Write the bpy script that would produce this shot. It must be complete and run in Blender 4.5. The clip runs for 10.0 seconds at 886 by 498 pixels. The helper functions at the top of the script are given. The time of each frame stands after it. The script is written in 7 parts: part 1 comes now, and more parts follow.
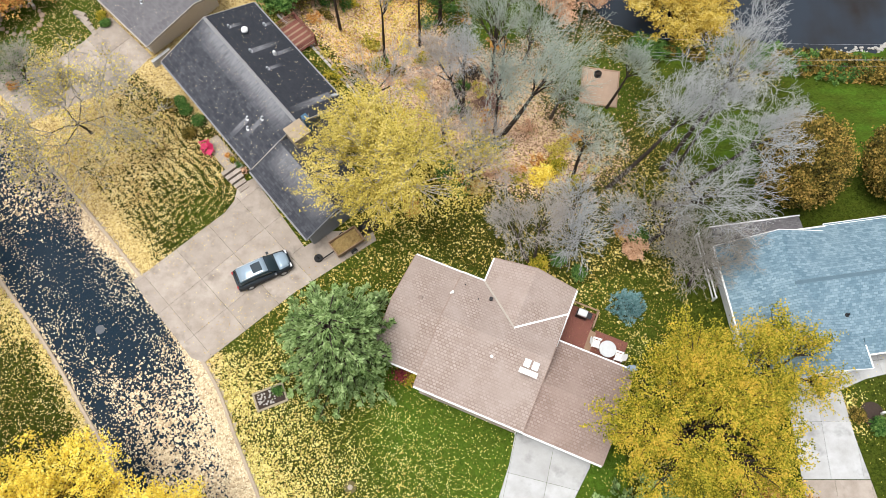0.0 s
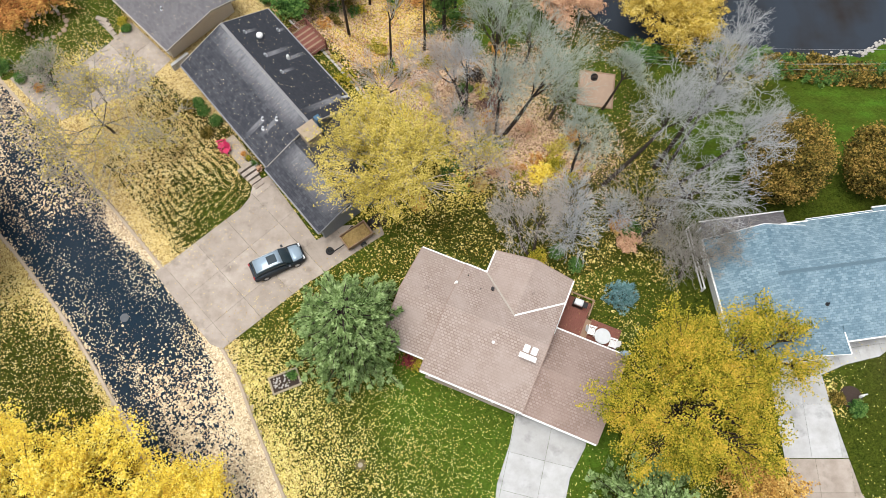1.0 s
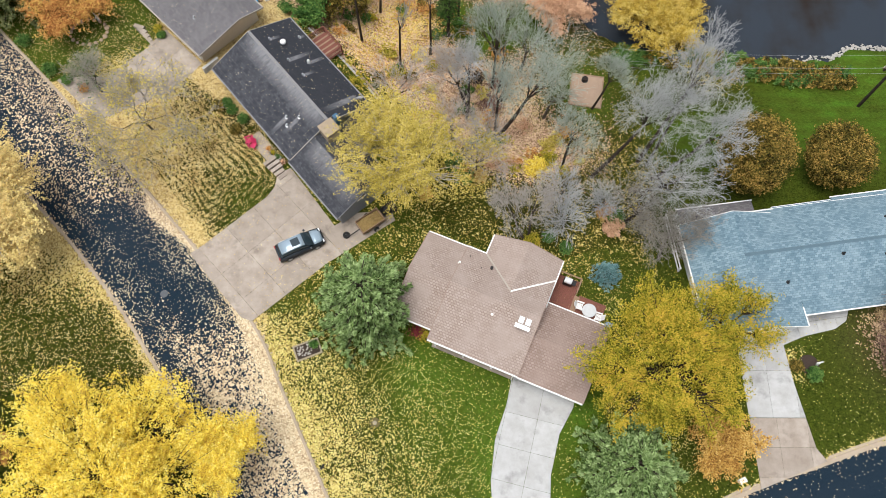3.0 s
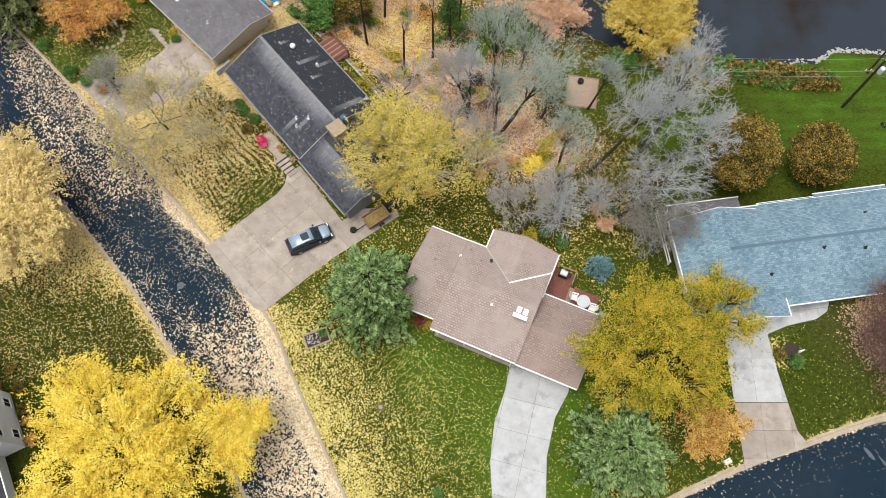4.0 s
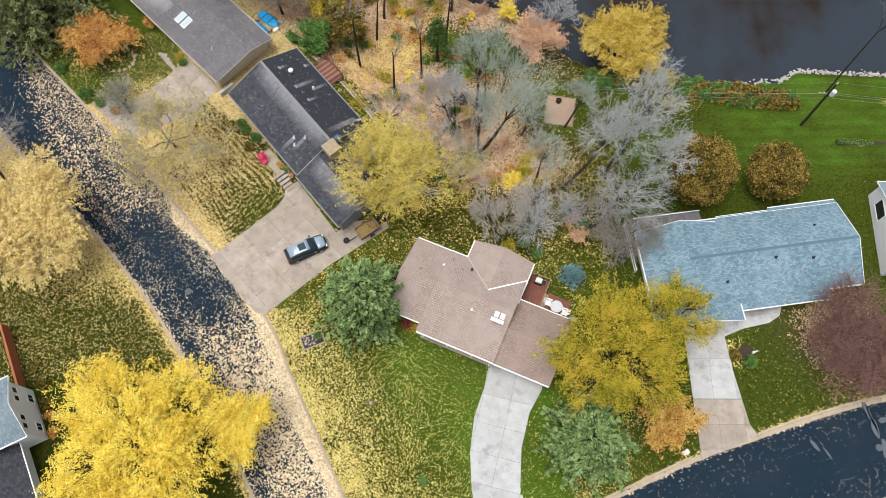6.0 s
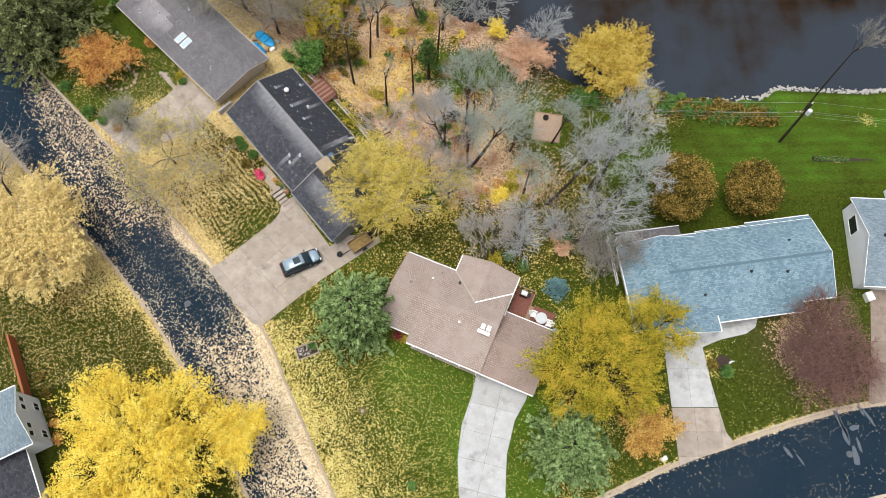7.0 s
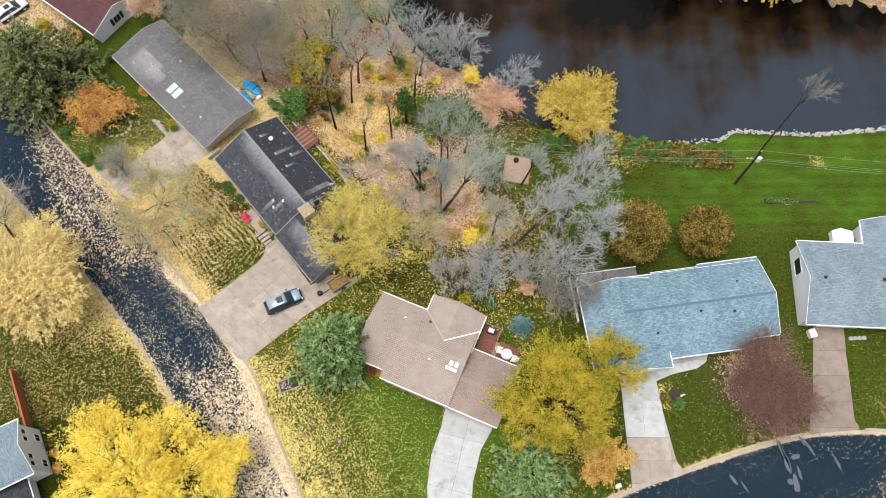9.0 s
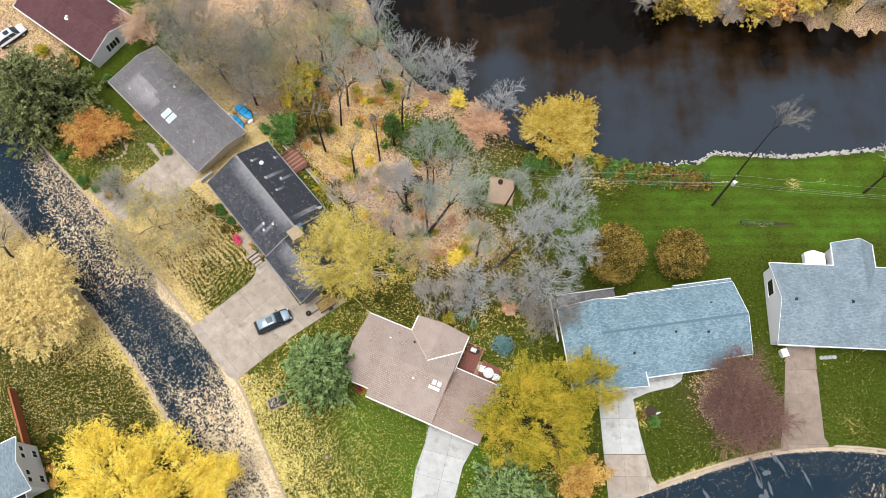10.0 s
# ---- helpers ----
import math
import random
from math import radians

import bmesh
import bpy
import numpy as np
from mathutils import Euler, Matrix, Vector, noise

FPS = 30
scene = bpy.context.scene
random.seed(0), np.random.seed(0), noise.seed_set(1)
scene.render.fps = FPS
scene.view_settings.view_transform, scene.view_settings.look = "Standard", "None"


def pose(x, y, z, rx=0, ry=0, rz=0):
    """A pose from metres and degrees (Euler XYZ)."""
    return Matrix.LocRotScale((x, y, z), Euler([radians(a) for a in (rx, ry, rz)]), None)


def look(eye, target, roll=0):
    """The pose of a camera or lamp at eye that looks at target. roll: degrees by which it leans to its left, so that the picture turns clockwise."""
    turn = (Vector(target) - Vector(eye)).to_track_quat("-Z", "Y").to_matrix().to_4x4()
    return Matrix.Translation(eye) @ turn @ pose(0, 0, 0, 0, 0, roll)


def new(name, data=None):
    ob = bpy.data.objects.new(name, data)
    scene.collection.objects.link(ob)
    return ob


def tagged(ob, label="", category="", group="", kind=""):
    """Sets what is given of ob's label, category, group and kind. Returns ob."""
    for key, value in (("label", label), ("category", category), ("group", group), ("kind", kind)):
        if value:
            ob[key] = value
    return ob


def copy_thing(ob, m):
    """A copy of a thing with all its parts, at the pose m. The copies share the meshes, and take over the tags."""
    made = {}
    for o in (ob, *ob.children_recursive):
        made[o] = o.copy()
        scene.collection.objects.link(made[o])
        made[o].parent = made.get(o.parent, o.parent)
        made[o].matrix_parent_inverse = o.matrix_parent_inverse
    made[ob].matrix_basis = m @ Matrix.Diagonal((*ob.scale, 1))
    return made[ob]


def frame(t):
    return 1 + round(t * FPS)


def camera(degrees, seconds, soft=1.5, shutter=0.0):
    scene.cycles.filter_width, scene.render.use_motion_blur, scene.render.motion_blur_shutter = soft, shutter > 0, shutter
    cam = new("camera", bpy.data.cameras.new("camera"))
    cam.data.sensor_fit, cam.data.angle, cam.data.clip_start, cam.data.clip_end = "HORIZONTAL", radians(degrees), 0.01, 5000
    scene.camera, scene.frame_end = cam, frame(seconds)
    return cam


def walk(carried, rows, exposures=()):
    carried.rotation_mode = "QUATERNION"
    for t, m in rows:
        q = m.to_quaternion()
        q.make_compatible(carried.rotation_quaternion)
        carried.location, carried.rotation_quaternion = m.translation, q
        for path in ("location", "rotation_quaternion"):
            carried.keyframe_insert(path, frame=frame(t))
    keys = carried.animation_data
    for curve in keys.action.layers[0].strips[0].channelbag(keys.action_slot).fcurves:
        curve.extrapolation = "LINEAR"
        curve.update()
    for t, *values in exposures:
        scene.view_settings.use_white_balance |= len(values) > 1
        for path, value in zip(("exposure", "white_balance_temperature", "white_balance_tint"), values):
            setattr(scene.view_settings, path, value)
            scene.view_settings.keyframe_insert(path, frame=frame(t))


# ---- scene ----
cam = camera(60.0, 10.0, soft=0.7)
# seconds, eye x, y, z, heading, pitch
ROWS = [
    (0.0, 0.00, -0.00, 60.00, 0.01, -69.17),
    (0.5, -0.20, -0.97, 61.61, 0.03, -69.15),
    (1.0, -0.36, -1.95, 63.32, 0.06, -69.12),
    (1.5, -0.54, -3.04, 64.97, 0.10, -69.17),
    (2.0, -0.52, -4.13, 66.71, 0.13, -69.22),
    (2.5, -0.60, -5.11, 68.57, 0.16, -69.23),
    (4.0, -0.93, -7.85, 74.05, 0.21, -69.44),
    (4.5, -0.70, -8.45, 75.78, 0.23, -69.55),
    (5.0, -0.26, -8.87, 77.57, 0.23, -69.61),
    (5.5, 0.20, -9.14, 79.36, 0.23, -69.63),
    (7.0, 1.93, -8.89, 84.95, 0.26, -69.59),
    (7.5, 2.70, -8.45, 86.85, 0.27, -69.56),
    (8.0, 3.56, -7.93, 88.81, 0.26, -69.53),
    (8.5, 4.40, -7.38, 90.78, 0.26, -69.50),
    (9.0, 5.30, -6.75, 92.80, 0.25, -69.45),
    (9.5, 6.24, -6.11, 94.80, 0.27, -69.41),
    (10.0, 7.32, -5.43, 96.78, 0.28, -69.34),
]
walk(cam, [(t, pose(x, y, z, 90 + pitch, 0, yaw)) for t, x, y, z, yaw, pitch in ROWS],
     exposures=[(0.0, 0.79), (1.0, 0.70), (2.5, 0.60), (5.5, 0.58), (10.0, 0.73)])

# ---------------------------------------------------------------- light
world = bpy.data.worlds.new("world")
scene.world = world
world.use_nodes = True
wn = world.node_tree.nodes
sky = wn.new("ShaderNodeTexSky")
sky.sky_type, sky.sun_disc = "NISHITA", False
sky.sun_elevation, sky.sun_rotation = radians(79), radians(246)
sky.air_density, sky.dust_density, sky.ozone_density = 1.0, 3.0, 1.0
grey = wn.new("ShaderNodeHueSaturation")
grey.inputs["Saturation"].default_value = 0.35
world.node_tree.links.new(sky.outputs[0], grey.inputs["Color"])
world.node_tree.links.new(grey.outputs[0], wn["Background"].inputs["Color"])
wn["Background"].inputs["Strength"].default_value = 0.125
sun = new("sun", bpy.data.lights.new("sun", "SUN"))
sun.data.energy, sun.data.angle, sun.data.color = 1.7, radians(38), (1.0, 0.97, 0.92)
sun.matrix_world = look((0, 0, 0), (0.17, 0.07, -0.98))

# ---------------------------------------------------------------- helpers


def part(name, bm, mat, parent=None, label=""):
    me = bpy.data.meshes.new(name)
    if isinstance(bm, bmesh.types.BMesh):
        bm.normal_update()
        bm.to_mesh(me)
        bm.free()
    else:
        me.from_pydata(*bm)
    me.materials.append(mat)
    ob = new(name, me)
    if parent is not None:
        ob.parent = parent
    if label:
        ob["label"] = label
    return ob


def thing(name, label, category, m=None, group="", kind=""):
    ob = new(name)
    ob.empty_display_size = 0.3
    if m is not None:
        ob.matrix_world = m
    return tagged(ob, label, category, group, kind)


def box(bm, x0, x1, y0, y1, z0, z1, m=None, bevel=0.0):
    r = bmesh.ops.create_cube(bm, size=1.0)
    t = Matrix.Translation(((x0 + x1) / 2, (y0 + y1) / 2, (z0 + z1) / 2)) @ Matrix.Diagonal((x1 - x0, y1 - y0, z1 - z0, 1))
    bmesh.ops.transform(bm, matrix=(m @ t) if m is not None else t, verts=r["verts"])
    if bevel:
        es = {e for v in r["verts"] for e in v.link_edges}
        bmesh.ops.bevel(bm, geom=list(es), offset=bevel, segments=2, profile=0.6, affect="EDGES")
    return bm


def boxed(*a, **k):
    return box(bmesh.new(), *a, **k)


def tube(bm, p, q, r0, r1=None, n=10, caps=True):
    p, q = Vector(p), Vector(q)
    d = q - p
    r = bmesh.ops.create_cone(bm, cap_ends=caps, segments=n, radius1=r0, radius2=r0 if r1 is None else r1, depth=d.length)
    m = Matrix.Translation((p + q) / 2) @ d.to_track_quat("Z", "Y").to_matrix().to_4x4()
    bmesh.ops.transform(bm, matrix=m, verts=r["verts"])
    return bm


def tubed(*a, **k):
    return tube(bmesh.new(), *a, **k)


def prism(bm, poly, z0, z1):
    """Upright prism over a plan outline."""
    n = len(poly)
    lo = [bm.verts.new((x, y, z0)) for x, y in poly]
    hi = [bm.verts.new((x, y, z1)) for x, y in poly]
    bm.faces.new(hi)
    bm.faces.new(lo[::-1])
    for i in range(n):
        bm.faces.new((lo[i], lo[(i + 1) % n], hi[(i + 1) % n], hi[i]))
    bmesh.ops.recalc_face_normals(bm, faces=bm.faces[:])
    return bm


def hexa(bm, top, thick):
    """A slab whose upper face is the four points, going straight down by thick."""
    hi = [bm.verts.new(p) for p in top]
    lo = [bm.verts.new((p[0], p[1], p[2] - thick)) for p in top]
    bm.faces.new(hi)
    bm.faces.new(lo[::-1])
    n = len(top)
    for i in range(n):
        bm.faces.new((lo[i], lo[(i + 1) % n], hi[(i + 1) % n], hi[i]))
    bmesh.ops.recalc_face_normals(bm, faces=bm.faces[:])
    return bm


def lathe(bm, prof, n=16, m=None):
    """A body of revolution from (radius, height) pairs."""
    rings = []
    for r, z in prof:
        rings.append([bm.verts.new(((m or Matrix()) @ Vector((r * math.cos(a), r * math.sin(a), z)))) for a in [2 * math.pi * k / n for k in range(n)]])
    for a, b in zip(rings, rings[1:]):
        for k in range(n):
            bm.faces.new((a[k], a[(k + 1) % n], b[(k + 1) % n], b[k]))
    bm.faces.new(rings[0][::-1])
    bm.faces.new(rings[-1])
    return bm


def smooth_line(pts, step=1.0):
    """Points every step metres along a Catmull-Rom curve through pts."""
    p = np.array(pts, float)
    p = np.vstack([2 * p[0] - p[1], p, 2 * p[-1] - p[-2]])
    out = []
    for i in range(1, len(p) - 2):
        n = max(2, int(np.linalg.norm(p[i + 1] - p[i]) / step))
        for k in range(n):
            t = k / n
            out.append(0.5 * (2 * p[i] + (p[i + 1] - p[i - 1]) * t + (2 * p[i - 1] - 5 * p[i] + 4 * p[i + 1] - p[i + 2]) * t * t + (3 * p[i] - p[i - 1] - 3 * p[i + 1] + p[i + 2]) * t ** 3))
    out.append(p[-2])
    return np.array(out)


def resample(line, n):
    d = np.concatenate([[0], np.cumsum(np.linalg.norm(np.diff(line, axis=0), axis=1))])
    s = np.linspace(0, d[-1], n)
    return np.stack([np.interp(s, d, line[:, 0]), np.interp(s, d, line[:, 1])], 1)


def inside(px, py, poly):
    """Even-odd test of arrays of points against an outline."""
    r = np.zeros(px.shape, bool)
    n = len(poly)
    for i in range(n):
        (x0, y0), (x1, y1) = poly[i], poly[(i + 1) % n]
        if y0 != y1:
            r ^= ((y0 > py) != (y1 > py)) & (px < (x1 - x0) * (py - y0) / (y1 - y0) + x0)
    return r


def line_gap(px, py, line):
    """Distance of arrays of points from a line of points."""
    best = np.full(px.shape, 1e9)
    for (x0, y0), (x1, y1) in zip(line[:-1], line[1:]):
        dx, dy = x1 - x0, y1 - y0
        t = np.clip(((px - x0) * dx + (py - y0) * dy) / (dx * dx + dy * dy), 0, 1)
        best = np.minimum(best, np.hypot(px - x0 - t * dx, py - y0 - t * dy))
    return best


def sstep(a, b, x):
    q = np.clip((x - a) / (b - a), 0, 1)
    return q * q * (3 - 2 * q)


def blob(x, y, cx, cy, r):
    return np.exp(-((x - cx) ** 2 + (y - cy) ** 2) / (r * r))


def clip_poly(poly, a, b):
    """The part of an outline to the left of the line a to b."""
    out = []
    side = lambda p: (b[0] - a[0]) * (p[1] - a[1]) - (b[1] - a[1]) * (p[0] - a[0])
    for i in range(len(poly)):
        p, q = poly[i], poly[(i + 1) % len(poly)]
        sp, sq = side(p), side(q)
        if sp >= 0:
            out.append(p)
        if (sp >= 0) != (sq >= 0):
            t = sp / (sp - sq)
            out.append((p[0] + t * (q[0] - p[0]), p[1] + t * (q[1] - p[1])))
    return out


# ---------------------------------------------------------------- materials
class Mat:
    """A node material with short ways to make its nodes."""

    def __init__(self, name, rough=0.8, metal=0.0, spec=0.3):
        self.m = bpy.data.materials.new(name)
        self.m.use_nodes = True
        self.t = self.m.node_tree
        self.b = self.t.nodes["Principled BSDF"]
        self.b.inputs["Roughness"].default_value = rough
        self.b.inputs["Metallic"].default_value = metal
        self.b.inputs["Specular IOR Level"].default_value = spec

    def put(self, sock, v):
        if hasattr(v, "is_output"):
            self.t.links.new(v, sock)
        else:
            sock.default_value = (*v, 1) if isinstance(v, tuple) and len(v) == 3 and sock.type == "RGBA" else v

    def node(self, kind, **ins):
        n = self.t.nodes.new(kind)
        for k, v in ins.items():
            self.put(n.inputs[k], v)
        return n

    def pos(self):
        return self.node("ShaderNodeTexCoord").outputs["Object"]

    def noise(self, scale, detail=4, rough=0.6, vec=None, dim=None):
        n = self.node("ShaderNodeTexNoise", Scale=scale, Detail=detail, Roughness=rough)
        self.t.links.new(vec if vec is not None else self.pos(), n.inputs["Vector"])
        return n.outputs["Fac"]

    def stretch(self, sx, sy, sz, rz=0.0):
        n = self.node("ShaderNodeMapping")
        self.t.links.new(self.pos(), n.inputs["Vector"])
        n.inputs["Scale"].default_value = (sx, sy, sz)
        n.inputs["Rotation"].default_value = (0, 0, radians(rz))
        return n.outputs[0]

    def voro(self, scale, feature="F1", out="Color", vec=None, rand=1.0):
        n = self.node("ShaderNodeTexVoronoi", Scale=scale, Randomness=rand)
        n.feature = feature
        self.t.links.new(vec if vec is not None else self.pos(), n.inputs["Vector"])
        return n.outputs[out]

    def ramp(self, fac, *stops):
        n = self.node("ShaderNodeValToRGB", Fac=fac)
        e = n.color_ramp.elements
        while len(e) < len(stops):
            e.new(0.5)
        for k, (p, c) in enumerate(stops):
            e[k].position = p
            e[k].color = (*c, 1) if isinstance(c, tuple) else (c, c, c, 1)
        return n.outputs["Color"]

    def mix(self, fac, a, b, mode="MIX"):
        n = self.t.nodes.new("ShaderNodeMix")
        n.data_type, n.blend_type = "RGBA", mode
        self.put(n.inputs[0], fac)
        self.put(n.inputs[6], a)
        self.put(n.inputs[7], b)
        return n.outputs[2]

    def math(self, op, a, b=0.0, c=0.0):
        n = self.t.nodes.new("ShaderNodeMath")
        n.operation = op
        for s, v in zip(n.inputs, (a, b, c)):
            self.put(s, v)
        return n.outputs[0]

    def attr(self, name, out="Color"):
        n = self.t.nodes.new("ShaderNodeAttribute")
        n.attribute_name = name
        return n.outputs[out]

    def split(self, col):
        n = self.t.nodes.new("ShaderNodeSeparateColor")
        self.t.links.new(col, n.inputs[0])
        return n.outputs

    def bump(self, h, dist=0.02, strength=0.6):
        n = self.node("ShaderNodeBump", Height=h, Strength=strength, Distance=dist)
        self.t.links.new(n.outputs[0], self.b.inputs["Normal"])

    def color(self, c):
        self.put(self.b.inputs["Base Color"], c)
        return self

    def rough(self, v):
        self.put(self.b.inputs["Roughness"], v)
        return self


def plain(name, col, rough=0.7, metal=0.0, vary=0.18, scale=3.0, spec=0.3):
    """A painted or solid surface with grain and soft stains."""
    m = Mat(name, rough, metal, spec)
    f = m.noise(scale, 6, 0.65)
    g = m.noise(scale * 14, 3, 0.6)
    dark = tuple(c * (1 - vary) for c in col)
    lite = tuple(min(1, c * (1 + vary * 0.6)) for c in col)
    c = m.mix(g, m.ramp(f, (0.3, dark), (0.7, lite)), col)
    m.color(c)
    m.bump(g, 0.004, 0.3)
    return m.m


def leaf_mat(name, *cols, trans=0.2, rough=0.7):
    """Leaves: each one takes its own shade from the row of colours, sprays and boughs drift between them."""
    m = Mat(name, rough, 0, 0.06)
    r = m.node("ShaderNodeNewGeometry").outputs["Random Per Island"]
    n = len(cols)
    big, tuft = m.noise(0.35, 3), m.noise(1.5, 2, 0.5)
    f = m.math("ADD", m.math("MULTIPLY", r, 0.62), m.math("MULTIPLY", m.math("SUBTRACT", big, 0.42), 1.1))
    f = m.math("ADD", f, m.math("MULTIPLY", m.math("SUBTRACT", tuft, 0.46), 0.9))
    c = m.ramp(f, *[((k + 0.2) / n, col) for k, col in enumerate(cols)])
    m.color(c)
    if trans:
        tr = m.node("ShaderNodeBsdfTranslucent", Color=c)
        mx = m.node("ShaderNodeMixShader", Fac=trans * 0.7)
        m.t.links.new(m.b.outputs[0], mx.inputs[1])
        m.t.links.new(tr.outputs[0], mx.inputs[2])
        m.t.links.new(mx.outputs[0], m.t.nodes["Material Output"].inputs["Surface"])
    return m.m


def shingle_mat(name, dark, mid, lite, w=0.33, h=0.15, streak=0.3, flat=0.45, wash=(), mortar=None, painted_dark=None, pale=None):
    m = Mat(name, 0.9, 0, 0.10)
    br = m.t.nodes.new("ShaderNodeTexBrick")
    m.t.links.new(m.pos(), br.inputs["Vector"])
    for k, v in (("Scale", 1.0), ("Mortar Size", 0.012), ("Mortar Smooth", 0.3), ("Bias", 0.0), ("Brick Width", w), ("Row Height", h)):
        br.inputs[k].default_value = v
    br.inputs["Color1"].default_value = (*dark, 1)
    br.inputs["Color2"].default_value = (*lite, 1)
    br.inputs["Mortar"].default_value = (*[c * 0.35 for c in dark], 1)
    if mortar:
        br.inputs["Mortar Size"].default_value = mortar[0]
        br.inputs["Mortar"].default_value = (*mortar[1], 1)
    c = m.mix(flat if not mortar else m.ramp(m.noise(0.45, 4, 0.6), (0.35, 0.15), (0.65, 0.85)), br.outputs["Color"], mid)
    st = m.noise(1.0, 5, 0.6, m.stretch(0.9, 0.16, 0.3))
    c = m.mix(m.math("MULTIPLY", m.ramp(st, (0.42, 0.0), (0.68, 1.0)), streak), c, lite)
    big = m.noise(0.5, 5, 0.65)
    c = m.mix(m.math("MULTIPLY", m.ramp(big, (0.45, 0.0), (0.7, 1.0)), 0.5), c, dark)
    # the far slope's unlit side is put into its colour here
    if painted_dark:
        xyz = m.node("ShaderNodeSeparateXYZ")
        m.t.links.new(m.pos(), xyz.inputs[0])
        far_side = m.math("MULTIPLY", m.math("GREATER_THAN", xyz.outputs["Y"], painted_dark[0]), m.math("LESS_THAN", xyz.outputs["X"], painted_dark[1]))
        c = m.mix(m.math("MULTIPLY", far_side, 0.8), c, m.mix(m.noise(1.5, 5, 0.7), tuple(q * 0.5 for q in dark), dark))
    # pale metal wash and broad painted-lighter stretches down the slope from (x, y0, y1, half width)
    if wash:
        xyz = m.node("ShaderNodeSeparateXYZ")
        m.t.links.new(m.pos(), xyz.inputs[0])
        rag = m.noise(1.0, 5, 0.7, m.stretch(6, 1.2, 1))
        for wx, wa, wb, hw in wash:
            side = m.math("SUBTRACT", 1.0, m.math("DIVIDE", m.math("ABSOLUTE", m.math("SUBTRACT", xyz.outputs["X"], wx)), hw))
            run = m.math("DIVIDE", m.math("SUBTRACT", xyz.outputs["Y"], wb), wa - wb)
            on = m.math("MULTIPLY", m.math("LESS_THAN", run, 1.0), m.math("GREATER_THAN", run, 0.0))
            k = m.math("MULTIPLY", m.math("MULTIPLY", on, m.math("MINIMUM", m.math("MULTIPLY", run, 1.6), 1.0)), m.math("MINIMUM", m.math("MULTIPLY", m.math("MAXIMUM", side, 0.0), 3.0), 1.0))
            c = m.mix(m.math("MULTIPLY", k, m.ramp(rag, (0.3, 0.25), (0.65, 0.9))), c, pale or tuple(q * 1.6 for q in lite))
    gr = m.noise(40, 2)
    c = m.mix(0.25, c, m.ramp(gr, (0.3, dark), (0.7, lite)))
    m.color(c)
    m.bump(br.outputs["Fac"], 0.012, -0.6)
    return m.m


def ground_mat():
    m = Mat("turf_and_litter", 0.95, 0, 0.04)
    col = m.split(m.attr("cover"))
    leaf, woods, lush = col[0], col[1], col[2]
    fine, tuft, mid, big = m.noise(7, 5, 0.8), m.noise(2.6, 4, 0.7), m.noise(1.1, 5, 0.65), m.noise(0.16, 4, 0.6)
    blade = m.math("ADD", m.math("MULTIPLY", fine, 0.6), m.math("MULTIPLY", tuft, 0.4))
    blade = m.math("ADD", blade, m.math("MULTIPLY", m.math("SUBTRACT", lush, 0.6), 0.26))
    olive = m.ramp(blade, (0.34, (0.014, 0.017, 0.003)), (0.66, (0.115, 0.108, 0.015)))
    green = m.ramp(blade, (0.34, (0.007, 0.028, 0.003)), (0.66, (0.080, 0.170, 0.016)))
    grass = m.mix(lush, olive, green)
    grass = m.mix(m.math("MULTIPLY", m.ramp(mid, (0.42, 0.0), (0.72, 1.0)), 0.38), grass, (0.074, 0.084, 0.012))
    # leaves lying on the turf, cell by cell
    cs = m.split(m.voro(7.5))
    tan = m.ramp(cs[0], (0.0, (0.16, 0.10, 0.045)), (0.3, (0.40, 0.285, 0.14)), (0.65, (0.58, 0.44, 0.235)), (1.0, (0.70, 0.56, 0.30)))
    gold = m.ramp(cs[0], (0.0, (0.16, 0.12, 0.025)), (0.3, (0.38, 0.30, 0.06)), (0.65, (0.56, 0.47, 0.11)), (1.0, (0.68, 0.60, 0.20)))
    tan = m.mix(m.math("MINIMUM", m.math("MULTIPLY", lush, 3.0), 0.65), tan, gold)
    brown = m.ramp(cs[0], (0.0, (0.10, 0.06, 0.04)), (0.35, (0.30, 0.19, 0.125)), (0.7, (0.50, 0.335, 0.23)), (1.0, (0.62, 0.45, 0.30)))
    need = m.math("ADD", m.math("MULTIPLY", cs[1], 0.62), m.math("MULTIPLY", mid, 0.5))
    has = m.math("GREATER_THAN", m.math("MULTIPLY", leaf, 1.02), need)
    has2 = m.math("GREATER_THAN", m.math("MULTIPLY", woods, 1.1), m.math("ADD", m.math("MULTIPLY", cs[2], 0.45), m.math("MULTIPLY", mid, 0.5)))
    soil = m.ramp(fine, (0.3, (0.075, 0.05, 0.03)), (0.7, (0.20, 0.135, 0.085)))
    base = m.mix(m.math("MULTIPLY", woods, 0.6), grass, soil)
    c = m.mix(has2, base, m.mix(m.ramp(big, (0.40, 0.0), (0.75, 0.6)), brown, tan))
    c = m.mix(has, c, tan)
    m.color(c)
    m.bump(m.math("ADD", fine, m.math("MULTIPLY", cs[0], 0.6)), 0.06, 0.8)
    return m.m


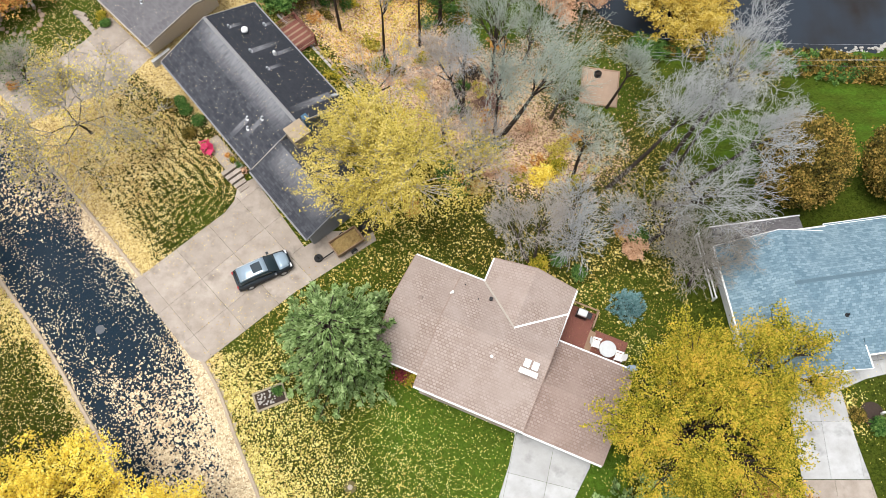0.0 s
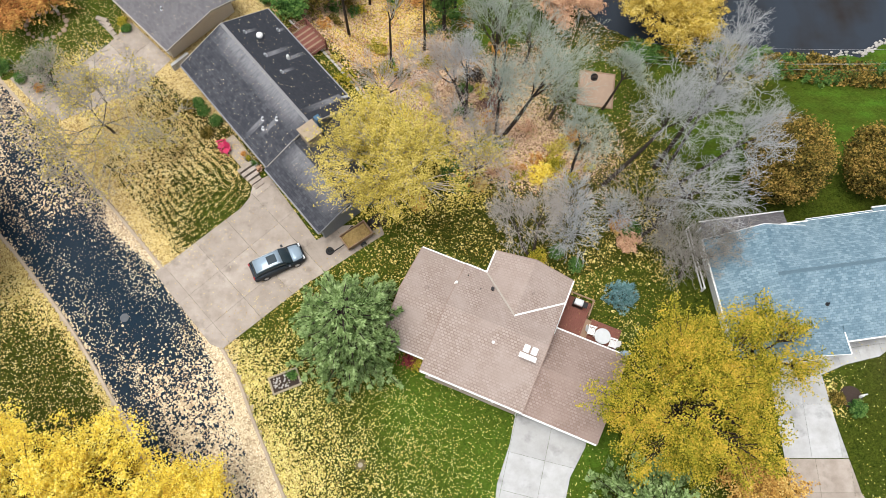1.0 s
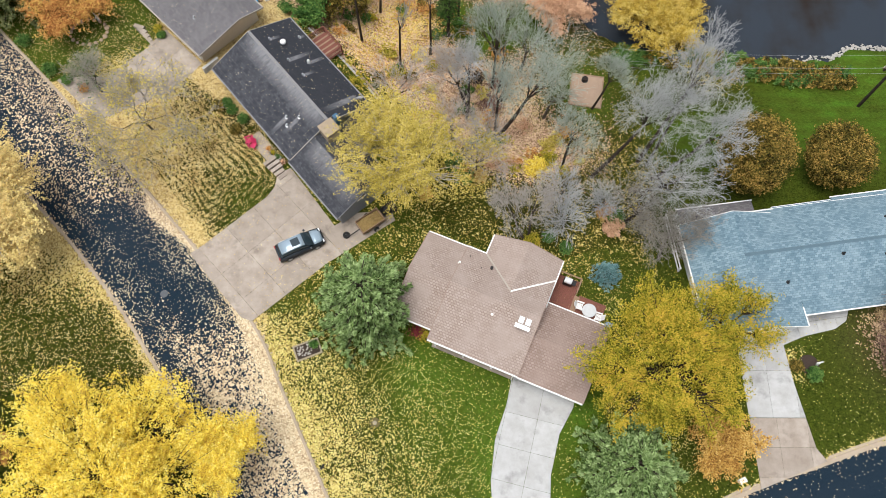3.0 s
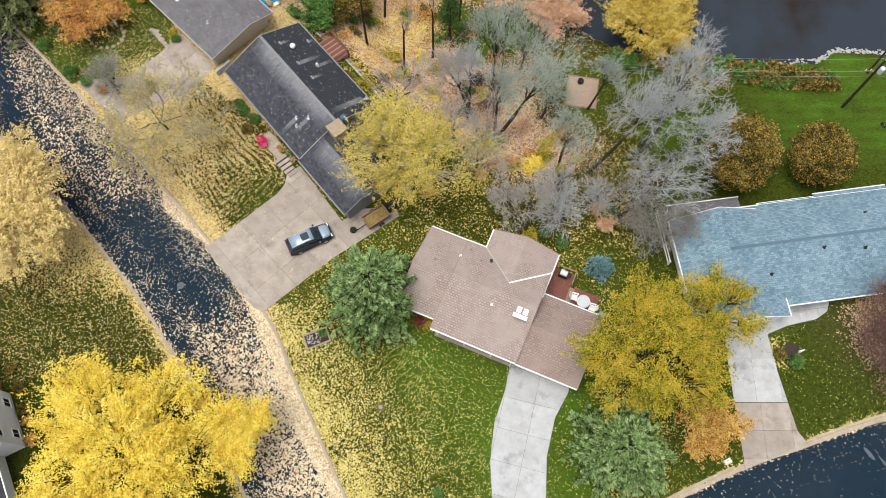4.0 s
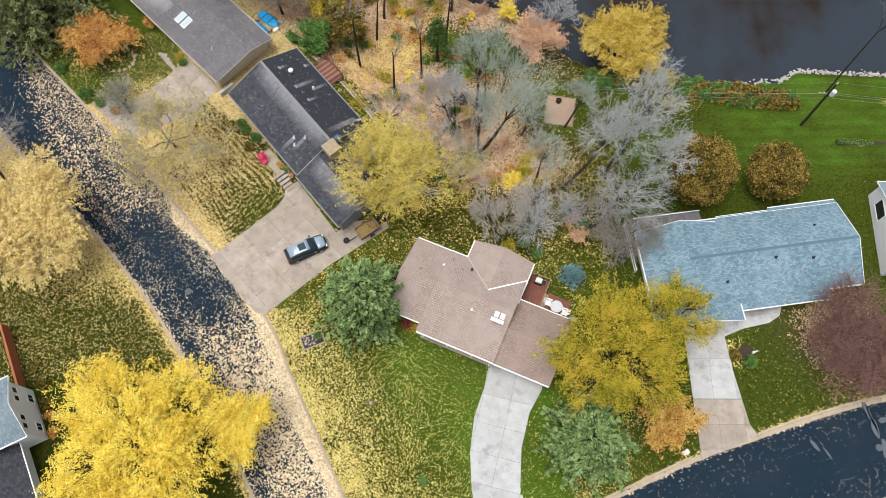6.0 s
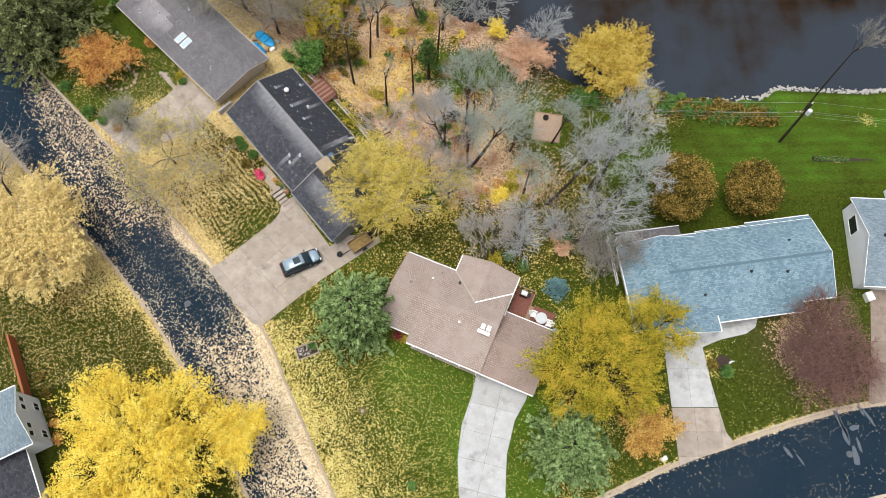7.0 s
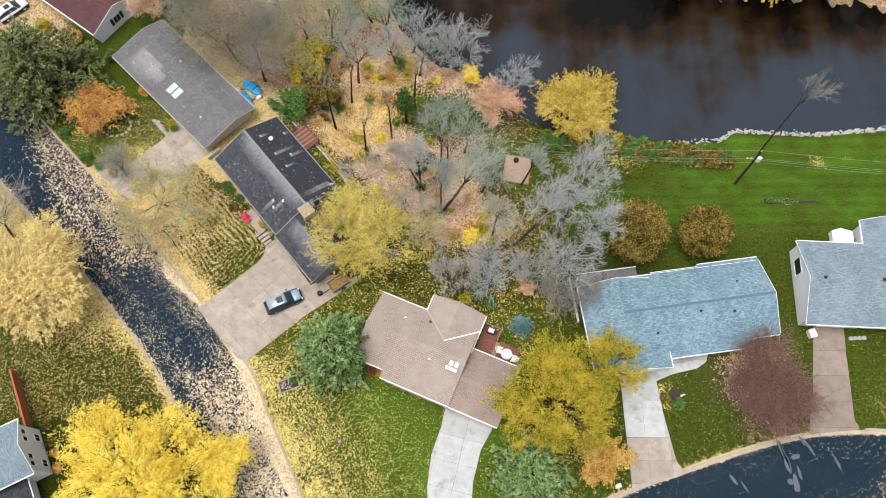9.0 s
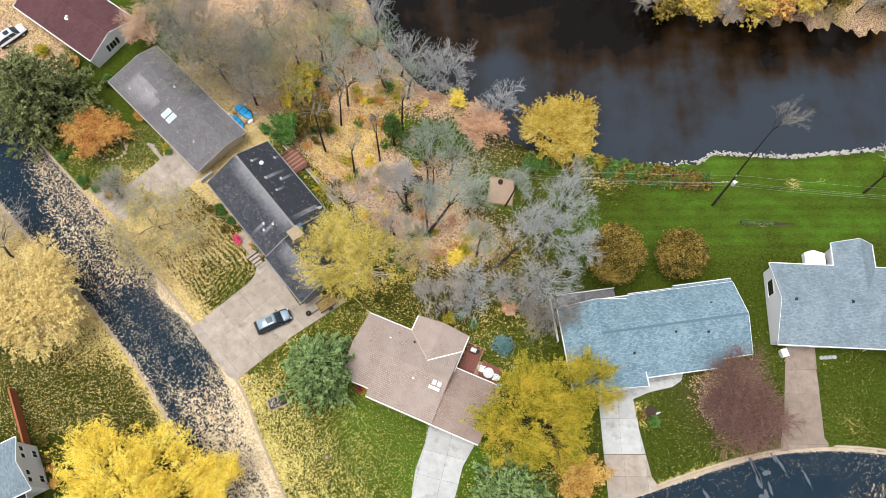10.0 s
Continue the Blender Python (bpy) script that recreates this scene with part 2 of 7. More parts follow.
def asphalt_mat():
    m = Mat("asphalt", 0.9, 0, 0.05)
    leaf = m.split(m.attr("cover"))[0]
    fine, mid, big = m.noise(30, 3, 0.7), m.noise(0.9, 5, 0.7), m.noise(0.2, 4, 0.6)
    c = m.ramp(fine, (0.3, (0.005, 0.012, 0.021)), (0.7, (0.018, 0.034, 0.052)))
    c = m.mix(m.math("MULTIPLY", m.ramp(big, (0.4, 0.0), (0.7, 1.0)), 0.5), c, (0.026, 0.036, 0.048))
    cs = m.split(m.voro(7.0))
    tan = m.ramp(cs[0], (0.0, (0.30, 0.21, 0.13)), (0.4, (0.54, 0.42, 0.27)), (1.0, (0.72, 0.60, 0.40)))
    need = m.math("ADD", m.math("MULTIPLY", cs[1], 0.75), m.math("MULTIPLY", mid, 0.5))
    has = m.math("GREATER_THAN", m.math("MULTIPLY", leaf, 1.15), need)
    m.color(m.mix(has, c, tan))
    m.bump(fine, 0.01, 0.4)
    return m.m


def concrete_mat(name, lo, hi, stain=0.35):
    m = Mat(name, 0.85, 0, 0.15)
    rnd = m.node("ShaderNodeObjectInfo").outputs["Random"]
    f, g, h = m.noise(0.7, 6, 0.65), m.noise(22, 3), m.noise(0.55, 4)
    c = m.ramp(f, (0.3, lo), (0.7, hi))
    c = m.mix(m.math("MULTIPLY", rnd, 0.45), c, tuple(a * 0.8 for a in lo))
    c = m.mix(m.math("MULTIPLY", m.ramp(h, (0.55, 0.0), (0.7, 1.0)), stain), c, tuple(a * 0.55 for a in lo))
    c = m.mix(0.2, c, m.ramp(g, (0.3, lo), (0.7, hi)))
    m.color(c)
    m.bump(g, 0.004, 0.3)
    return m.m


def water_mat():
    m = Mat("river_water", 0.09, 0, 0.30)
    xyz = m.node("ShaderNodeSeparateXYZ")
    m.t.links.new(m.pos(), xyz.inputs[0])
    # grey sky sheen inshore and dark reflections beyond, painted into the colour
    painted_dark = m.math("MULTIPLY", m.math("SUBTRACT", xyz.outputs["Y"], 52.0), 0.034)
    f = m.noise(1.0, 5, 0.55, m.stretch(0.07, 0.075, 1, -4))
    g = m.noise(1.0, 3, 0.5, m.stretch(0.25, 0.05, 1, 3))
    d = m.math("ADD", painted_dark, m.math("ADD", m.math("MULTIPLY", m.math("SUBTRACT", f, 0.5), 1.9), m.math("MULTIPLY", m.math("SUBTRACT", g, 0.5), 0.7)))
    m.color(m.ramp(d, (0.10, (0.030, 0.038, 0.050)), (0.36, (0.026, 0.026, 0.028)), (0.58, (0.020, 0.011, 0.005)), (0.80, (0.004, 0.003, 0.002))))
    m.b.inputs["IOR"].default_value = 1.33
    n = m.noise(2.5, 3, 0.5, m.stretch(0.5, 1.6, 1))
    m.bump(n, 0.03, 0.25)
    return m.m


def siding_mat(name, col, gap=0.2):
    m = Mat(name, 0.6, 0, 0.3)
    w = m.t.nodes.new("ShaderNodeTexWave")
    w.bands_direction = "Z"
    m.t.links.new(m.pos(), w.inputs["Vector"])
    w.inputs["Scale"].default_value = 0.5 / gap
    f = m.noise(2.0, 5)
    m.color(m.mix(m.math("MULTIPLY", f, 0.3), col, tuple(c * 0.7 for c in col)))
    m.bump(w.outputs["Fac"], 0.015, 0.5)
    return m.m


def bark_mat(name, lo, hi):
    m = Mat(name, 0.95, 0, 0.05)
    f = m.noise(3.0, 6, 0.7, m.stretch(2, 2, 0.4))
    m.color(m.ramp(f, (0.3, lo), (0.7, hi)))
    m.bump(f, 0.03, 0.6)
    return m.m


TURF = ground_mat()
ASPHALT = asphalt_mat()
KERB = concrete_mat("kerb_concrete", (0.36, 0.29, 0.22), (0.52, 0.43, 0.33))
CONC_W = concrete_mat("pale_concrete", (0.36, 0.355, 0.345), (0.53, 0.54, 0.545), 0.75)
CONC_T = concrete_mat("tan_concrete", (0.27, 0.225, 0.185), (0.48, 0.42, 0.365), 0.7)
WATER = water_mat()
WHITE = plain("white_paint", (0.78, 0.78, 0.76), 0.5, vary=0.08)
CONC_D = concrete_mat("damp_brown_concrete", (0.20, 0.155, 0.125), (0.34, 0.275, 0.23), 0.5)
SIDING_W = siding_mat("white_siding", (0.84, 0.85, 0.87))
SIDING_G = siding_mat("grey_siding", (0.24, 0.25, 0.26))
SIDING_T = siding_mat("tan_siding", (0.62, 0.55, 0.46))
SIDING_B = siding_mat("beige_siding", (0.42, 0.34, 0.28))
ROOF_B = shingle_mat("rose_brown_shingles", (0.26, 0.20, 0.17), (0.365, 0.30, 0.265), (0.42, 0.355, 0.32), 0.30, 0.22, 0.1, 0.25, mortar=(0.036, (0.17, 0.11, 0.08)))
ROOF_B2 = shingle_mat("worn_brown_shingles", (0.20, 0.145, 0.12), (0.31, 0.235, 0.20), (0.37, 0.30, 0.27), 0.30, 0.22, 0.1, 0.25, mortar=(0.034, (0.15, 0.085, 0.062)))
# broad rows mix pale metal wash with the lit south-west slopes, painted lighter
ROOF_D = shingle_mat("charcoal_shingles", (0.022, 0.025, 0.033), (0.048, 0.052, 0.064), (0.105, 0.107, 0.118), 0.33, 0.22, 0.2, 0.4, ((6.9, 5.1, 3.2, 7.0), (6.9, 5.1, 4.1, 7.0), (5.2, 6.3, 9.0, 0.3), (6.4, 7.9, 9.7, 0.25), (2.9, 9.0, 9.9, 0.2), (1.9, 6.3, 7.6, 0.2), (7.6, 6.4, 7.8, 0.2), (10.2, 2.4, 0.2, 0.3), (11.2, 3.3, 1.0, 0.25), (12.4, 9.3, 5.4, 0.4), (18.0, 3.1, 0.9, 4.2)), painted_dark=(5.12, 13.81), pale=(0.26, 0.26, 0.275))
ROOF_D2 = shingle_mat("weathered_grey_shingles", (0.085, 0.082, 0.090), (0.135, 0.13, 0.14), (0.21, 0.20, 0.205), 0.33, 0.16, 0.35, wash=((4.6, 3.9, 0.3, 2.6), (6.8, 3.2, 1.2, 1.6)))
ROOF_E = shingle_mat("slate_blue_shingles", (0.060, 0.120, 0.165), (0.150, 0.245, 0.305), (0.30, 0.40, 0.455), 0.33, 0.20, 0.3, 0.35)
ROOF_F = shingle_mat("blue_grey_shingles", (0.085, 0.125, 0.155), (0.20, 0.26, 0.30), (0.31, 0.37, 0.41), 0.33, 0.16, 0.3)
ROOF_G = shingle_mat("maroon_shingles", (0.065, 0.030, 0.034), (0.10, 0.046, 0.050), (0.14, 0.072, 0.075), 0.33, 0.16, 0.3)
RIDGE_DARK = plain("dark_slate_ridge_vent", (0.10, 0.16, 0.20), 0.9)
RIDGE_CAP = plain("pale_ridge_shingles", (0.22, 0.22, 0.225), 0.9)
GLASS = plain("dark_window_glass", (0.02, 0.025, 0.03), 0.08, vary=0.3, spec=0.5)
METAL = plain("galvanised_metal", (0.45, 0.46, 0.48), 0.4, 0.7)
BLACK = plain("black_plastic", (0.015, 0.015, 0.017), 0.5)
REDWOOD = plain("red_stained_wood", (0.20, 0.075, 0.055), 0.75, vary=0.35)
CEDAR = plain("weathered_cedar", (0.30, 0.20, 0.13), 0.8, vary=0.35)
ORANGEWOOD = plain("orange_stained_fence_wood", (0.36, 0.115, 0.05), 0.75, vary=0.25)
STONE = plain("chimney_stone", (0.40, 0.32, 0.23), 0.9, vary=0.45, scale=6)
RIPRAP = plain("pale_limestone", (0.42, 0.40, 0.37), 0.9, vary=0.3, scale=2)
SAND = plain("sand_pad", (0.36, 0.26, 0.19), 0.95, vary=0.2, scale=2)
MULCH = plain("dark_mulch", (0.05, 0.035, 0.028), 0.95, vary=0.5, scale=8)
BARK = bark_mat("grey_bark", (0.055, 0.045, 0.036), (0.15, 0.125, 0.10))
BARK_D = bark_mat("dark_bark", (0.025, 0.02, 0.016), (0.075, 0.06, 0.05))
TWIG_S = bark_mat("silver_twigs", (0.32, 0.33, 0.33), (0.56, 0.57, 0.57))
TWIG_P = bark_mat("pinkish_grey_twigs", (0.33, 0.30, 0.27), (0.56, 0.52, 0.48))
TWIG_G = bark_mat("lichened_green_grey_twigs", (0.27, 0.31, 0.26), (0.48, 0.53, 0.46))
TWIG_D = bark_mat("grey_brown_twigs", (0.24, 0.22, 0.19), (0.42, 0.39, 0.345))
TWIG_R = bark_mat("red_brown_twigs", (0.065, 0.032, 0.027), (0.38, 0.225, 0.19))
LEAF_Y = leaf_mat("golden_leaves", (0.56, 0.38, 0.07), (0.82, 0.62, 0.08), (0.93, 0.77, 0.12), (0.95, 0.84, 0.26), trans=0.4)
LEAF_PALE = leaf_mat("pale_straw_leaves", (0.44, 0.32, 0.12), (0.68, 0.52, 0.22), (0.80, 0.65, 0.28), (0.86, 0.72, 0.30), trans=0.35)
LEAF_YG = leaf_mat("yellow_green_leaves", (0.09, 0.10, 0.010), (0.28, 0.27, 0.026), (0.52, 0.42, 0.045), (0.68, 0.46, 0.07), trans=0.3)
LEAF_D = leaf_mat("dull_yellow_leaves", (0.24, 0.19, 0.04), (0.48, 0.39, 0.08), (0.66, 0.54, 0.12), (0.72, 0.59, 0.22), trans=0.3)
LEAF_GOLD = leaf_mat("amber_leaves", (0.30, 0.19, 0.03), (0.53, 0.38, 0.06), (0.68, 0.52, 0.11), (0.76, 0.62, 0.22), trans=0.35)
LEAF_RUST = leaf_mat("rust_leaves", (0.026, 0.027, 0.007), (0.095, 0.082, 0.018), (0.23, 0.165, 0.034), (0.46, 0.30, 0.080))
LEAF_OR = leaf_mat("orange_leaves", (0.26, 0.10, 0.03), (0.50, 0.23, 0.07), (0.66, 0.36, 0.11), (0.70, 0.50, 0.13))
LEAF_PEACH = leaf_mat("peach_leaves", (0.38, 0.21, 0.12), (0.57, 0.34, 0.21), (0.68, 0.44, 0.29), (0.72, 0.50, 0.32))
LEAF_GR = leaf_mat("green_leaves", (0.03, 0.08, 0.02), (0.06, 0.14, 0.03), (0.12, 0.22, 0.05), (0.20, 0.30, 0.08), trans=0.3)
NEEDLE = leaf_mat("pine_needles", (0.06, 0.11, 0.03), (0.20, 0.30, 0.10), (0.34, 0.47, 0.19), (0.47, 0.60, 0.29), trans=0.35)
LEAF_GOLDOR = leaf_mat("gold_and_brown_leaves", (0.24, 0.12, 0.03), (0.50, 0.28, 0.07), (0.68, 0.44, 0.12), (0.76, 0.56, 0.20), trans=0.25)
NEEDLE_D = leaf_mat("dark_spruce_needles", (0.05, 0.075, 0.030), (0.17, 0.20, 0.08), (0.30, 0.33, 0.14), (0.42, 0.44, 0.21), trans=0.3)
NEEDLE_B = leaf_mat("blue_spruce_needles", (0.07, 0.16, 0.16), (0.15, 0.30, 0.31), (0.24, 0.42, 0.43), (0.34, 0.52, 0.52), trans=0.3)
FALLEN = leaf_mat("fallen_leaves", (0.28, 0.21, 0.05), (0.48, 0.41, 0.10), (0.63, 0.56, 0.17), (0.74, 0.67, 0.28), trans=0.0)
FALLEN_R = leaf_mat("leaves_on_road", (0.36, 0.28, 0.17), (0.56, 0.46, 0.30), (0.70, 0.60, 0.40), (0.78, 0.71, 0.54), trans=0.0)
FALLEN_B = leaf_mat("brown_leaves_on_road", (0.17, 0.12, 0.085), (0.30, 0.225, 0.165), (0.42, 0.335, 0.25), (0.54, 0.45, 0.34), trans=0.0)
FALLEN_T = leaf_mat("tan_fallen_leaves", (0.30, 0.19, 0.07), (0.50, 0.36, 0.13), (0.64, 0.49, 0.20), (0.72, 0.60, 0.30), trans=0.0)
FALLEN_O = leaf_mat("dull_gold_fallen_leaves", (0.20, 0.135, 0.03), (0.33, 0.24, 0.05), (0.43, 0.33, 0.075), (0.53, 0.43, 0.13), trans=0.0)
LITTER = leaf_mat("woodland_litter", (0.20, 0.11, 0.07), (0.48, 0.31, 0.21), (0.66, 0.46, 0.33), (0.72, 0.54, 0.32), trans=0.0)

# ---------------------------------------------------------------- lie of the land
BROW_X, BROW_Y = [-80, -45, -25, -12, 0, 8, 25, 60, 90], [115, 78, 52, 40, 26, 23, 27, 29, 30]
SHORE_X, SHORE_Y = [-60, -20, -8, -2, 3, 8, 13, 17, 22, 31, 41, 46, 48.5, 60, 75, 110], [130, 100, 84, 69, 62.5, 60.5, 58.5, 53, 50.2, 49.2, 48.3, 48.6, 50.2, 49.6, 51, 54]
FAR_X, FAR_Y = [-60, 0, 20, 36, 46, 52, 64, 79, 110], [175, 108, 90, 80, 76.5, 74.5, 73.8, 71.6, 70]
WATER_Z = -8.3

W_LEFT = smooth_line([(-75, 60), (-62, 46), (-53.9, 37.1), (-43.5, 26.9), (-37.4, 20.8), (-32.1, 14.8), (-28, 9.3), (-25.2, 5.4), (-19, -5), (-12, -18), (-5, -32), (5, -55)])
W_RIGHT = smooth_line([(-69, 67), (-57, 54), (-49.2, 45.9), (-43.8, 40.5), (-40.1, 36.7), (-32.1, 28.4), (-25.0, 20.6), (-18.4, 12.6), (-15.5, 6.9), (-12.6, 1.1), (-9.4, -5.2), (-3, -17), (4, -30), (14, -52)])
E_NORTH = smooth_line([(-2.6, -16.5), (6, -11), (17.2, -5.8), (26.8, -1.6), (33.1, 0.5), (38.2, 2.2), (45.5, 4.2), (52.8, 5.2), (61.6, 4.8), (72, 2.5), (90, -4)])
E_SOUTH = smooth_line([(1.6, -25), (11, -20), (21, -14.8), (30, -11), (36, -8.8), (41, -7.2), (47.5, -5.3), (53.5, -4.4), (60.6, -4.8), (69, -6.8), (86, -13)])
W_ROAD = [tuple(p) for p in W_LEFT] + [tuple(p) for p in W_RIGHT[::-1]]
E_ROAD = [tuple(p) for p in E_NORTH] + [tuple(p) for p in E_SOUTH[::-1]]


def land(x, y):
    """Height of the natural ground."""
    x, y = np.asarray(x, float), np.asarray(y, float)
    z = -6.3 * sstep(0, 16, y - np.interp(x, BROW_X, BROW_Y))
    wob = 0.5 * np.sin(x * 0.9) + 0.35 * np.sin(x * 2.3 + 1) + 0.25 * np.sin(x * 4.1)
    s, f = y - np.interp(x, SHORE_X, SHORE_Y) - 0.3 * wob * (x < 46), np.interp(x, FAR_X, FAR_Y) + 1.4 * wob - y
    wet = np.minimum(s, f)
    z = z - 0.9 * sstep(-9, -2, np.minimum(s, f)) - 2.6 * sstep(-2.0, 1.6, wet)
    return z


def at(x, y):
    return float(land(x, y))


TABLE = np.random.default_rng(4).random((256, 256))


def mottle(x, y, scale):
    """Smooth random patches between 0 and 1."""
    u, v = x / scale + 500, y / scale + 500
    i, j = np.floor(u).astype(int), np.floor(v).astype(int)
    a, b = u - i, v - j
    a, b = a * a * (3 - 2 * a), b * b * (3 - 2 * b)
    t = lambda p, q: TABLE[p % 256, q % 256]
    return (t(i, j) * (1 - a) + t(i + 1, j) * a) * (1 - b) + (t(i, j + 1) * (1 - a) + t(i + 1, j + 1) * a) * b


def cover(x, y):
    """How much leaf fall, woodland litter and lush turf lie at a place."""
    brow = y - np.interp(x, BROW_X, BROW_Y)
    dw = line_gap(x, y, W_RIGHT[::3])
    west = inside(x, y, [tuple(p) for p in W_LEFT[::3]] + [(-200, -60), (-200, 90)])
    leaf = np.full(x.shape, 0.30)
    lush = np.full(x.shape, 0.45)
    # corner lawn before the brown house
    corner = (x > -20) & (x < 14) & (y < 14)
    leaf = np.where(corner, np.clip(0.64 * np.exp(-np.maximum(dw - 1.0, 0) / 9.0), 0.03, 1), leaf)
    lush = np.where(corner, 0.22 + 0.58 * sstep(2, 14, dw), lush)
    # lawn before the charcoal house
    dl = (x < -17) & (y > 20) & ~west
    leaf = np.where(dl, 0.33 + 0.75 * blob(x, y, -33, 34, 6) + 0.12 * blob(x, y, -25, 31, 5) - 0.24 * blob(x, y, -20.5, 25, 4.5), leaf)
    lush = np.where(dl, 0.04 + 0.35 * blob(x, y, -20.5, 25, 4.5), lush)
    leaf = np.where(dl & (y > 0.72 * (30 - x) - 1.9 + 0.0 * x), np.maximum(leaf, 0.95), leaf)
    leaf = np.maximum(leaf, np.where(dl, 1.05 * np.exp(-np.maximum(dw - 1.3, 0) / 1.2), 0))
    nl = (x < -32.5) & (y > 39.5) & ~west
    leaf = np.where(nl, 0.15 + 0.7 * blob(x, y, -36, 39, 4), leaf)
    lush = np.where(nl, 0.55, lush)
    # west side of the street
    leaf = np.where(west, 0.20 + 0.80 * sstep(13, 22, y + 0.3 * (x + 38)), leaf)
    leaf = np.where(west, np.maximum(leaf, 1.0 * np.exp(-line_gap(x, y, W_LEFT[::3]) / 1.0)), leaf)
    lush = np.where(west, 0.24 - 0.18 * sstep(17, 24, y + 0.3 * (x + 38)), lush)
    # backyards and the low meadow by the river
    back = (brow > -4) & (x > -8) & (x < 24)
    leaf = np.where(back & ~corner, 0.31, leaf)
    lush = np.where(back & ~corner, 0.22, lush)
    meadow = sstep(19, 26, x) * sstep(1, 5, brow)
    leaf = leaf * (1 - meadow) + 0.02 * meadow
    lush = lush * (1 - meadow) + 1.0 * meadow
    clear = np.clip(blob(x, y, 15, 43, 7) + blob(x, y, 10, 53, 4.5) + blob(x, y, 4, 50, 4) + 0.7 * blob(x, y, 0, 54, 4.5), 0, 1)
    under = blob(x, y, 28, 46.5, 4.0) * 0.5
    woods = sstep(3, 9, brow) * sstep(20, 10, x) * (1 - clear)
    woods = np.maximum(woods, sstep(0, 4, y - np.interp(x, SHORE_X, SHORE_Y) - 10))
    woods = np.maximum(woods, 0.30 * blob(x, y, 10, 29, 5))
    woods = np.maximum(woods, 0.9 * sstep(-46, -52, x) * sstep(50, 60, y))
    woods = np.where(y > np.interp(x, FAR_X, FAR_Y) - 2, 1.0, woods)
    woods = np.where(west, 0, woods)
    leaf = np.where(woods > 0.5, 0.25 + 0.35 * blob(x, y, -8, 48, 5), leaf)
    leaf = np.where((woods > 0.5) & (x < -13), leaf * 0.25, leaf)
    leaf = np.maximum(leaf, under)
    lush = np.maximum(lush, 0.75 * clear)
    # lots of the slate-roofed house
    east = (x > 20) & (y < 27) & ~west
    leaf = np.where(east, 0.05 + 0.5 * blob(x, y, 31.5, 9, 2.0) + 0.4 * blob(x, y, 44, 6, 4) + 0.3 * blob(x, y, 20, 5, 5), leaf)
    lush = np.where(east, 0.42, lush)
    woods = np.where(east, np.maximum(woods, 0.8 * blob(x, y, 43, 12, 5)), woods)
    leaf = np.where(east, np.maximum(leaf, 0.8 * np.exp(-line_gap(x, y, E_NORTH[::3]) / 0.5)), leaf)
    leaf = np.where((x > 52) & (y < 15), 0.07 + 0.25 * blob(x, y, 58, 8, 2), leaf)
    leaf = leaf * (1 - 0.75 * clear)
    leaf = np.where((x > 23.5) & (y > 21), leaf * 0.02, leaf)
    patch = 0.55 * mottle(x, y, 2.6) + 0.45 * mottle(x, y, 0.8)
    leaf = np.where(leaf < 0.9, leaf * (0.55 + 0.9 * patch), leaf)
    woods = woods * (0.72 + 0.5 * mottle(x, y, 3.0))
    stripe = 0.5 + 0.5 * np.sin(y * 2 * np.pi / 1.9 + 0.3 * np.sin(x * 0.2))
    lush = np.where(meadow > 0.5, lush * (0.78 + 0.22 * stripe) * (0.7 + 0.4 * mottle(x, y, 1.7)), lush) * (0.75 + 0.35 * mottle(x, y, 4.0))
    leaf = leaf + 0.45 * meadow * blob(x, y, 31, 45.4, 5) + meadow * (0.5 * blob(x, y, 59.3, 44.3, 1.7) + 0.35 * blob(x, y, 63.5, 44.8, 1.3))
    lush = lush * (1 - 0.7 * meadow * blob(x, y, 30, 45, 7))
    return np.clip(leaf, 0, 1.1), np.clip(woods, 0, 1), np.clip(lush, 0, 1)


LAWN_EDGE = np.array([(-36.5, 36.0), (-31.6, 29.0), (-28.0, 24.6), (-25.2, 21.3), (-24.0, 21.2), (-18.9, 25.9), (-17.9, 27.6), (-18.2, 29.2), (-24.0, 35.6), (-27.0, 37.6)])


def mown_lawn(x, y):
    """The lawn before the charcoal house, mown in rounds."""
    return inside(x, y, [tuple(p) for p in LAWN_EDGE])


def paint(me, leaf, woods, lush):
    a = me.attributes.new("cover", "FLOAT_COLOR", "POINT")
    a.data.foreach_set("color", np.stack([leaf, woods, lush, np.ones_like(leaf)], 1).astype(np.float32).ravel())


def grid_mesh(name, X, Y, Z, mat):
    """A sheet over arrays of places, row by row."""
    r, c = X.shape
    me = bpy.data.meshes.new(name)
    v = np.stack([X, Y, Z], -1).reshape(-1, 3)
    i = (np.arange(r - 1)[:, None] * c + np.arange(c - 1)[None]).ravel()
    f = np.stack([i, i + 1, i + c + 1, i + c], 1)
    me.vertices.add(len(v))
    me.vertices.foreach_set("co", v.ravel())
    me.loops.add(f.size)
    me.loops.foreach_set("vertex_index", f.ravel())
    me.polygons.add(len(f))
    me.polygons.foreach_set("loop_start", np.arange(len(f)) * 4)
    me.polygons.foreach_set("use_smooth", np.ones(len(f), bool))
    me.update(calc_edges=True)
    me.validate()
    me.materials.append(mat)
    return new(name, me)


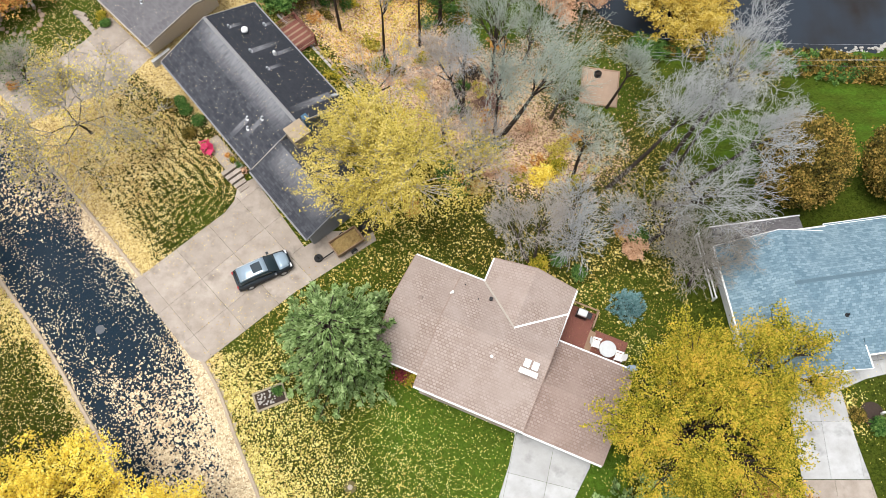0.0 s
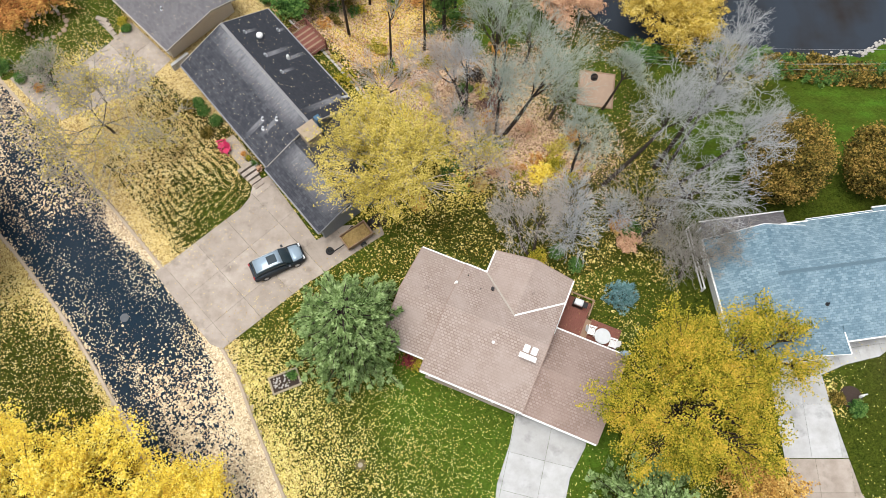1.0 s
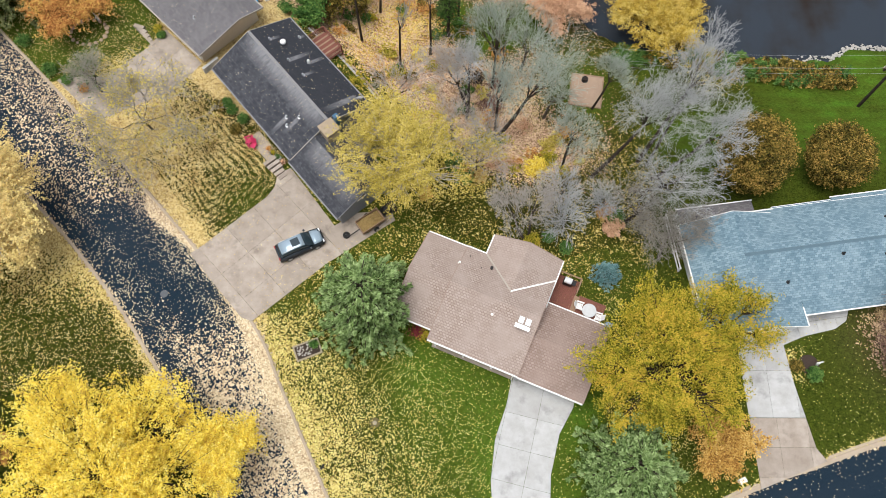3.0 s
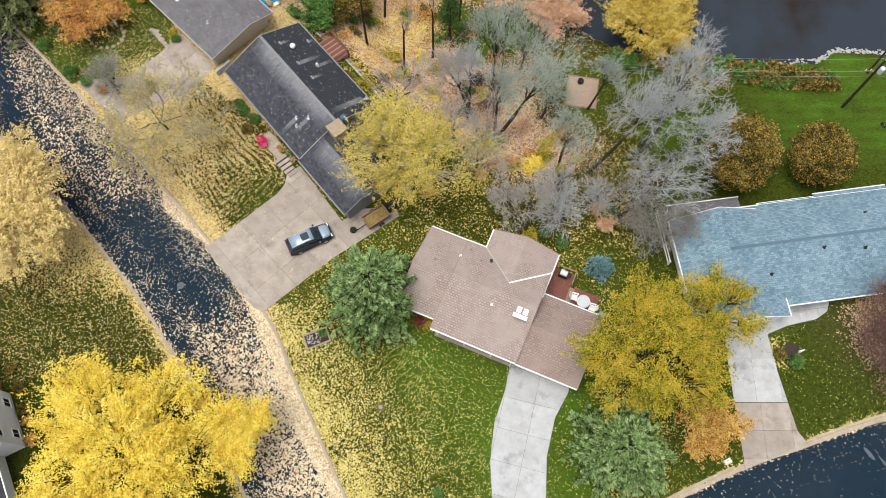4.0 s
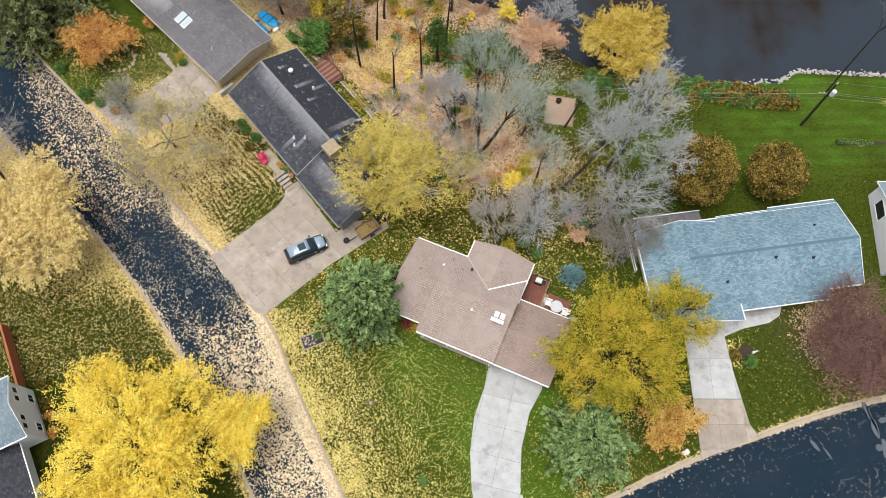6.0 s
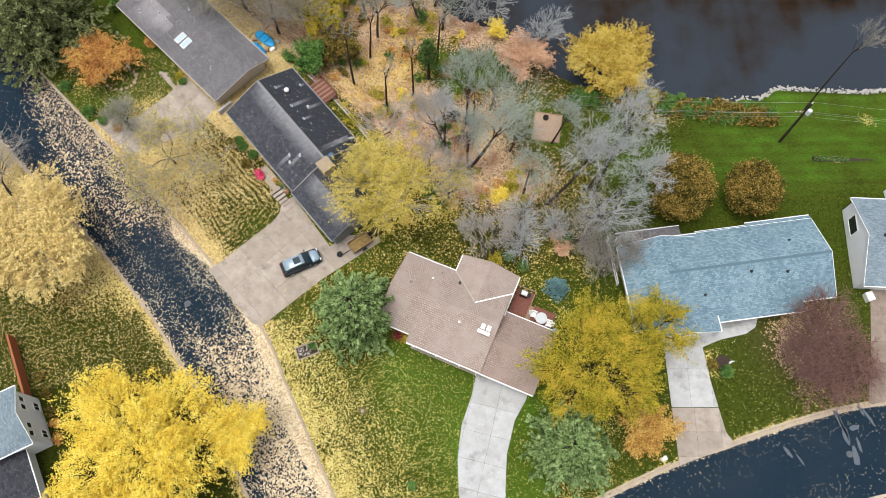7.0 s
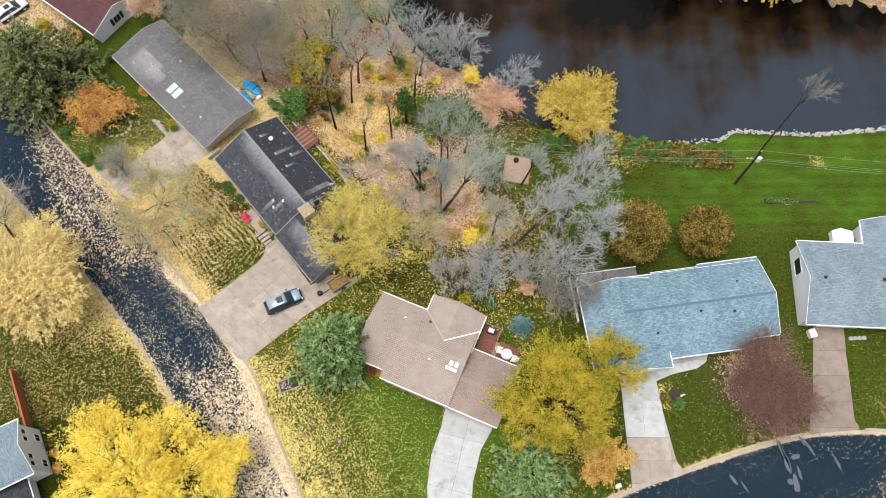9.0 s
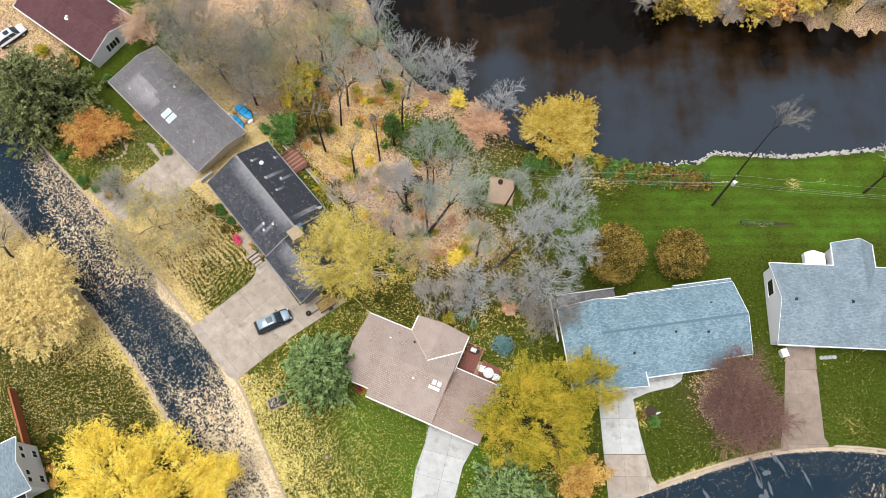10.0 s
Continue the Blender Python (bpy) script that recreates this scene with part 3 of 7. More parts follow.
def quads_mesh(name, v, mat, parent=None):
    """Loose quads from an array of shape (n, 4, 3)."""
    n = len(v)
    me = bpy.data.meshes.new(name)
    me.vertices.add(4 * n)
    me.vertices.foreach_set("co", np.ascontiguousarray(v, np.float32).ravel())
    me.loops.add(4 * n)
    me.loops.foreach_set("vertex_index", np.arange(4 * n))
    me.polygons.add(n)
    me.polygons.foreach_set("loop_start", np.arange(n) * 4)
    me.update(calc_edges=True)
    me.materials.append(mat)
    ob = new(name, me)
    if parent is not None:
        ob.parent = parent
    return ob


far = [120, 150, 200, 300, 500, 900, 1600, 2600]
gx = np.array([-q for q in far[::-1]] + list(np.arange(-80, 95, 0.42)) + far, float)
gy = np.array([-q for q in far[::-1]] + list(np.arange(-40, 100, 0.42)) + far, float)
X, Y = np.meshgrid(gx, gy)
Z = land(X, Y)
road_here = inside(X, Y, W_ROAD) | inside(X, Y, E_ROAD)
rise = np.random.rand(*Z.shape) * 0.03
Z = np.where(road_here, -0.32, Z + rise)
ground = tagged(grid_mesh("ground", X, Y, Z, TURF), "autumn lawns, leaf litter and riverbank sloping to a river", "ground", kind="structure")
gl, gw, gg = cover(X, Y)
gl = np.where(mown_lawn(X, Y) & (gl < 0.9), gl * 0.7, gl)
paint(ground.data, gl.ravel(), gw.ravel(), gg.ravel())

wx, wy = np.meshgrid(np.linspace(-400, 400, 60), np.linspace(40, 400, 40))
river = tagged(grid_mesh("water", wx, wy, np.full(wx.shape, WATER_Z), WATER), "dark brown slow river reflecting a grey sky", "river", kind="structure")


def road(name, left, right, label, leaf_of):
    n, c = 220, 26
    a, b = resample(left, n), resample(right, n)
    s = np.linspace(0, 1, c)
    X = a[:, :1] * (1 - s) + b[:, :1] * s
    Y = a[:, 1:] * (1 - s) + b[:, 1:] * s
    Z = -0.14 + 0.10 * (1 - (2 * s[None] - 1) ** 2) + 0 * X
    ob = tagged(grid_mesh(name, X, Y, Z, ASPHALT), label, "road", kind="structure")
    leaf = leaf_of(X, Y, np.broadcast_to(s, X.shape))
    paint(ob.data, leaf.ravel(), 0 * leaf.ravel(), 0 * leaf.ravel())
    return ob


def kerb(name, line, side, gap=()):
    """Kerb with its gutter pan; side +1 puts the pan to the line's right. gap: plan outlines where it dips for a driveway."""
    prof = [(-0.28, -0.2), (-0.28, 0.035), (-0.25, 0.055), (-0.06, 0.055), (-0.01, 0.0), (0.03, -0.10), (0.48, -0.13), (0.48, -0.2)]
    d = np.gradient(line, axis=0)
    d /= np.linalg.norm(d, axis=1)[:, None]
    nrm = np.stack([d[:, 1], -d[:, 0]], 1) * side
    bm = bmesh.new()
    rings = []
    low = np.zeros(len(line), bool)
    for g in gap:
        low |= inside(line[:, 0], line[:, 1], g)
    for p, q, lo in zip(line, nrm, low):
        rings.append([bm.verts.new((p[0] + q[0] * o, p[1] + q[1] * o, min(z, -0.03 - 0.1 * max(0, o)) if lo else z)) for o, z in prof])
    for a, b in zip(rings, rings[1:]):
        for k in range(len(prof) - 1):
            bm.faces.new((a[k], a[k + 1], b[k + 1], b[k]))
    bmesh.ops.recalc_face_normals(bm, faces=bm.faces[:])
    return tagged(part(name, bm, KERB), "pale concrete kerb and gutter with fallen leaves along it", "kerb", kind="structure")


def w_leaf(x, y, s):
    up = sstep(22, 28, y) * sstep(50, 42, y)
    mouth = 0.12 * sstep(9, 14, y) * sstep(25, 20, y)
    wob = 0.05 * (mottle(x, y, 2.2) - 0.5) + 0.03 * np.sin(y * 0.5 + 1)
    edge_at = 0.80 + mouth + 0.20 * sstep(22, 28, y)
    right = sstep(edge_at - 0.05, edge_at + 0.05, s + wob)
    patch = mottle(x * 0.8 + y * 0.35, y * 0.8 - x * 0.35, 1.1)
    mid = 0.20 + 0.50 * sstep(15, 8, y) * sstep(0.12, 0.38, s) * (0.55 + 0.6 * patch)
    # tyres have left dark tracks through the drift under the trees
    reach = sstep(0.05, 0.30, s + 0.6 * wob - 0.035 * np.maximum(y - 30, 0))
    track = 1 - 0.55 * np.exp(-((s - 0.34) / 0.05) ** 2) - 0.45 * np.exp(-((s - 0.62) / 0.05) ** 2)
    mid = mid + 0.27 * up * reach * track * (0.6 + 0.6 * patch)
    edge = 0.75 * sstep(0.10, 0.0, s)
    return np.clip(np.maximum(mid, np.maximum(1.2 * right, edge)), 0, 1.2)


def e_leaf(x, y, s):
    return np.clip(0.10 + 0.5 * sstep(0.10, 0.0, s) + 0.30 * blob(x, y, 60, -3, 5), 0, 1)


D_DRIVE = [(-25.6, 20.0), (-24.4, 20.9), (-18.6, 26.1), (-17.9, 27.2), (-17.7, 28.6), (-16.4, 29.4), (-11.6, 23.0), (-9.5, 24.4), (-6.0, 24.6), (-5.6, 23.6), (-12.3, 18.9), (-18.9, 13.2), (-20.0, 13.6)]
N_DRIVE = [(-31.4, 46.3), (-26.9, 41.9), (-29.5, 38.6), (-37.0, 34.8), (-42.6, 40.1), (-36.9, 40.2), (-33.4, 43.6)]
B_DRIVE = [(5.6, 8.0), (5.0, 5.4), (3.9, 2.3), (3.45, -1.2), (3.6, -5.0), (4.4, -9.5), (5.0, -12.4), (10.2, -9.6), (9.0, -6.8), (8.5, -4.7), (8.75, -0.8), (9.7, 2.8), (11.5, 5.9)]
E_DRIVE = [(26.7, 13.0), (26.9, 6.0), (27.2, -1.9), (33.4, 0.5), (32.6, 1.6), (31.5, 7.5), (31.1, 11.0), (31.6, 12.9)]
F_DRIVE = [(51.3, 18.0), (49.9, 10.0), (48.6, 4.8), (54.9, 5.4), (54.3, 6.4), (54.6, 12.0), (55.0, 18.0)]
road("road_west", W_LEFT, W_RIGHT, "dark asphalt street strewn with fallen yellow leaves", w_leaf)
road("road_east", E_NORTH, E_SOUTH, "dark asphalt street with pale crack repairs", e_leaf)
kerb("kerb_west_left", W_LEFT, 1)
kerb("kerb_west_right", W_RIGHT, -1, [[(-27, 20), (-24, 22.5), (-18, 14), (-20, 11.5)], [(-44.5, 40), (-42, 42), (-35.5, 35), (-38, 33)]])
kerb("kerb_east_north", E_NORTH, 1, [[(26.6, -3), (26.6, 0), (33.8, 2), (34.2, -1)], [(48.6, 3), (48.6, 8), (55, 8), (55, 3)], [(4, -14), (4, -8), (11, -8), (11, -12)]])
kerb("kerb_east_south", E_SOUTH, -1)


def slabs(name, outline, origin, angle, du, dv, mat, label, top=0.045, thick=0.12):
    """Cast concrete in panels with open joints, cut to an outline."""
    par = thing(name, label, "driveway", kind="structure")
    c, s = math.cos(radians(angle)), math.sin(radians(angle))
    loc = [((x - origin[0]) * c + (y - origin[1]) * s, -(x - origin[0]) * s + (y - origin[1]) * c) for x, y in outline]
    lo, hi = np.min(loc, 0), np.max(loc, 0)
    for i in range(math.floor(lo[0] / du), math.ceil(hi[0] / du)):
        for j in range(math.floor(lo[1] / dv), math.ceil(hi[1] / dv)):
            g = 0.010
            a, b, e, f = i * du + g, (i + 1) * du - g, j * dv + g, (j + 1) * dv - g
            p = loc
            for q, r in (((a, e), (b, e)), ((b, e), (b, f)), ((b, f), (a, f)), ((a, f), (a, e))):
                p = clip_poly(p, q, r)
                if len(p) < 3:
                    break
            if len(p) < 3:
                continue
            area = abs(sum(p[k][0] * p[k - 1][1] - p[k - 1][0] * p[k][1] for k in range(len(p)))) / 2
            if area < 0.15:
                continue
            w = [(origin[0] + x * c - y * s, origin[1] + x * s + y * c) for x, y in p]
            z = top + random.uniform(-0.006, 0.006)
            part("panel", prism(bmesh.new(), w, z - thick, z), mat, par)
    return par


def ccw(p):
    return p if sum(p[k - 1][0] * p[k][1] - p[k][0] * p[k - 1][1] for k in range(len(p))) > 0 else p[::-1]


slabs("driveway_charcoal_house", ccw(D_DRIVE), (-24.6, 20.4), 43, 3.3, 3.4, CONC_T, "tan concrete driveway in panels, damp and leaf-strewn")
slabs("driveway_grey_house", ccw(N_DRIVE), (-31.4, 46.3), 46, 3.1, 3.2, CONC_T, "tan concrete driveway half covered by leaves")
slabs("driveway_brown_house", ccw(B_DRIVE), (8.5, 7.0), -14, 2.95, 3.0, CONC_W, "pale curved concrete driveway with damp patches")
E_TOP = clip_poly(ccw(E_DRIVE), (20, 4.3), (40, 4.3))
E_LOW = clip_poly(ccw(E_DRIVE), (40, 4.3), (20, 4.3))
slabs("driveway_slate_house", E_TOP, (26.7, 4.32), 0, 2.45, 4.3, CONC_W, "pale concrete driveway of the slate-roofed house")
slabs("driveway_apron", E_LOW, (26.7, 4.28), 0, 2.7, 2.6, CONC_T, "tan older concrete apron at the kerb", 0.04)
slabs("driveway_white_house", ccw(F_DRIVE), (49.5, 18.0), 0, 2.6, 3.1, CONC_D, "tan concrete driveway with square panels")

# ---------------------------------------------------------------- houses


def block(par, axis, x0, x1, y0, y1, ze, zr, ym, zb, wall, roof, ov=0.45, gov=0.25, trim=None, cap=None, ends=(1, 1), barge=None):
    """One gabled volume. Roof outline x0..x1, y0..y1 with the ridge along the axis at ym; eaves at ze, ridge at zr."""
    trim = trim or WHITE
    if axis == "x":
        f = lambda a, b, z: (a, b, z)
    else:
        f = lambda a, b, z: (b, a, z)
    k0, k1 = (zr - ze) / (ym - y0), (zr - ze) / (y1 - ym)
    th = 0.16
    for ya, yb in ((y0, ym), (ym, y1)):
        za, zb2 = (ze, zr) if ya == y0 else (zr, ze)
        top = [f(x0, ya, za), f(x1, ya, za), f(x1, yb, zb2), f(x0, yb, zb2)]
        part("roof_slope", hexa(bmesh.new(), top, th), roof, par)
    # walls under the roof, as one shell
    wy0, wy1, wx0, wx1 = y0 + ov, y1 - ov, x0 + gov, x1 - gov
    prof = [(wy0, zb), (wy1, zb), (wy1, ze + k1 * ov - th - 0.02), (ym, zr - th - 0.02), (wy0, ze + k0 * ov - th - 0.02)]
    bm = bmesh.new()
    a = [bm.verts.new(f(wx0, y, z)) for y, z in prof]
    b = [bm.verts.new(f(wx1, y, z)) for y, z in prof]
    bm.faces.new(a)
    bm.faces.new(b[::-1])
    for i in range(5):
        bm.faces.new((a[i], b[i], b[(i + 1) % 5], a[(i + 1) % 5]))
    bmesh.ops.recalc_face_normals(bm, faces=bm.faces[:])
    part("wall", bm, wall, par)
    # boards along eaves and gables, gutters
    for y, s in ((y0, -1), (y1, 1)):
        bm = bmesh.new()
        ya, yb = sorted((y + s * 0.005, y + s * 0.13))
        hexa(bm, [f(x0, ya, ze - 0.02), f(x1, ya, ze - 0.02), f(x1, yb, ze - 0.02), f(x0, yb, ze - 0.02)], 0.13)
        part("gutter", bm, trim, par)
    for x, s in ((x0, -1), (x1, 1))[1 - ends[0]:1 + ends[1]]:
        for ya, za, yb, zc in ((y0, ze, ym, zr), (ym, zr, y1, ze)):
            xa, xb = sorted((x + s * 0.004, x + s * 0.06))
            part("bargeboard", hexa(bmesh.new(), [f(xa, ya, za + 0.02), f(xb, ya, za + 0.02), f(xb, yb, zc + 0.02), f(xa, yb, zc + 0.02)], 0.2), barge or trim, par)
    if cap:
        bm = bmesh.new()
        w = 0.15
        hexa(bm, [f(x0, ym - w, zr - w * k0 + 0.025), f(x1, ym - w, zr - w * k0 + 0.025), f(x1, ym, zr + 0.03), f(x0, ym, zr + 0.03)], 0.03)
        hexa(bm, [f(x0, ym, zr + 0.03), f(x1, ym, zr + 0.03), f(x1, ym + w, zr - w * k1 + 0.025), f(x0, ym + w, zr - w * k1 + 0.025)], 0.03)
        part("ridge_cap", bm, cap, par)


def window(par, m, w, h, cols=2, name="window"):
    """A framed window lying in the local xz plane of m, facing its -y."""
    wf = part(name, boxed(-w / 2 - 0.07, w / 2 + 0.07, -0.05, 0.02, -h / 2 - 0.07, h / 2 + 0.07, m), WHITE, par, "white framed window")
    cw = w / cols
    for i in range(cols):
        x = -w / 2 + cw * (i + 0.5)
        part("pane", boxed(x - cw / 2 + 0.03, x + cw / 2 - 0.03, -0.065, -0.045, -h / 2 + 0.02, h / 2 - 0.02, m), GLASS, wf)
    part("sill", boxed(-w / 2 - 0.1, w / 2 + 0.1, -0.12, 0.0, -h / 2 - 0.12, -h / 2 - 0.075, m), WHITE, wf)
    return wf


def garage_door(par, m, w, h):
    d = part("garage_door", boxed(-w / 2, w / 2, -0.04, 0.02, 0, h, m), WHITE, par, "white sectional garage door")
    for k in range(4):
        for i in range(4):
            cw = w / 4
            part("door_panel", boxed(-w / 2 + cw * i + 0.08, -w / 2 + cw * (i + 1) - 0.08, -0.06, -0.03, h * k / 4 + 0.07, h * (k + 1) / 4 - 0.07, m), WHITE, d)
    return d


def pipe_vent(par, x, y, z, r=0.06, h=0.35, mat=None):
    v = part("roof_vent", lathe(bmesh.new(), [(r * 2.2, 0.0), (r * 2.0, 0.03), (r, 0.05), (r, h), (r * 0.7, h)], 10, Matrix.Translation((x, y, z - 0.04))), mat or METAL, par, "pipe vent in a flashing collar")
    return v


def box_vent(par, x, y, z, k, mat, s=0.2):
    """Low square vent tilted with the roof."""
    m = Matrix.Translation((x, y, z)) @ Matrix.Rotation(math.atan(k), 4, "X")
    bm = boxed(-s, s, -s, s, -0.03, 0.03, m)
    box(bm, -s * 0.75, s * 0.75, -s * 0.75, s * 0.75, 0.03, 0.13, m, bevel=0.03)
    part("roof_vent", bm, mat, par, "low box vent")


def skylight(par, x, y, z, k, w, h):
    m = Matrix.Translation((x, y, z)) @ Matrix.Rotation(math.atan(k), 4, "X")
    f = part("skylight", boxed(-w / 2 - 0.08, w / 2 + 0.08, -h / 2 - 0.08, h / 2 + 0.08, -0.05, 0.1, m, bevel=0.02), WHITE, par, "raised roof skylight")
    bm = box(bmesh.new(), -w / 2, w / 2, -h / 2, h / 2, 0.09, 0.2, m, bevel=0.05)
    part("dome", bm, SKYDOME, f, "milky acrylic dome")


SKYDOME = plain("milky_acrylic", (0.72, 0.74, 0.76), 0.25, vary=0.05)
BLUEGLASS = plain("pale_blue_skylight_glass", (0.42, 0.52, 0.62), 0.12, vary=0.1)

GREYTRIM = plain("grey_trim", (0.22, 0.22, 0.23), 0.6)
BROWNTRIM = plain("brown_painted_trim", (0.30, 0.22, 0.18), 0.7)
TANTRIM = plain("tan_trim", (0.38, 0.34, 0.29), 0.6)

# brown house: west wing, main block, garage and rear wing
B = thing("house", "low house with a rose-brown shingle roof and white gutters", "house", pose(-5.5, 13.3, 0, 0, 0, -22.8), "houses of the street")
block(B, "x", 0.0, 4.3, 0.0, 8.7, 2.7, 4.40, 4.3, -4.5, SIDING_B, ROOF_B, barge=BROWNTRIM, ends=(1, 0))
block(B, "x", 4.0, 12.7, -1.0, 8.7, 2.8, 4.72, 4.3, -4.5, SIDING_B, ROOF_B, ov=1.3, barge=BROWNTRIM)
block(B, "x", 12.72, 18.85, -1.0, 6.5, 2.6, 3.95, 2.75, -3.5, SIDING_B, ROOF_B2, barge=BROWNTRIM)
block(B, "y", 5.2, 10.8, 5.9, 12.75, 2.82, 4.14, 9.35, -6.5, SIDING_B, ROOF_B, barge=BROWNTRIM, ends=(0, 1))
for vx in (5.9, 12.75):
    top = [(9.35, 5.62, 4.21), (9.35, 5.80, 4.21), (vx, 8.74, 2.94), (vx, 8.56, 2.94)]
    part("valley_flashing", hexa(bmesh.new(), top if vx < 9 else top[::-1], 0.04), WHITE if vx > 9 else TANTRIM, B, "metal valley flashing")
for px in (4.6, 7.4, 10.2):
    part("porch_post", boxed(px - 0.08, px + 0.08, -0.75, -0.59, 0, 2.75, bevel=0.01), WHITE, B, "white porch post")
part("porch_beam", boxed(4.4, 12.4, -0.78, -0.62, 2.42, 2.62), WHITE, B)
part("porch_floor", boxed(4.3, 12.4, -0.9, 0.6, -0.1, 0.12), CONC_T, B)
part("downspout", tube(tubed((12.3, -0.95, 0.2), (12.3, -0.95, 2.3), 0.05), (12.3, -0.95, 2.3), (12.3, -1.06, 2.6), 0.05), WHITE, B, "white downspout")
garage_door(B, pose(15.8, -0.55, 0.05), 4.9, 2.15)
window(B, pose(7.0, 0.28, 1.4), 1.8, 1.2, 3)
window(B, pose(2.0, 0.43, 1.5), 1.6, 1.1, 2)
part("front_door", boxed(9.2, 10.15, 0.22, 0.3, 0.12, 2.15, bevel=0.02), plain("teal_door_paint", (0.10, 0.30, 0.33), 0.5), B, "teal front door")
kf, kr = 1.85 / 5.3, -1.85 / 4.4
for x, y in ((1.9, 5.3), (5.1, 4.9), (10.75, 5.2)):
    box_vent(B, x, y, 4.48 + (4.3 - y) * 0.40, -0.40, ROOF_B, 0.2)
box_vent(B, 10.0, 8.2, 3.92, 0, ROOF_B, 0.18)
pipe_vent(B, 4.0, 6.6, 3.55, 0.1, 0.5, WHITE)
for x, y in ((4.6, 7.7), (6.0, 6.9)):
    pipe_vent(B, x, y, 4.40 - (y - 4.3) * 0.39, 0.05, 0.35, BLACK)
pipe_vent(B, 8.6, 3.0, 4.1, 0.12, 0.25, WHITE)
part("flue_cap", tubed((6.9, 7.3, 3.3), (6.9, 7.3, 3.8), 0.14), BLACK, B, "black flue cap")
for x in (11.2, 11.85):
    skylight(B, x, 3.55, 4.32, kf, 0.5, 0.62)
part("skylight_flashing", boxed(10.8, 12.2, 2.7, 3.1, -0.02, 0.02, pose(0, 0, 4.06, 19)), WHITE, B, "white metal flashing")
dish = part("satellite_dish", lathe(bmesh.new(), [(0.02, 0.0), (0.25, 0.05), (0.40, 0.16), (0.42, 0.17), (0.26, 0.03), (0.02, -0.03)], 18, pose(18.6, 6.3, 3.4, -45, 0, 30)), plain("blue_grey_dish", (0.25, 0.33, 0.42), 0.5), B, "small blue-grey satellite dish")
part("mast", tubed((18.6, 6.3, 2.4), (18.6, 6.3, 3.4), 0.03), METAL, dish)

# charcoal house with garage and stone chimney
D = thing("house", "ranch house with a streaked charcoal shingle roof", "house", pose(-24.85, 39.55, 0, 0, 0, -50.0), "houses of the street")
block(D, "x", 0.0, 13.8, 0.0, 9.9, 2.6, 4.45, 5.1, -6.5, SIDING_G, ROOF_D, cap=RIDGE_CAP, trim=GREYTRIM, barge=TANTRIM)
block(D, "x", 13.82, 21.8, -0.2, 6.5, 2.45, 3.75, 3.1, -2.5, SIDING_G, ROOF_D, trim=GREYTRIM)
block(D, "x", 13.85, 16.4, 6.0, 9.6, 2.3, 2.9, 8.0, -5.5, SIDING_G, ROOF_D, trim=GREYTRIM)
ch = part("chimney", boxed(13.7, 15.2, 3.9, 5.4, 2.0, 4.55, bevel=0.04), STONE, D, "broad tan stone chimney")
for i in range(4):
    for j in range(7):
        for fx, fy, hx, hy in ((13.68, None, 0.03, 0), (15.22, None, 0.03, 0)):
            y = 4.02 + 0.21 * j + (0.1 if i % 2 else 0)
            if y < 5.3:
                part("stone", boxed(fx - 0.03, fx + 0.03, y - 0.09, y + 0.09, 2.9 + 0.42 * i, 3.25 + 0.42 * i), STONE, ch)
part("chimney_cap", boxed(13.62, 15.28, 3.82, 5.48, 4.55, 4.65, bevel=0.03), plain("sandstone_cap", (0.34, 0.27, 0.19), 0.9, vary=0.3), ch, "tan stone cap")
part("flue", boxed(14.0, 14.5, 5.5, 6.0, 3.0, 5.4, bevel=0.02), plain("blue_metal_cowl", (0.05, 0.12, 0.20), 0.5), D, "blue metal flue cowl")
window(D, pose(21.57, 2.9, 3.0, 0, 0, 90), 0.9, 0.45, 2)
window(D, pose(13.58, 1.4, 2.75, 0, 0, 90), 0.5, 0.3, 1)
window(D, pose(16.18, 7.6, 1.6, 0, 0, 90), 0.9, 0.9, 2)
window(D, pose(3.2, 0.43, 1.4), 1.8, 1.2, 3)
window(D, pose(7.5, 0.43, 1.4), 1.8, 1.2, 3)
part("front_door", boxed(10.6, 11.5, 0.38, 0.46, 0.1, 2.15, bevel=0.02), REDWOOD, D, "red-brown front door")
garage_door(D, pose(17.8, 0.22, 0.05), 4.9, 2.1)
for x, y, big in ((3.0, 7.2, 0.3), (1.9, 6.3, 0.0), (5.2, 6.3, 0.0), (6.4, 7.9, 0.15), (7.6, 6.4, 0.0), (2.9, 9.1, 0.0), (10.2, 2.4, 0.0), (11.2, 3.3, 0.0), (10.9, 1.9, 0.0)):
    z = 4.45 - (y - 5.1) * 0.385 if y > 5.1 else 2.6 + y * 0.363
    if big:
        part("turbine_vent", lathe(bmesh.new(), [(0.16, 0), (0.16, 0.2), (big, 0.28), (big * 1.05, 0.42), (big * 0.8, 0.55), (0.05, 0.62)], 14, Matrix.Translation((x, y, z - 0.04))), WHITE, D, "white domed roof vent")
    else:
        pipe_vent(D, x, y, z, 0.10, 0.35, METAL)
sd = part("satellite_dish", lathe(bmesh.new(), [(0.02, 0.0), (0.22, 0.04), (0.36, 0.14), (0.37, 0.15), (0.22, 0.02), (0.02, -0.03)], 18, pose(13.2, 9.3, 3.5, -40, 0, 60)), METAL, D, "small grey satellite dish")
part("mast", tubed((13.2, 9.3, 2.7), (13.2, 9.3, 3.5), 0.03), METAL, sd)
deck_d = thing("deck", "red-brown wooden deck behind the charcoal house", "deck", pose(-24.85, 39.55, 0, 0, 0, -50.0))
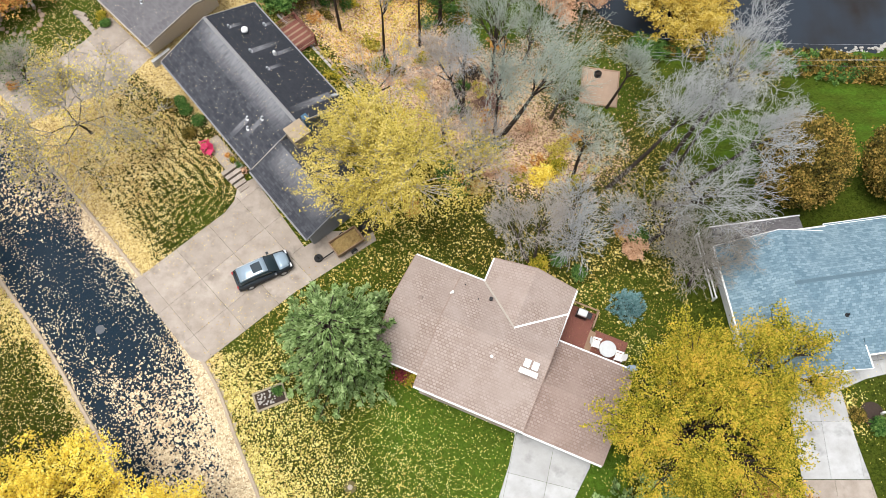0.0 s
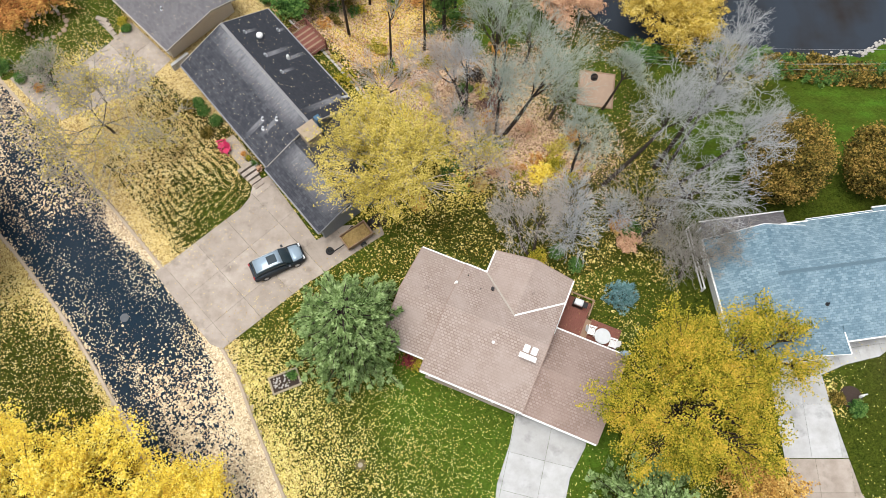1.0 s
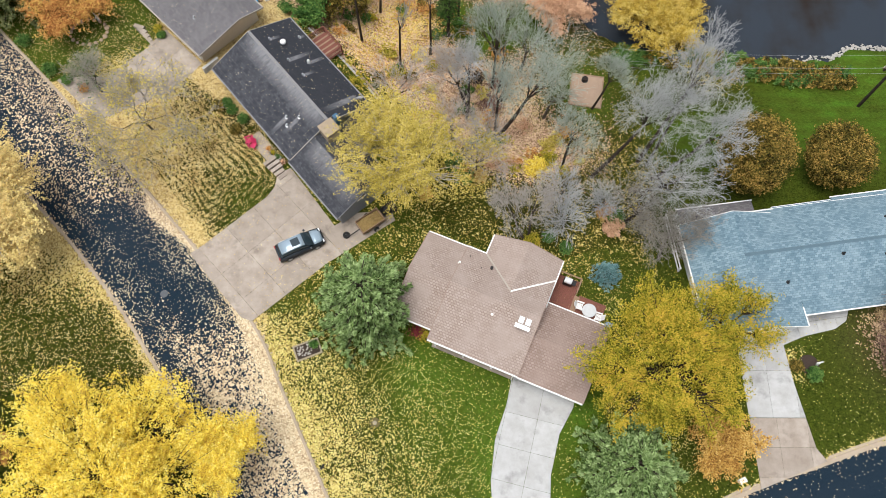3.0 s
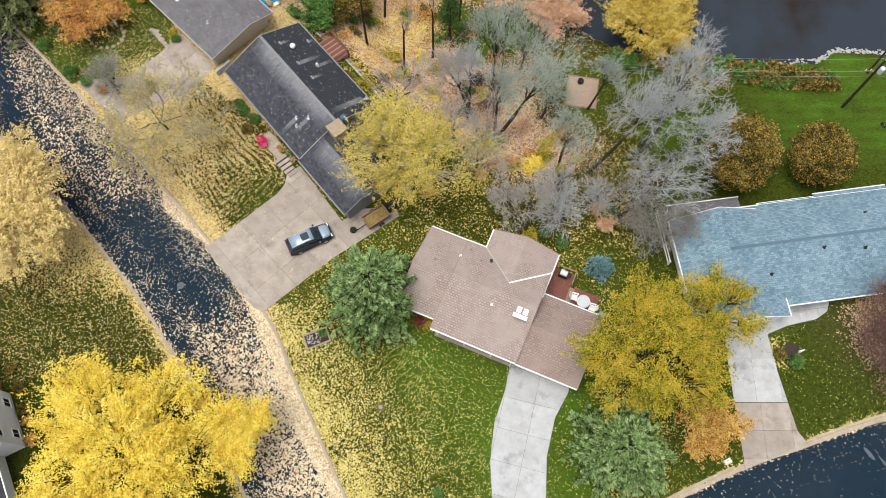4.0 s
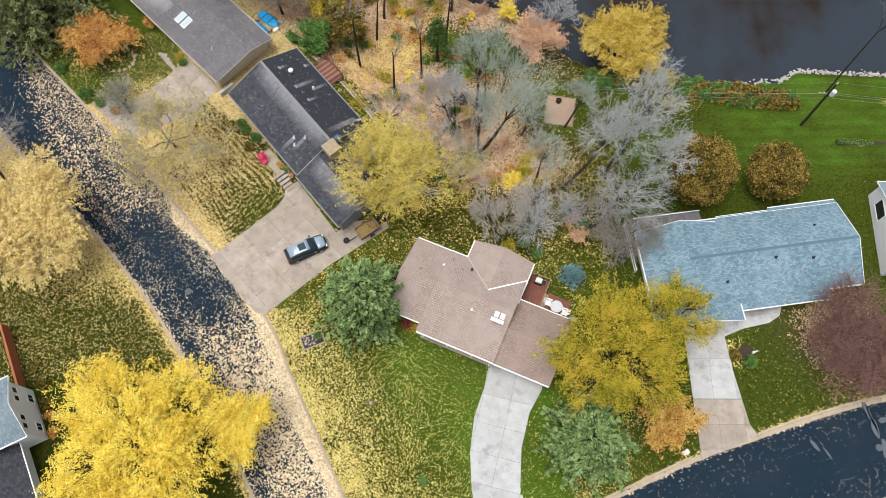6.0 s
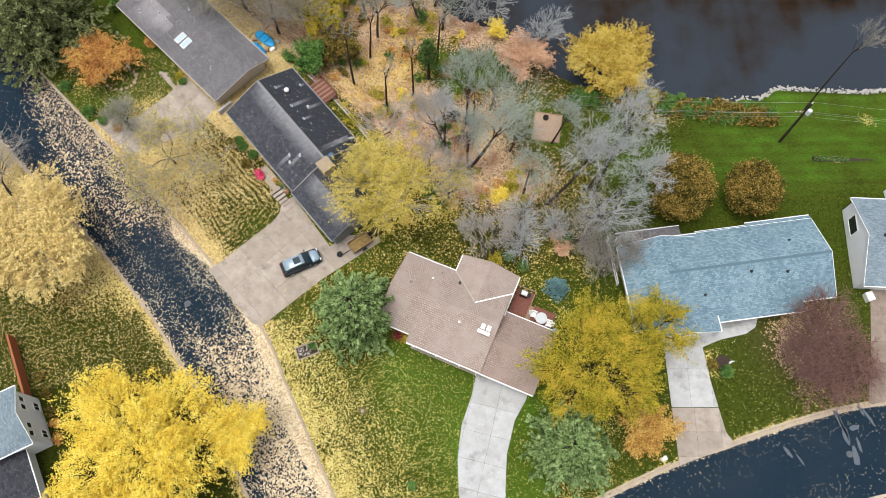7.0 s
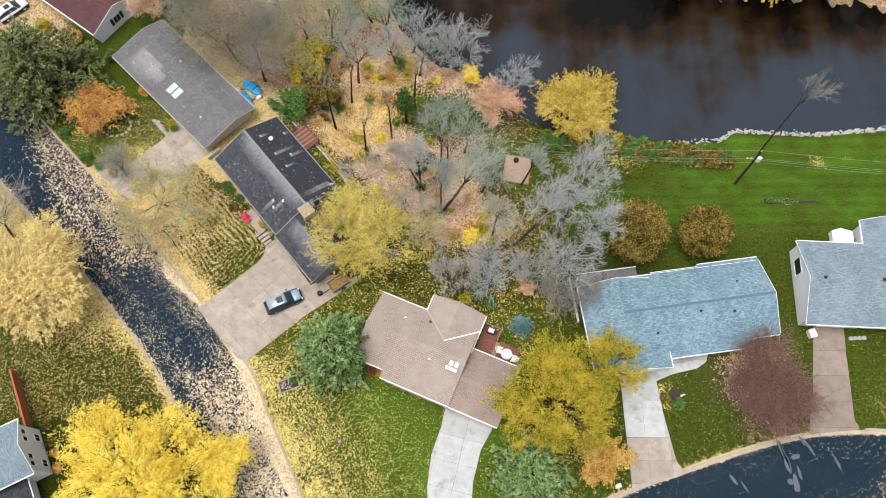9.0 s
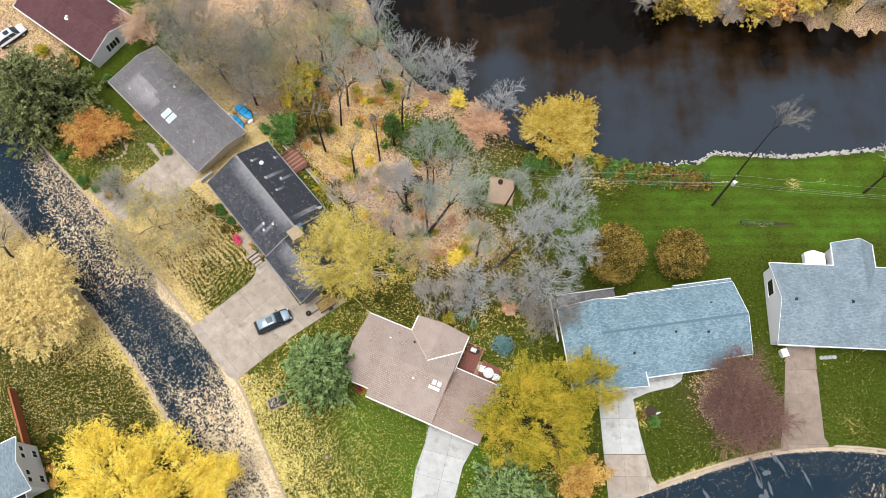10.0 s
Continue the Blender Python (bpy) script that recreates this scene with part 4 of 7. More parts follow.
for k in range(17):
    part("plank", boxed(2.0 + k * 0.2, 2.185 + k * 0.2, 9.6, 12.6, 0.1, 0.15), CEDAR if k % 3 == 0 else REDWOOD, deck_d)
for x, y in ((2.1, 12.5), (5.3, 12.5), (5.3, 10.2), (2.1, 10.2)):
    part("post", boxed(x - 0.06, x + 0.06, y - 0.06, y + 0.06, -5.5, 1.05), REDWOOD, deck_d)
for a, b, c, d in ((2.0, 5.4, 12.5, 12.55), (5.33, 5.38, 9.9, 12.55), (2.0, 2.06, 9.9, 12.55)):
    for z in (0.35, 0.6, 0.85, 1.05):
        part("rail", boxed(a, b, c, d, z - 0.03, z + 0.03), REDWOOD, deck_d)

# grey-roofed neighbour
D2 = thing("house", "grey-roofed house with tan walls and two roof windows", "house", pose(-40.8, 55.4, 0, 0, 0, -44.6), "houses of the street")
block(D2, "x", 0.0, 20.3, 0.0, 8.6, 2.6, 3.4, 5.6, -4.5, SIDING_T, ROOF_D2, trim=TANTRIM, gov=0.9)
for x in (10.3, 11.4):
    m = pose(x, 2.6, 2.99, 8.1)
    sk = part("roof_window", boxed(-0.42, 0.42, -0.75, 0.75, -0.05, 0.1, m, bevel=0.02), WHITE, D2, "roof window")
    part("pane", boxed(-0.34, 0.34, -0.67, 0.67, 0.09, 0.11, m), BLUEGLASS, sk)
for x, y in ((5.4, 3.0), (6.6, 3.2), (3.2, 1.5), (16.5, 2.5), (8.0, 6.0)):
    pipe_vent(D2, x, y, 2.6 + 0.143 * y, 0.09, 0.35)
garage_door(D2, pose(16.6, 0.42, 0.05), 4.8, 2.1)
part("retaining_wall", boxed(20.4, 20.7, -0.4, 1.6, -0.3, 0.9), CONC_W, D2, "short pale concrete wall")

# maroon-roofed house
G = thing("house", "white house with a maroon shingle roof", "house", pose(-57.0, 68.4, 0, 0, 0, -36.0), "houses of the street")
block(G, "x", 0.0, 16.2, 0.0, 9.0, 2.7, 4.4, 4.5, -1.5, SIDING_W, ROOF_G)
w = window(G, pose(15.98, 4.2, 1.7, 0, 0, 90), 1.1, 1.2, 2)
for s in (-1, 1):
    part("shutter", boxed(-0.22 + s * 0.88, 0.22 + s * 0.88, -0.06, 0.0, -0.65, 0.65, pose(15.98, 4.2, 1.7, 0, 0, 90)), BLACK, G, "dark shutter")
pipe_vent(G, 9.0, 3.0, 3.8, 0.2, 0.35, WHITE)

# slate-roofed house
E_H = thing("house", "long house with a mottled slate-blue shingle roof", "house", pose(32.2, 14.1, 0, 0, 0, 8.0), "houses of the street")
block(E_H, "x", -4.7, 13.9, 0.3, 9.8, 2.5, 4.5, 5.0, -4.0, SIDING_W, ROOF_E, cap=RIDGE_DARK, ends=(0, 1))
block(E_H, "y", -1.9, 9.4, -9.2, 0.1, 2.5, 4.44, -4.6, -3.0, SIDING_W, ROOF_E)
part("porch_roof", hexa(bmesh.new(), [(0.12, -0.75, 2.19), (10.0, -0.75, 2.19), (10.0, 0.45, 2.71), (0.12, 0.45, 2.71)], 0.14), ROOF_E, E_H)
for xa, xb, ye in ((0.2, 6.2, 10.05), (6.2, 13.9, 10.35)):
    part("eave_extension", hexa(bmesh.new(), [(xa, 9.6, 2.60), (xb, 9.6, 2.60), (xb, ye, 2.60 - 0.42 * (ye - 9.6)), (xa, ye, 2.60 - 0.42 * (ye - 9.6))], 0.14), ROOF_E, E_H)
    part("rear_gutter", boxed(xa, xb, ye + 0.003, ye + 0.12, 2.14, 2.26), WHITE, E_H)
part("porch_gutter", boxed(0.12, 10.05, -0.88, -0.76, 2.03, 2.17), WHITE, E_H)
part("porch_post", boxed(8.9, 9.05, -0.45, -0.3, 0, 2.3, bevel=0.01), WHITE, E_H, "white porch post")
part("porch_post", boxed(4.9, 5.05, -0.45, -0.3, 0, 2.3, bevel=0.01), WHITE, E_H, "white porch post")
garage_door(E_H, pose(-4.6, -1.47, 0.05), 4.9, 2.1)
window(E_H, pose(4.0, 0.88, 1.4), 1.8, 1.2, 3)
window(E_H, pose(12.2, 0.72, 1.4), 1.5, 1.2, 2)
for x, y in ((4.5, 4.0), (8.6, 3.5), (-1.0, 2.2), (10.0, 7.2)):
    pipe_vent(E_H, x, y, 2.5 + 0.42 * min(y, 9.8 - y), 0.08, 0.32, BLACK)
part("rear_porch_roof", hexa(bmesh.new(), [(-8.8, 9.4, 2.1), (-1.4, 9.4, 2.1), (-1.4, 11.2, 1.95), (-8.8, 11.2, 1.95)], 0.12), ROOF_D2, E_H, "flat grey rear porch roof")
for x in (-8.6, -5.1, -1.6):
    part("post", boxed(x - 0.07, x + 0.07, 10.9, 11.04, -2.5, 1.9), WHITE, E_H)
part("rear_gutter", boxed(-8.9, -1.3, 11.2, 11.3, 1.85, 1.98), WHITE, E_H)
part("side_rail", boxed(-9.6, -9.5, 5.5, 11.3, 0.9, 1.0), WHITE, E_H, "white side rail")
part("side_rail", boxed(-9.6, -9.5, 5.5, 11.3, 0.2, 0.3), WHITE, E_H, "white side rail")
for y in (5.6, 7.5, 9.4, 11.2):
    part("post", boxed(-9.62, -9.48, y - 0.07, y + 0.07, -2.0, 1.05), WHITE, E_H)

# white house with a rear wing
F = thing("house", "white-sided house with a blue-grey shingle roof", "house", pose(48.6, 17.6, 0, 0, 0, -2.5), "houses of the street")
block(F, "x", 0.6, 22.0, 0.0, 10.8, 2.6, 5.2, 5.2, -6.0, SIDING_W, ROOF_F, ov=0.5, gov=0.15)
block(F, "y", 5.4, 14.0, 9.0, 14.3, 2.62, 4.55, 11.8, -6.5, SIDING_W, ROOF_F)
part("lean_to", prism(bmesh.new(), [(6.2, 10.6), (8.9, 10.6), (8.9, 13.2), (7.4, 13.6), (6.2, 13.2)], -6.0, 0.8), SIDING_W, F, "white-sided bay at the rear")
window(F, pose(0.73, 7.6, 2.0, 0, 0, -90), 2.0, 1.5, 1)
garage_door(F, pose(5.4, 0.47, 0.05), 4.8, 2.1)
for x in (2.4, 9.4, 15.0):
    pipe_vent(F, x, 5.2, 5.2, 0.10, 0.3, BLACK)
part("downspout", tubed((12.4, 0.2, 0.1), (12.4, 0.2, 2.5), 0.05), WHITE, F, "white downspout")

# two-storey white house by the street's west side
H = thing("house", "two-storey white house with a grey shingle roof", "house", pose(-42.8, 5.0, 0, 0, 0, -63.0), "houses of the street")
block(H, "y", -9.0, 0.3, -0.3, 6.2, 5.2, 6.9, 3.0, -0.5, SIDING_W, ROOF_F, gov=0.2)
block(H, "x", 4.4, 12.0, -8.5, -1.5, 2.9, 4.4, -5.0, -0.5, SIDING_W, ROOF_D)
for x in (1.0, 1.9, 4.0, 4.9):
    window(H, pose(x, 0.12, 4.4, 0, 0, 180), 0.55, 0.8, 1)
for x in (1.4, 4.6):
    window(H, pose(x, 0.12, 1.4, 0, 0, 180), 0.8, 1.0, 2)

# ---------------------------------------------------------------- trees


def rods(segs, sides):
    """Tapered rods from rows (p, q, r0, r1), as arrays for from_pydata."""
    P = np.array([s[0] for s in segs], float)
    Q = np.array([s[1] for s in segs], float)
    R = np.array([(s[2], s[3]) for s in segs], float)
    d = Q - P
    d /= np.maximum(np.linalg.norm(d, axis=1), 1e-6)[:, None]
    ref = np.where(np.abs(d[:, 2:]) < 0.9, [[0, 0, 1.0]], [[1.0, 0, 0]])
    a = np.cross(d, ref)
    a /= np.linalg.norm(a, axis=1)[:, None]
    b = np.cross(d, a)
    v = []
    for k in range(sides):
        t = 2 * math.pi * k / sides
        o = a * math.cos(t) + b * math.sin(t)
        v += [P + o * R[:, :1], Q + o * R[:, 1:]]
    v = np.stack(v, 1).reshape(-1, 3)
    f = []
    base = np.arange(len(segs)) * 2 * sides
    for k in range(sides):
        j = (k + 1) % sides
        f.append(np.stack([base + 2 * k, base + 2 * j, base + 2 * j + 1, base + 2 * k + 1], 1))
    return v, np.concatenate(f)


def rod_part(name, segs, mat, parent, sides=4):
    v, f = rods(segs, sides)
    me = bpy.data.meshes.new(name)
    me.vertices.add(len(v))
    me.vertices.foreach_set("co", v.ravel())
    me.loops.add(f.size)
    me.loops.foreach_set("vertex_index", f.ravel())
    me.polygons.add(len(f))
    me.polygons.foreach_set("loop_start", np.arange(len(f)) * 4)
    me.polygons.foreach_set("use_smooth", np.ones(len(f), bool))
    me.update(calc_edges=True)
    me.materials.append(mat)
    ob = new(name, me)
    ob.parent = parent
    return ob


def leaf_quads(rng, centres, size, flat=0.5, aspect=0.75):
    """Leaf blades with random turn at the given places; flat nearer 1 lays them level."""
    n = len(centres)
    nrm = rng.normal(size=(n, 3))
    nrm[:, 2] = np.abs(nrm[:, 2]) + flat * 2.5
    nrm /= np.linalg.norm(nrm, axis=1)[:, None]
    a = np.cross(nrm, rng.normal(size=(n, 3)))
    a /= np.linalg.norm(a, axis=1)[:, None]
    b = np.cross(nrm, a)
    s = size * rng.uniform(0.6, 1.35, (n, 1)) / 2
    a, b = a * s, b * s * aspect
    # kite-shaped blade: pointed ends, widest before the middle
    return np.stack([centres - a, centres - 0.15 * a + b, centres + a, centres - 0.15 * a - b], 1)


def grow(rng, h, r, levels, kids, trunk=0.3, spread=0.6, up=0.15, shrink=0.72, r0=0.2, lean=(0, 0)):
    """Skeleton of a tree as rows (p, q, r0, r1, level), scaled to height h and crown radius r."""
    segs = []

    def limb(p, d, length, rad, lev):
        n = 2 if lev else 3
        for k in range(n):
            d = d + Vector(rng.normal(0, 0.10 + 0.03 * lev, 3)) + Vector((0, 0, up * 0.5))
            d.normalize()
            q = p + d * (length / n)
            r1 = rad * (0.86 if k < n - 1 else 0.74)
            segs.append((p.copy(), q.copy(), rad, r1, lev))
            if lev and lev < levels and k == 0 and rng.random() < 0.75:
                side(q, d, length * 0.62, r1 * 0.6, lev)
            p, rad = q, r1
        if lev < levels:
            m = kids[lev]
            for i in range(m):
                side(p, d, length * shrink * rng.uniform(0.75, 1.15), rad * rng.uniform(0.55, 0.8), lev, i / m)

    def side(p, d, length, rad, lev, frac=None):
        ax = d.orthogonal().normalized()
        turn = 2 * math.pi * ((frac if frac is not None else rng.random()) + rng.uniform(-0.12, 0.12))
        o = Matrix.Rotation(turn, 3, d) @ ax
        s = spread * rng.uniform(0.7, 1.25)
        limb(p, (d * math.cos(s) + o * math.sin(s)).normalized(), length, rad, lev + 1)

    limb(Vector((0, 0, 0)), Vector((lean[0], lean[1], 1)).normalized(), trunk, 1.0, 0)
    P = np.array([list(s[0]) for s in segs])
    Q = np.array([list(s[1]) for s in segs])
    c = np.median(Q[:, :2], 0)
    sr = r / np.percentile(np.hypot(Q[:, 0] - c[0], Q[:, 1] - c[1]), 93)
    sh = h / np.percentile(Q[:, 2], 99)
    # a crown keeps its own shape; what is missing in height goes into the stem
    k = np.array([sr, sr, min(sh, 1.2 * sr)])
    R = np.array([(s[2], s[3]) for s in segs]) * r0
    L = np.array([s[4] for s in segs])
    P, Q = P * k, Q * k
    lift = max(0.0, h - np.percentile(Q[:, 2], 99))
    if lift:
        fork = Q[L == 0][-1, 2]
        for A in (P, Q):
            A[:, 2] += lift * np.where(L == 0, A[:, 2] / fork, 1.0)
    return P, Q, R, L


def bare_tree(name, x, y, h, r, twig, bark=None, seed=0, label="", lean=(0, 0), spread=0.6, levels=5, kids=(5, 3, 3, 3, 3), r0=0.2, fine=0.016, trunk=0.3, few=None, group="bare trees", up=0.15, z=None, dark=1, crown=None):
    rng = np.random.default_rng(seed)
    P, Q, R, L = grow(rng, h, r, levels, kids, trunk, spread, up, 0.74, r0, lean)
    if crown:
        far_tips = Q[L >= levels - 1]
        mid_tips = np.median(far_tips, 0)
        for A in (P, Q):
            A[:, :2] += np.clip(A[:, 2:] / mid_tips[2], 0, 1.3) ** 0.85 * (np.array([crown[0] - x, crown[1] - y]) - mid_tips[:2])
    t = thing(name, label, "tree", Matrix.Translation((x, y, (at(x, y) if z is None else z) - 0.1)), group)
    R = np.maximum(R, np.array([fine * 2.6, fine * 2.6, fine * 2.4, fine * 2.0, fine * 1.5, fine, fine])[L][:, None])
    for nm, sel, mat, sides in (("trunk", L <= dark, bark or BARK, 7), ("twig_crown", L > dark, twig, 3)):
        idx = np.nonzero(sel)[0]
        tagged(rod_part(nm, [(P[i], Q[i], R[i, 0], R[i, 1]) for i in idx], mat, t, sides), kind="" if nm == "trunk" else "stuff")
    if few:
        n, mat, size = few
        tips = Q[L >= levels - 1]
        c = tips[rng.integers(0, len(tips), n)] + rng.normal(0, 0.25, (n, 3))
        tagged(quads_mesh("crown", leaf_quads(rng, c, size), mat, t), kind="stuff")
    return t


def leafy_tree(name, x, y, h, r, mat, n=16000, size=0.3, seed=0, label="", bark=None, lobes=9, low=0.28, clump=0.5, spread=0.62, group="trees in leaf", squash=1.0, thin=0.0, dens=150, z=None, category="tree"):
    """A crown of leaf clumps on boughs: clumps fill a lumpy envelope with gaps between its lobes."""
    rng = np.random.default_rng(seed)
    zb = (at(x, y) if z is None else z) - 0.1
    t = thing(name, label, category, Matrix.Translation((x, y, zb)), group)
    ch = h * (1 - low)
    mid = h * low + ch * 0.5
    cs, rs = [], []
    for k in range(lobes):
        a = 2 * math.pi * (k * 0.618 + rng.uniform(-0.08, 0.08))
        d = r * math.sqrt((k + 0.4) / lobes) * 0.72
        cs.append((d * math.cos(a), d * math.sin(a) * squash, mid + ch * rng.uniform(-0.16, 0.28) * (1.25 - d / r)))
        rs.append(r * rng.uniform(0.24, 0.46))
    cs, rs = np.array(cs), np.array(rs)
    tips = []
    while len(tips) < dens:
        k = rng.integers(0, lobes)
        v = rng.normal(size=3)
        v /= np.linalg.norm(v)
        v[2] = v[2] * 0.8 + 0.15
        p = cs[k] + v * rs[k] * rng.uniform(0.45, 1.05) * np.array([1, 1, min(1.0, ch / r * 0.55)])
        if noise.noise(Vector(p) * 0.42 + Vector((seed, 0, 0))) > -0.36 + thin * 1.5 and p[2] > h * low * 0.8:
            tips.append(p)
    tips = np.array(tips)
    fork = np.array([0, 0, h * low])
    segs = [((0, 0, 0), (0.05 * r, 0, h * low * 0.5), 0.035 * h, 0.028 * h), ((0.05 * r, 0, h * low * 0.5), tuple(fork), 0.028 * h, 0.022 * h)]
    part_t = rod_part("trunk", segs, bark or BARK, t, 9)
    bs = []
    hubs = [fork + (c - fork) * 0.72 for c in cs]
    for c, hb in zip(cs, hubs):
        bend = fork + (hb - fork) * 0.5 + np.array([0, 0, 0.06 * h])
        bs += [(fork, bend, 0.015 * h, 0.011 * h), (bend, hb, 0.011 * h, 0.007 * h)]
    for p in tips:
        k = int(np.argmin(np.linalg.norm(cs - p, axis=1)))
        m = hubs[k] + (p - hubs[k]) * 0.5 + rng.normal(0, 0.12, 3)
        bs += [(hubs[k], m, 0.0045 * h, 0.003 * h), (m, p, 0.003 * h, 0.0012 * h)]
    tagged(rod_part("branchwork", bs, bark or BARK, t, 4), kind="stuff")
    # each bough tip carries some sprays, drawn out along the bough, each spray its leaves
    m = max(60, n // 18)
    pick = rng.integers(0, len(tips), m)
    spray = tips[pick] + rng.normal(0, 1, (m, 3)) * np.array([clump, clump, clump * 0.6])
    near = np.argmin(np.linalg.norm(tips[pick][:, None] - cs[None], axis=2), axis=1)
    way = spray - np.array(hubs)[near]
    way /= np.maximum(np.linalg.norm(way, axis=1), 0.2)[:, None]
    way += rng.normal(0, 0.35, (m, 3))
    own = rng.integers(0, m, n)
    off = rng.normal(0, 0.11, (n, 3)) + way[own] * rng.uniform(-0.55, 0.55, (n, 1)) * np.array([1, 1, 0.5])
    tagged(quads_mesh("crown", leaf_quads(rng, spray[own] + off, size), mat, t), kind="stuff")
    return t


def ball_tree(name, x, y, h, r, mat, n=14000, size=0.16, seed=0, label="", low=0.12, sx=1.0, sy=1.0, group="clipped trees", category="tree", power=0.30, z=None, trunk=True):
    """A dense rounded crown whose leaves lie mostly in its outer shell."""
    rng = np.random.default_rng(seed)
    t = thing(name, label, category, Matrix.Translation((x, y, (at(x, y) if z is None else z) - 0.05)), group)
    v = rng.normal(size=(n, 3))
    v /= np.linalg.norm(v, axis=1)[:, None]
    rad = rng.uniform(0, 1, (n, 1)) ** power
    bump = np.array([noise.noise(Vector(q) * 2.4 + Vector((seed, 3, 0))) + 0.5 * noise.noise(Vector(q) * 6 + Vector((seed, 9, 0))) for q in v])[:, None]
    p = v * rad * (1 + 0.16 * bump) * np.array([r * sx, r * sy, h * (1 - low) / 2]) + np.array([0, 0, h * low + h * (1 - low) / 2])
    k = max(20, n // 14)
    p = p[rng.integers(0, k, n)] + rng.normal(0, 0.45 * size + 0.035 * r, (n, 3))
    p[:, 2] = np.maximum(p[:, 2], 0.08)
    if trunk:
        segs = [((0, 0, 0), (0, 0, h * 0.5), 0.03 * h, 0.018 * h)]
        for k in range(14):
            q = v[k] * np.array([r * sx, r * sy, h * 0.4]) * 0.85 + np.array([0, 0, h * 0.55])
            segs.append(((0, 0, h * rng.uniform(0.2, 0.5)), q, 0.012 * h, 0.004 * h))
        rod_part("trunk", segs, BARK_D, t, 6)
    tagged(quads_mesh("crown", leaf_quads(rng, p, size), mat, t), kind="stuff")
    return t


def conifer(name, x, y, h, r, mat, n=15000, size=0.34, seed=0, label="", tiers=13, blunt=0.55, group="conifers", z=None, low=0.10):
    """Whorls of drooping boughs, each carrying tufts of needles."""
    rng = np.random.default_rng(seed)
    t = thing(name, label, "tree", Matrix.Translation((x, y, (at(x, y) if z is None else z) - 0.1)), group)
    rod_part("trunk", [((0, 0, 0), (0, 0, h * 0.5), 0.025 * h, 0.016 * h), ((0, 0, h * 0.5), (0, 0, h * 0.98), 0.016 * h, 0.004 * h)], BARK_D, t, 8)
    segs, tuft, way = [], [], []
    for k in range(tiers):
        f = k / (tiers - 1)
        zz = h * (low + (0.96 - low) * f)
        rr = r * (1 - f) ** blunt * rng.uniform(0.92, 1.08) + 0.12
        m = max(5, int(13 * (1 - 0.5 * f)))
        for i in range(m):
            a = 2 * math.pi * (i / m + k * 0.31) + rng.uniform(-0.22, 0.22)
            L = rr * rng.uniform(0.72, 1.14)
            d = np.array([math.cos(a), math.sin(a), 0.0])
            e = d * L + np.array([0, 0, zz + 0.10 * L * (1 if f > 0.6 else -0.4)])
            s = np.array([0, 0, zz])
            segs.append((s, e, 0.006 * h, 0.002 * h))
            side = np.array([-d[1], d[0], 0])
            for q in range(max(3, int(L / 0.28))):
                u = 0.18 + 0.82 * (q + rng.random()) / max(3, int(L / 0.28))
                w = 0.34 * L * (1 - u) + 0.16
                tuft.append(s + (e - s) * u + side * rng.uniform(-w, w) + np.array([0, 0, rng.normal(0, 0.10)]))
                way.append(d + side * rng.uniform(-0.7, 0.7) + np.array([0, 0, rng.uniform(-0.1, 0.5)]))
    tagged(rod_part("boughwork", segs, BARK_D, t, 4), kind="stuff")
    tuft, way = np.array(tuft), np.array(way)
    pick = rng.integers(0, len(tuft), n)
    c = tuft[pick] + rng.normal(0, 0.06, (n, 3))
    d = way[pick] + rng.normal(0, 0.6, (n, 3))
    d /= np.linalg.norm(d, axis=1)[:, None]
    b = np.cross(d, rng.normal(size=(n, 3)))
    b /= np.linalg.norm(b, axis=1)[:, None]
    s = size * rng.uniform(0.6, 1.3, (n, 1))
    tagged(quads_mesh("foliage", np.stack([c, c + d * s * 0.5 + b * s * 0.17, c + d * s, c + d * s * 0.5 - b * s * 0.17], 1), mat, t), kind="stuff")
    return t


# street and garden trees
conifer("pine_tree", -7.7, 13.7, 12.4, 4.9, NEEDLE, 62000, 0.34, 1, "full blue-green white pine beside the brown house", 17, 0.42)
conifer("pine_tree", 15.3, -0.4, 8.8, 5.0, NEEDLE, 55000, 0.34, 2, "grey-green white pine beside the pale driveway", 15, 0.5)
conifer("spruce_tree", 14.9, 17.7, 3.0, 1.45, NEEDLE_B, 9000, 0.17, 3, "small blue spruce on the lawn", 9, 0.8)
conifer("spruce_tree", -49.6, 51.6, 13.0, 8.0, NEEDLE_D, 46000, 0.46, 4, "broad olive-green spruce beside the street", 15, 0.5)
conifer("arborvitae_tree", -0.3, 50.2, 9.0, 1.35, LEAF_GR, 9000, 0.18, 5, "bright green arborvitae on a bare trunk in the woods", 12, 0.3, low=0.5)
leafy_tree("maple_tree", 18.2, 7.6, 12.5, 7.3, LEAF_YG, 84000, 0.134, 11, "broad yellow-green maple between two driveways", BARK_D, 24, 0.22, 0.34, dens=560, thin=0.23)
leafy_tree("maple_tree", -4.6, 27.6, 11.0, 6.0, LEAF_D, 42000, 0.13, 12, "half-bare dull yellow maple behind the garage", TWIG_P, 18, 0.28, 0.6, dens=520, thin=0.18)
leafy_tree("maple_tree", -28.4, -1.6, 12.0, 9.4, LEAF_Y, 120000, 0.147, 13, "brilliant golden maple overhanging the street", BARK_D, 30, 0.2, 0.42, dens=900, thin=0.10)
leafy_tree("maple_tree", -19.6, 0.6, 8.5, 3.6, LEAF_Y, 27200, 0.147, 14, "bright yellow young maple beside the street", BARK_D, 7, 0.3, 0.4, dens=150)
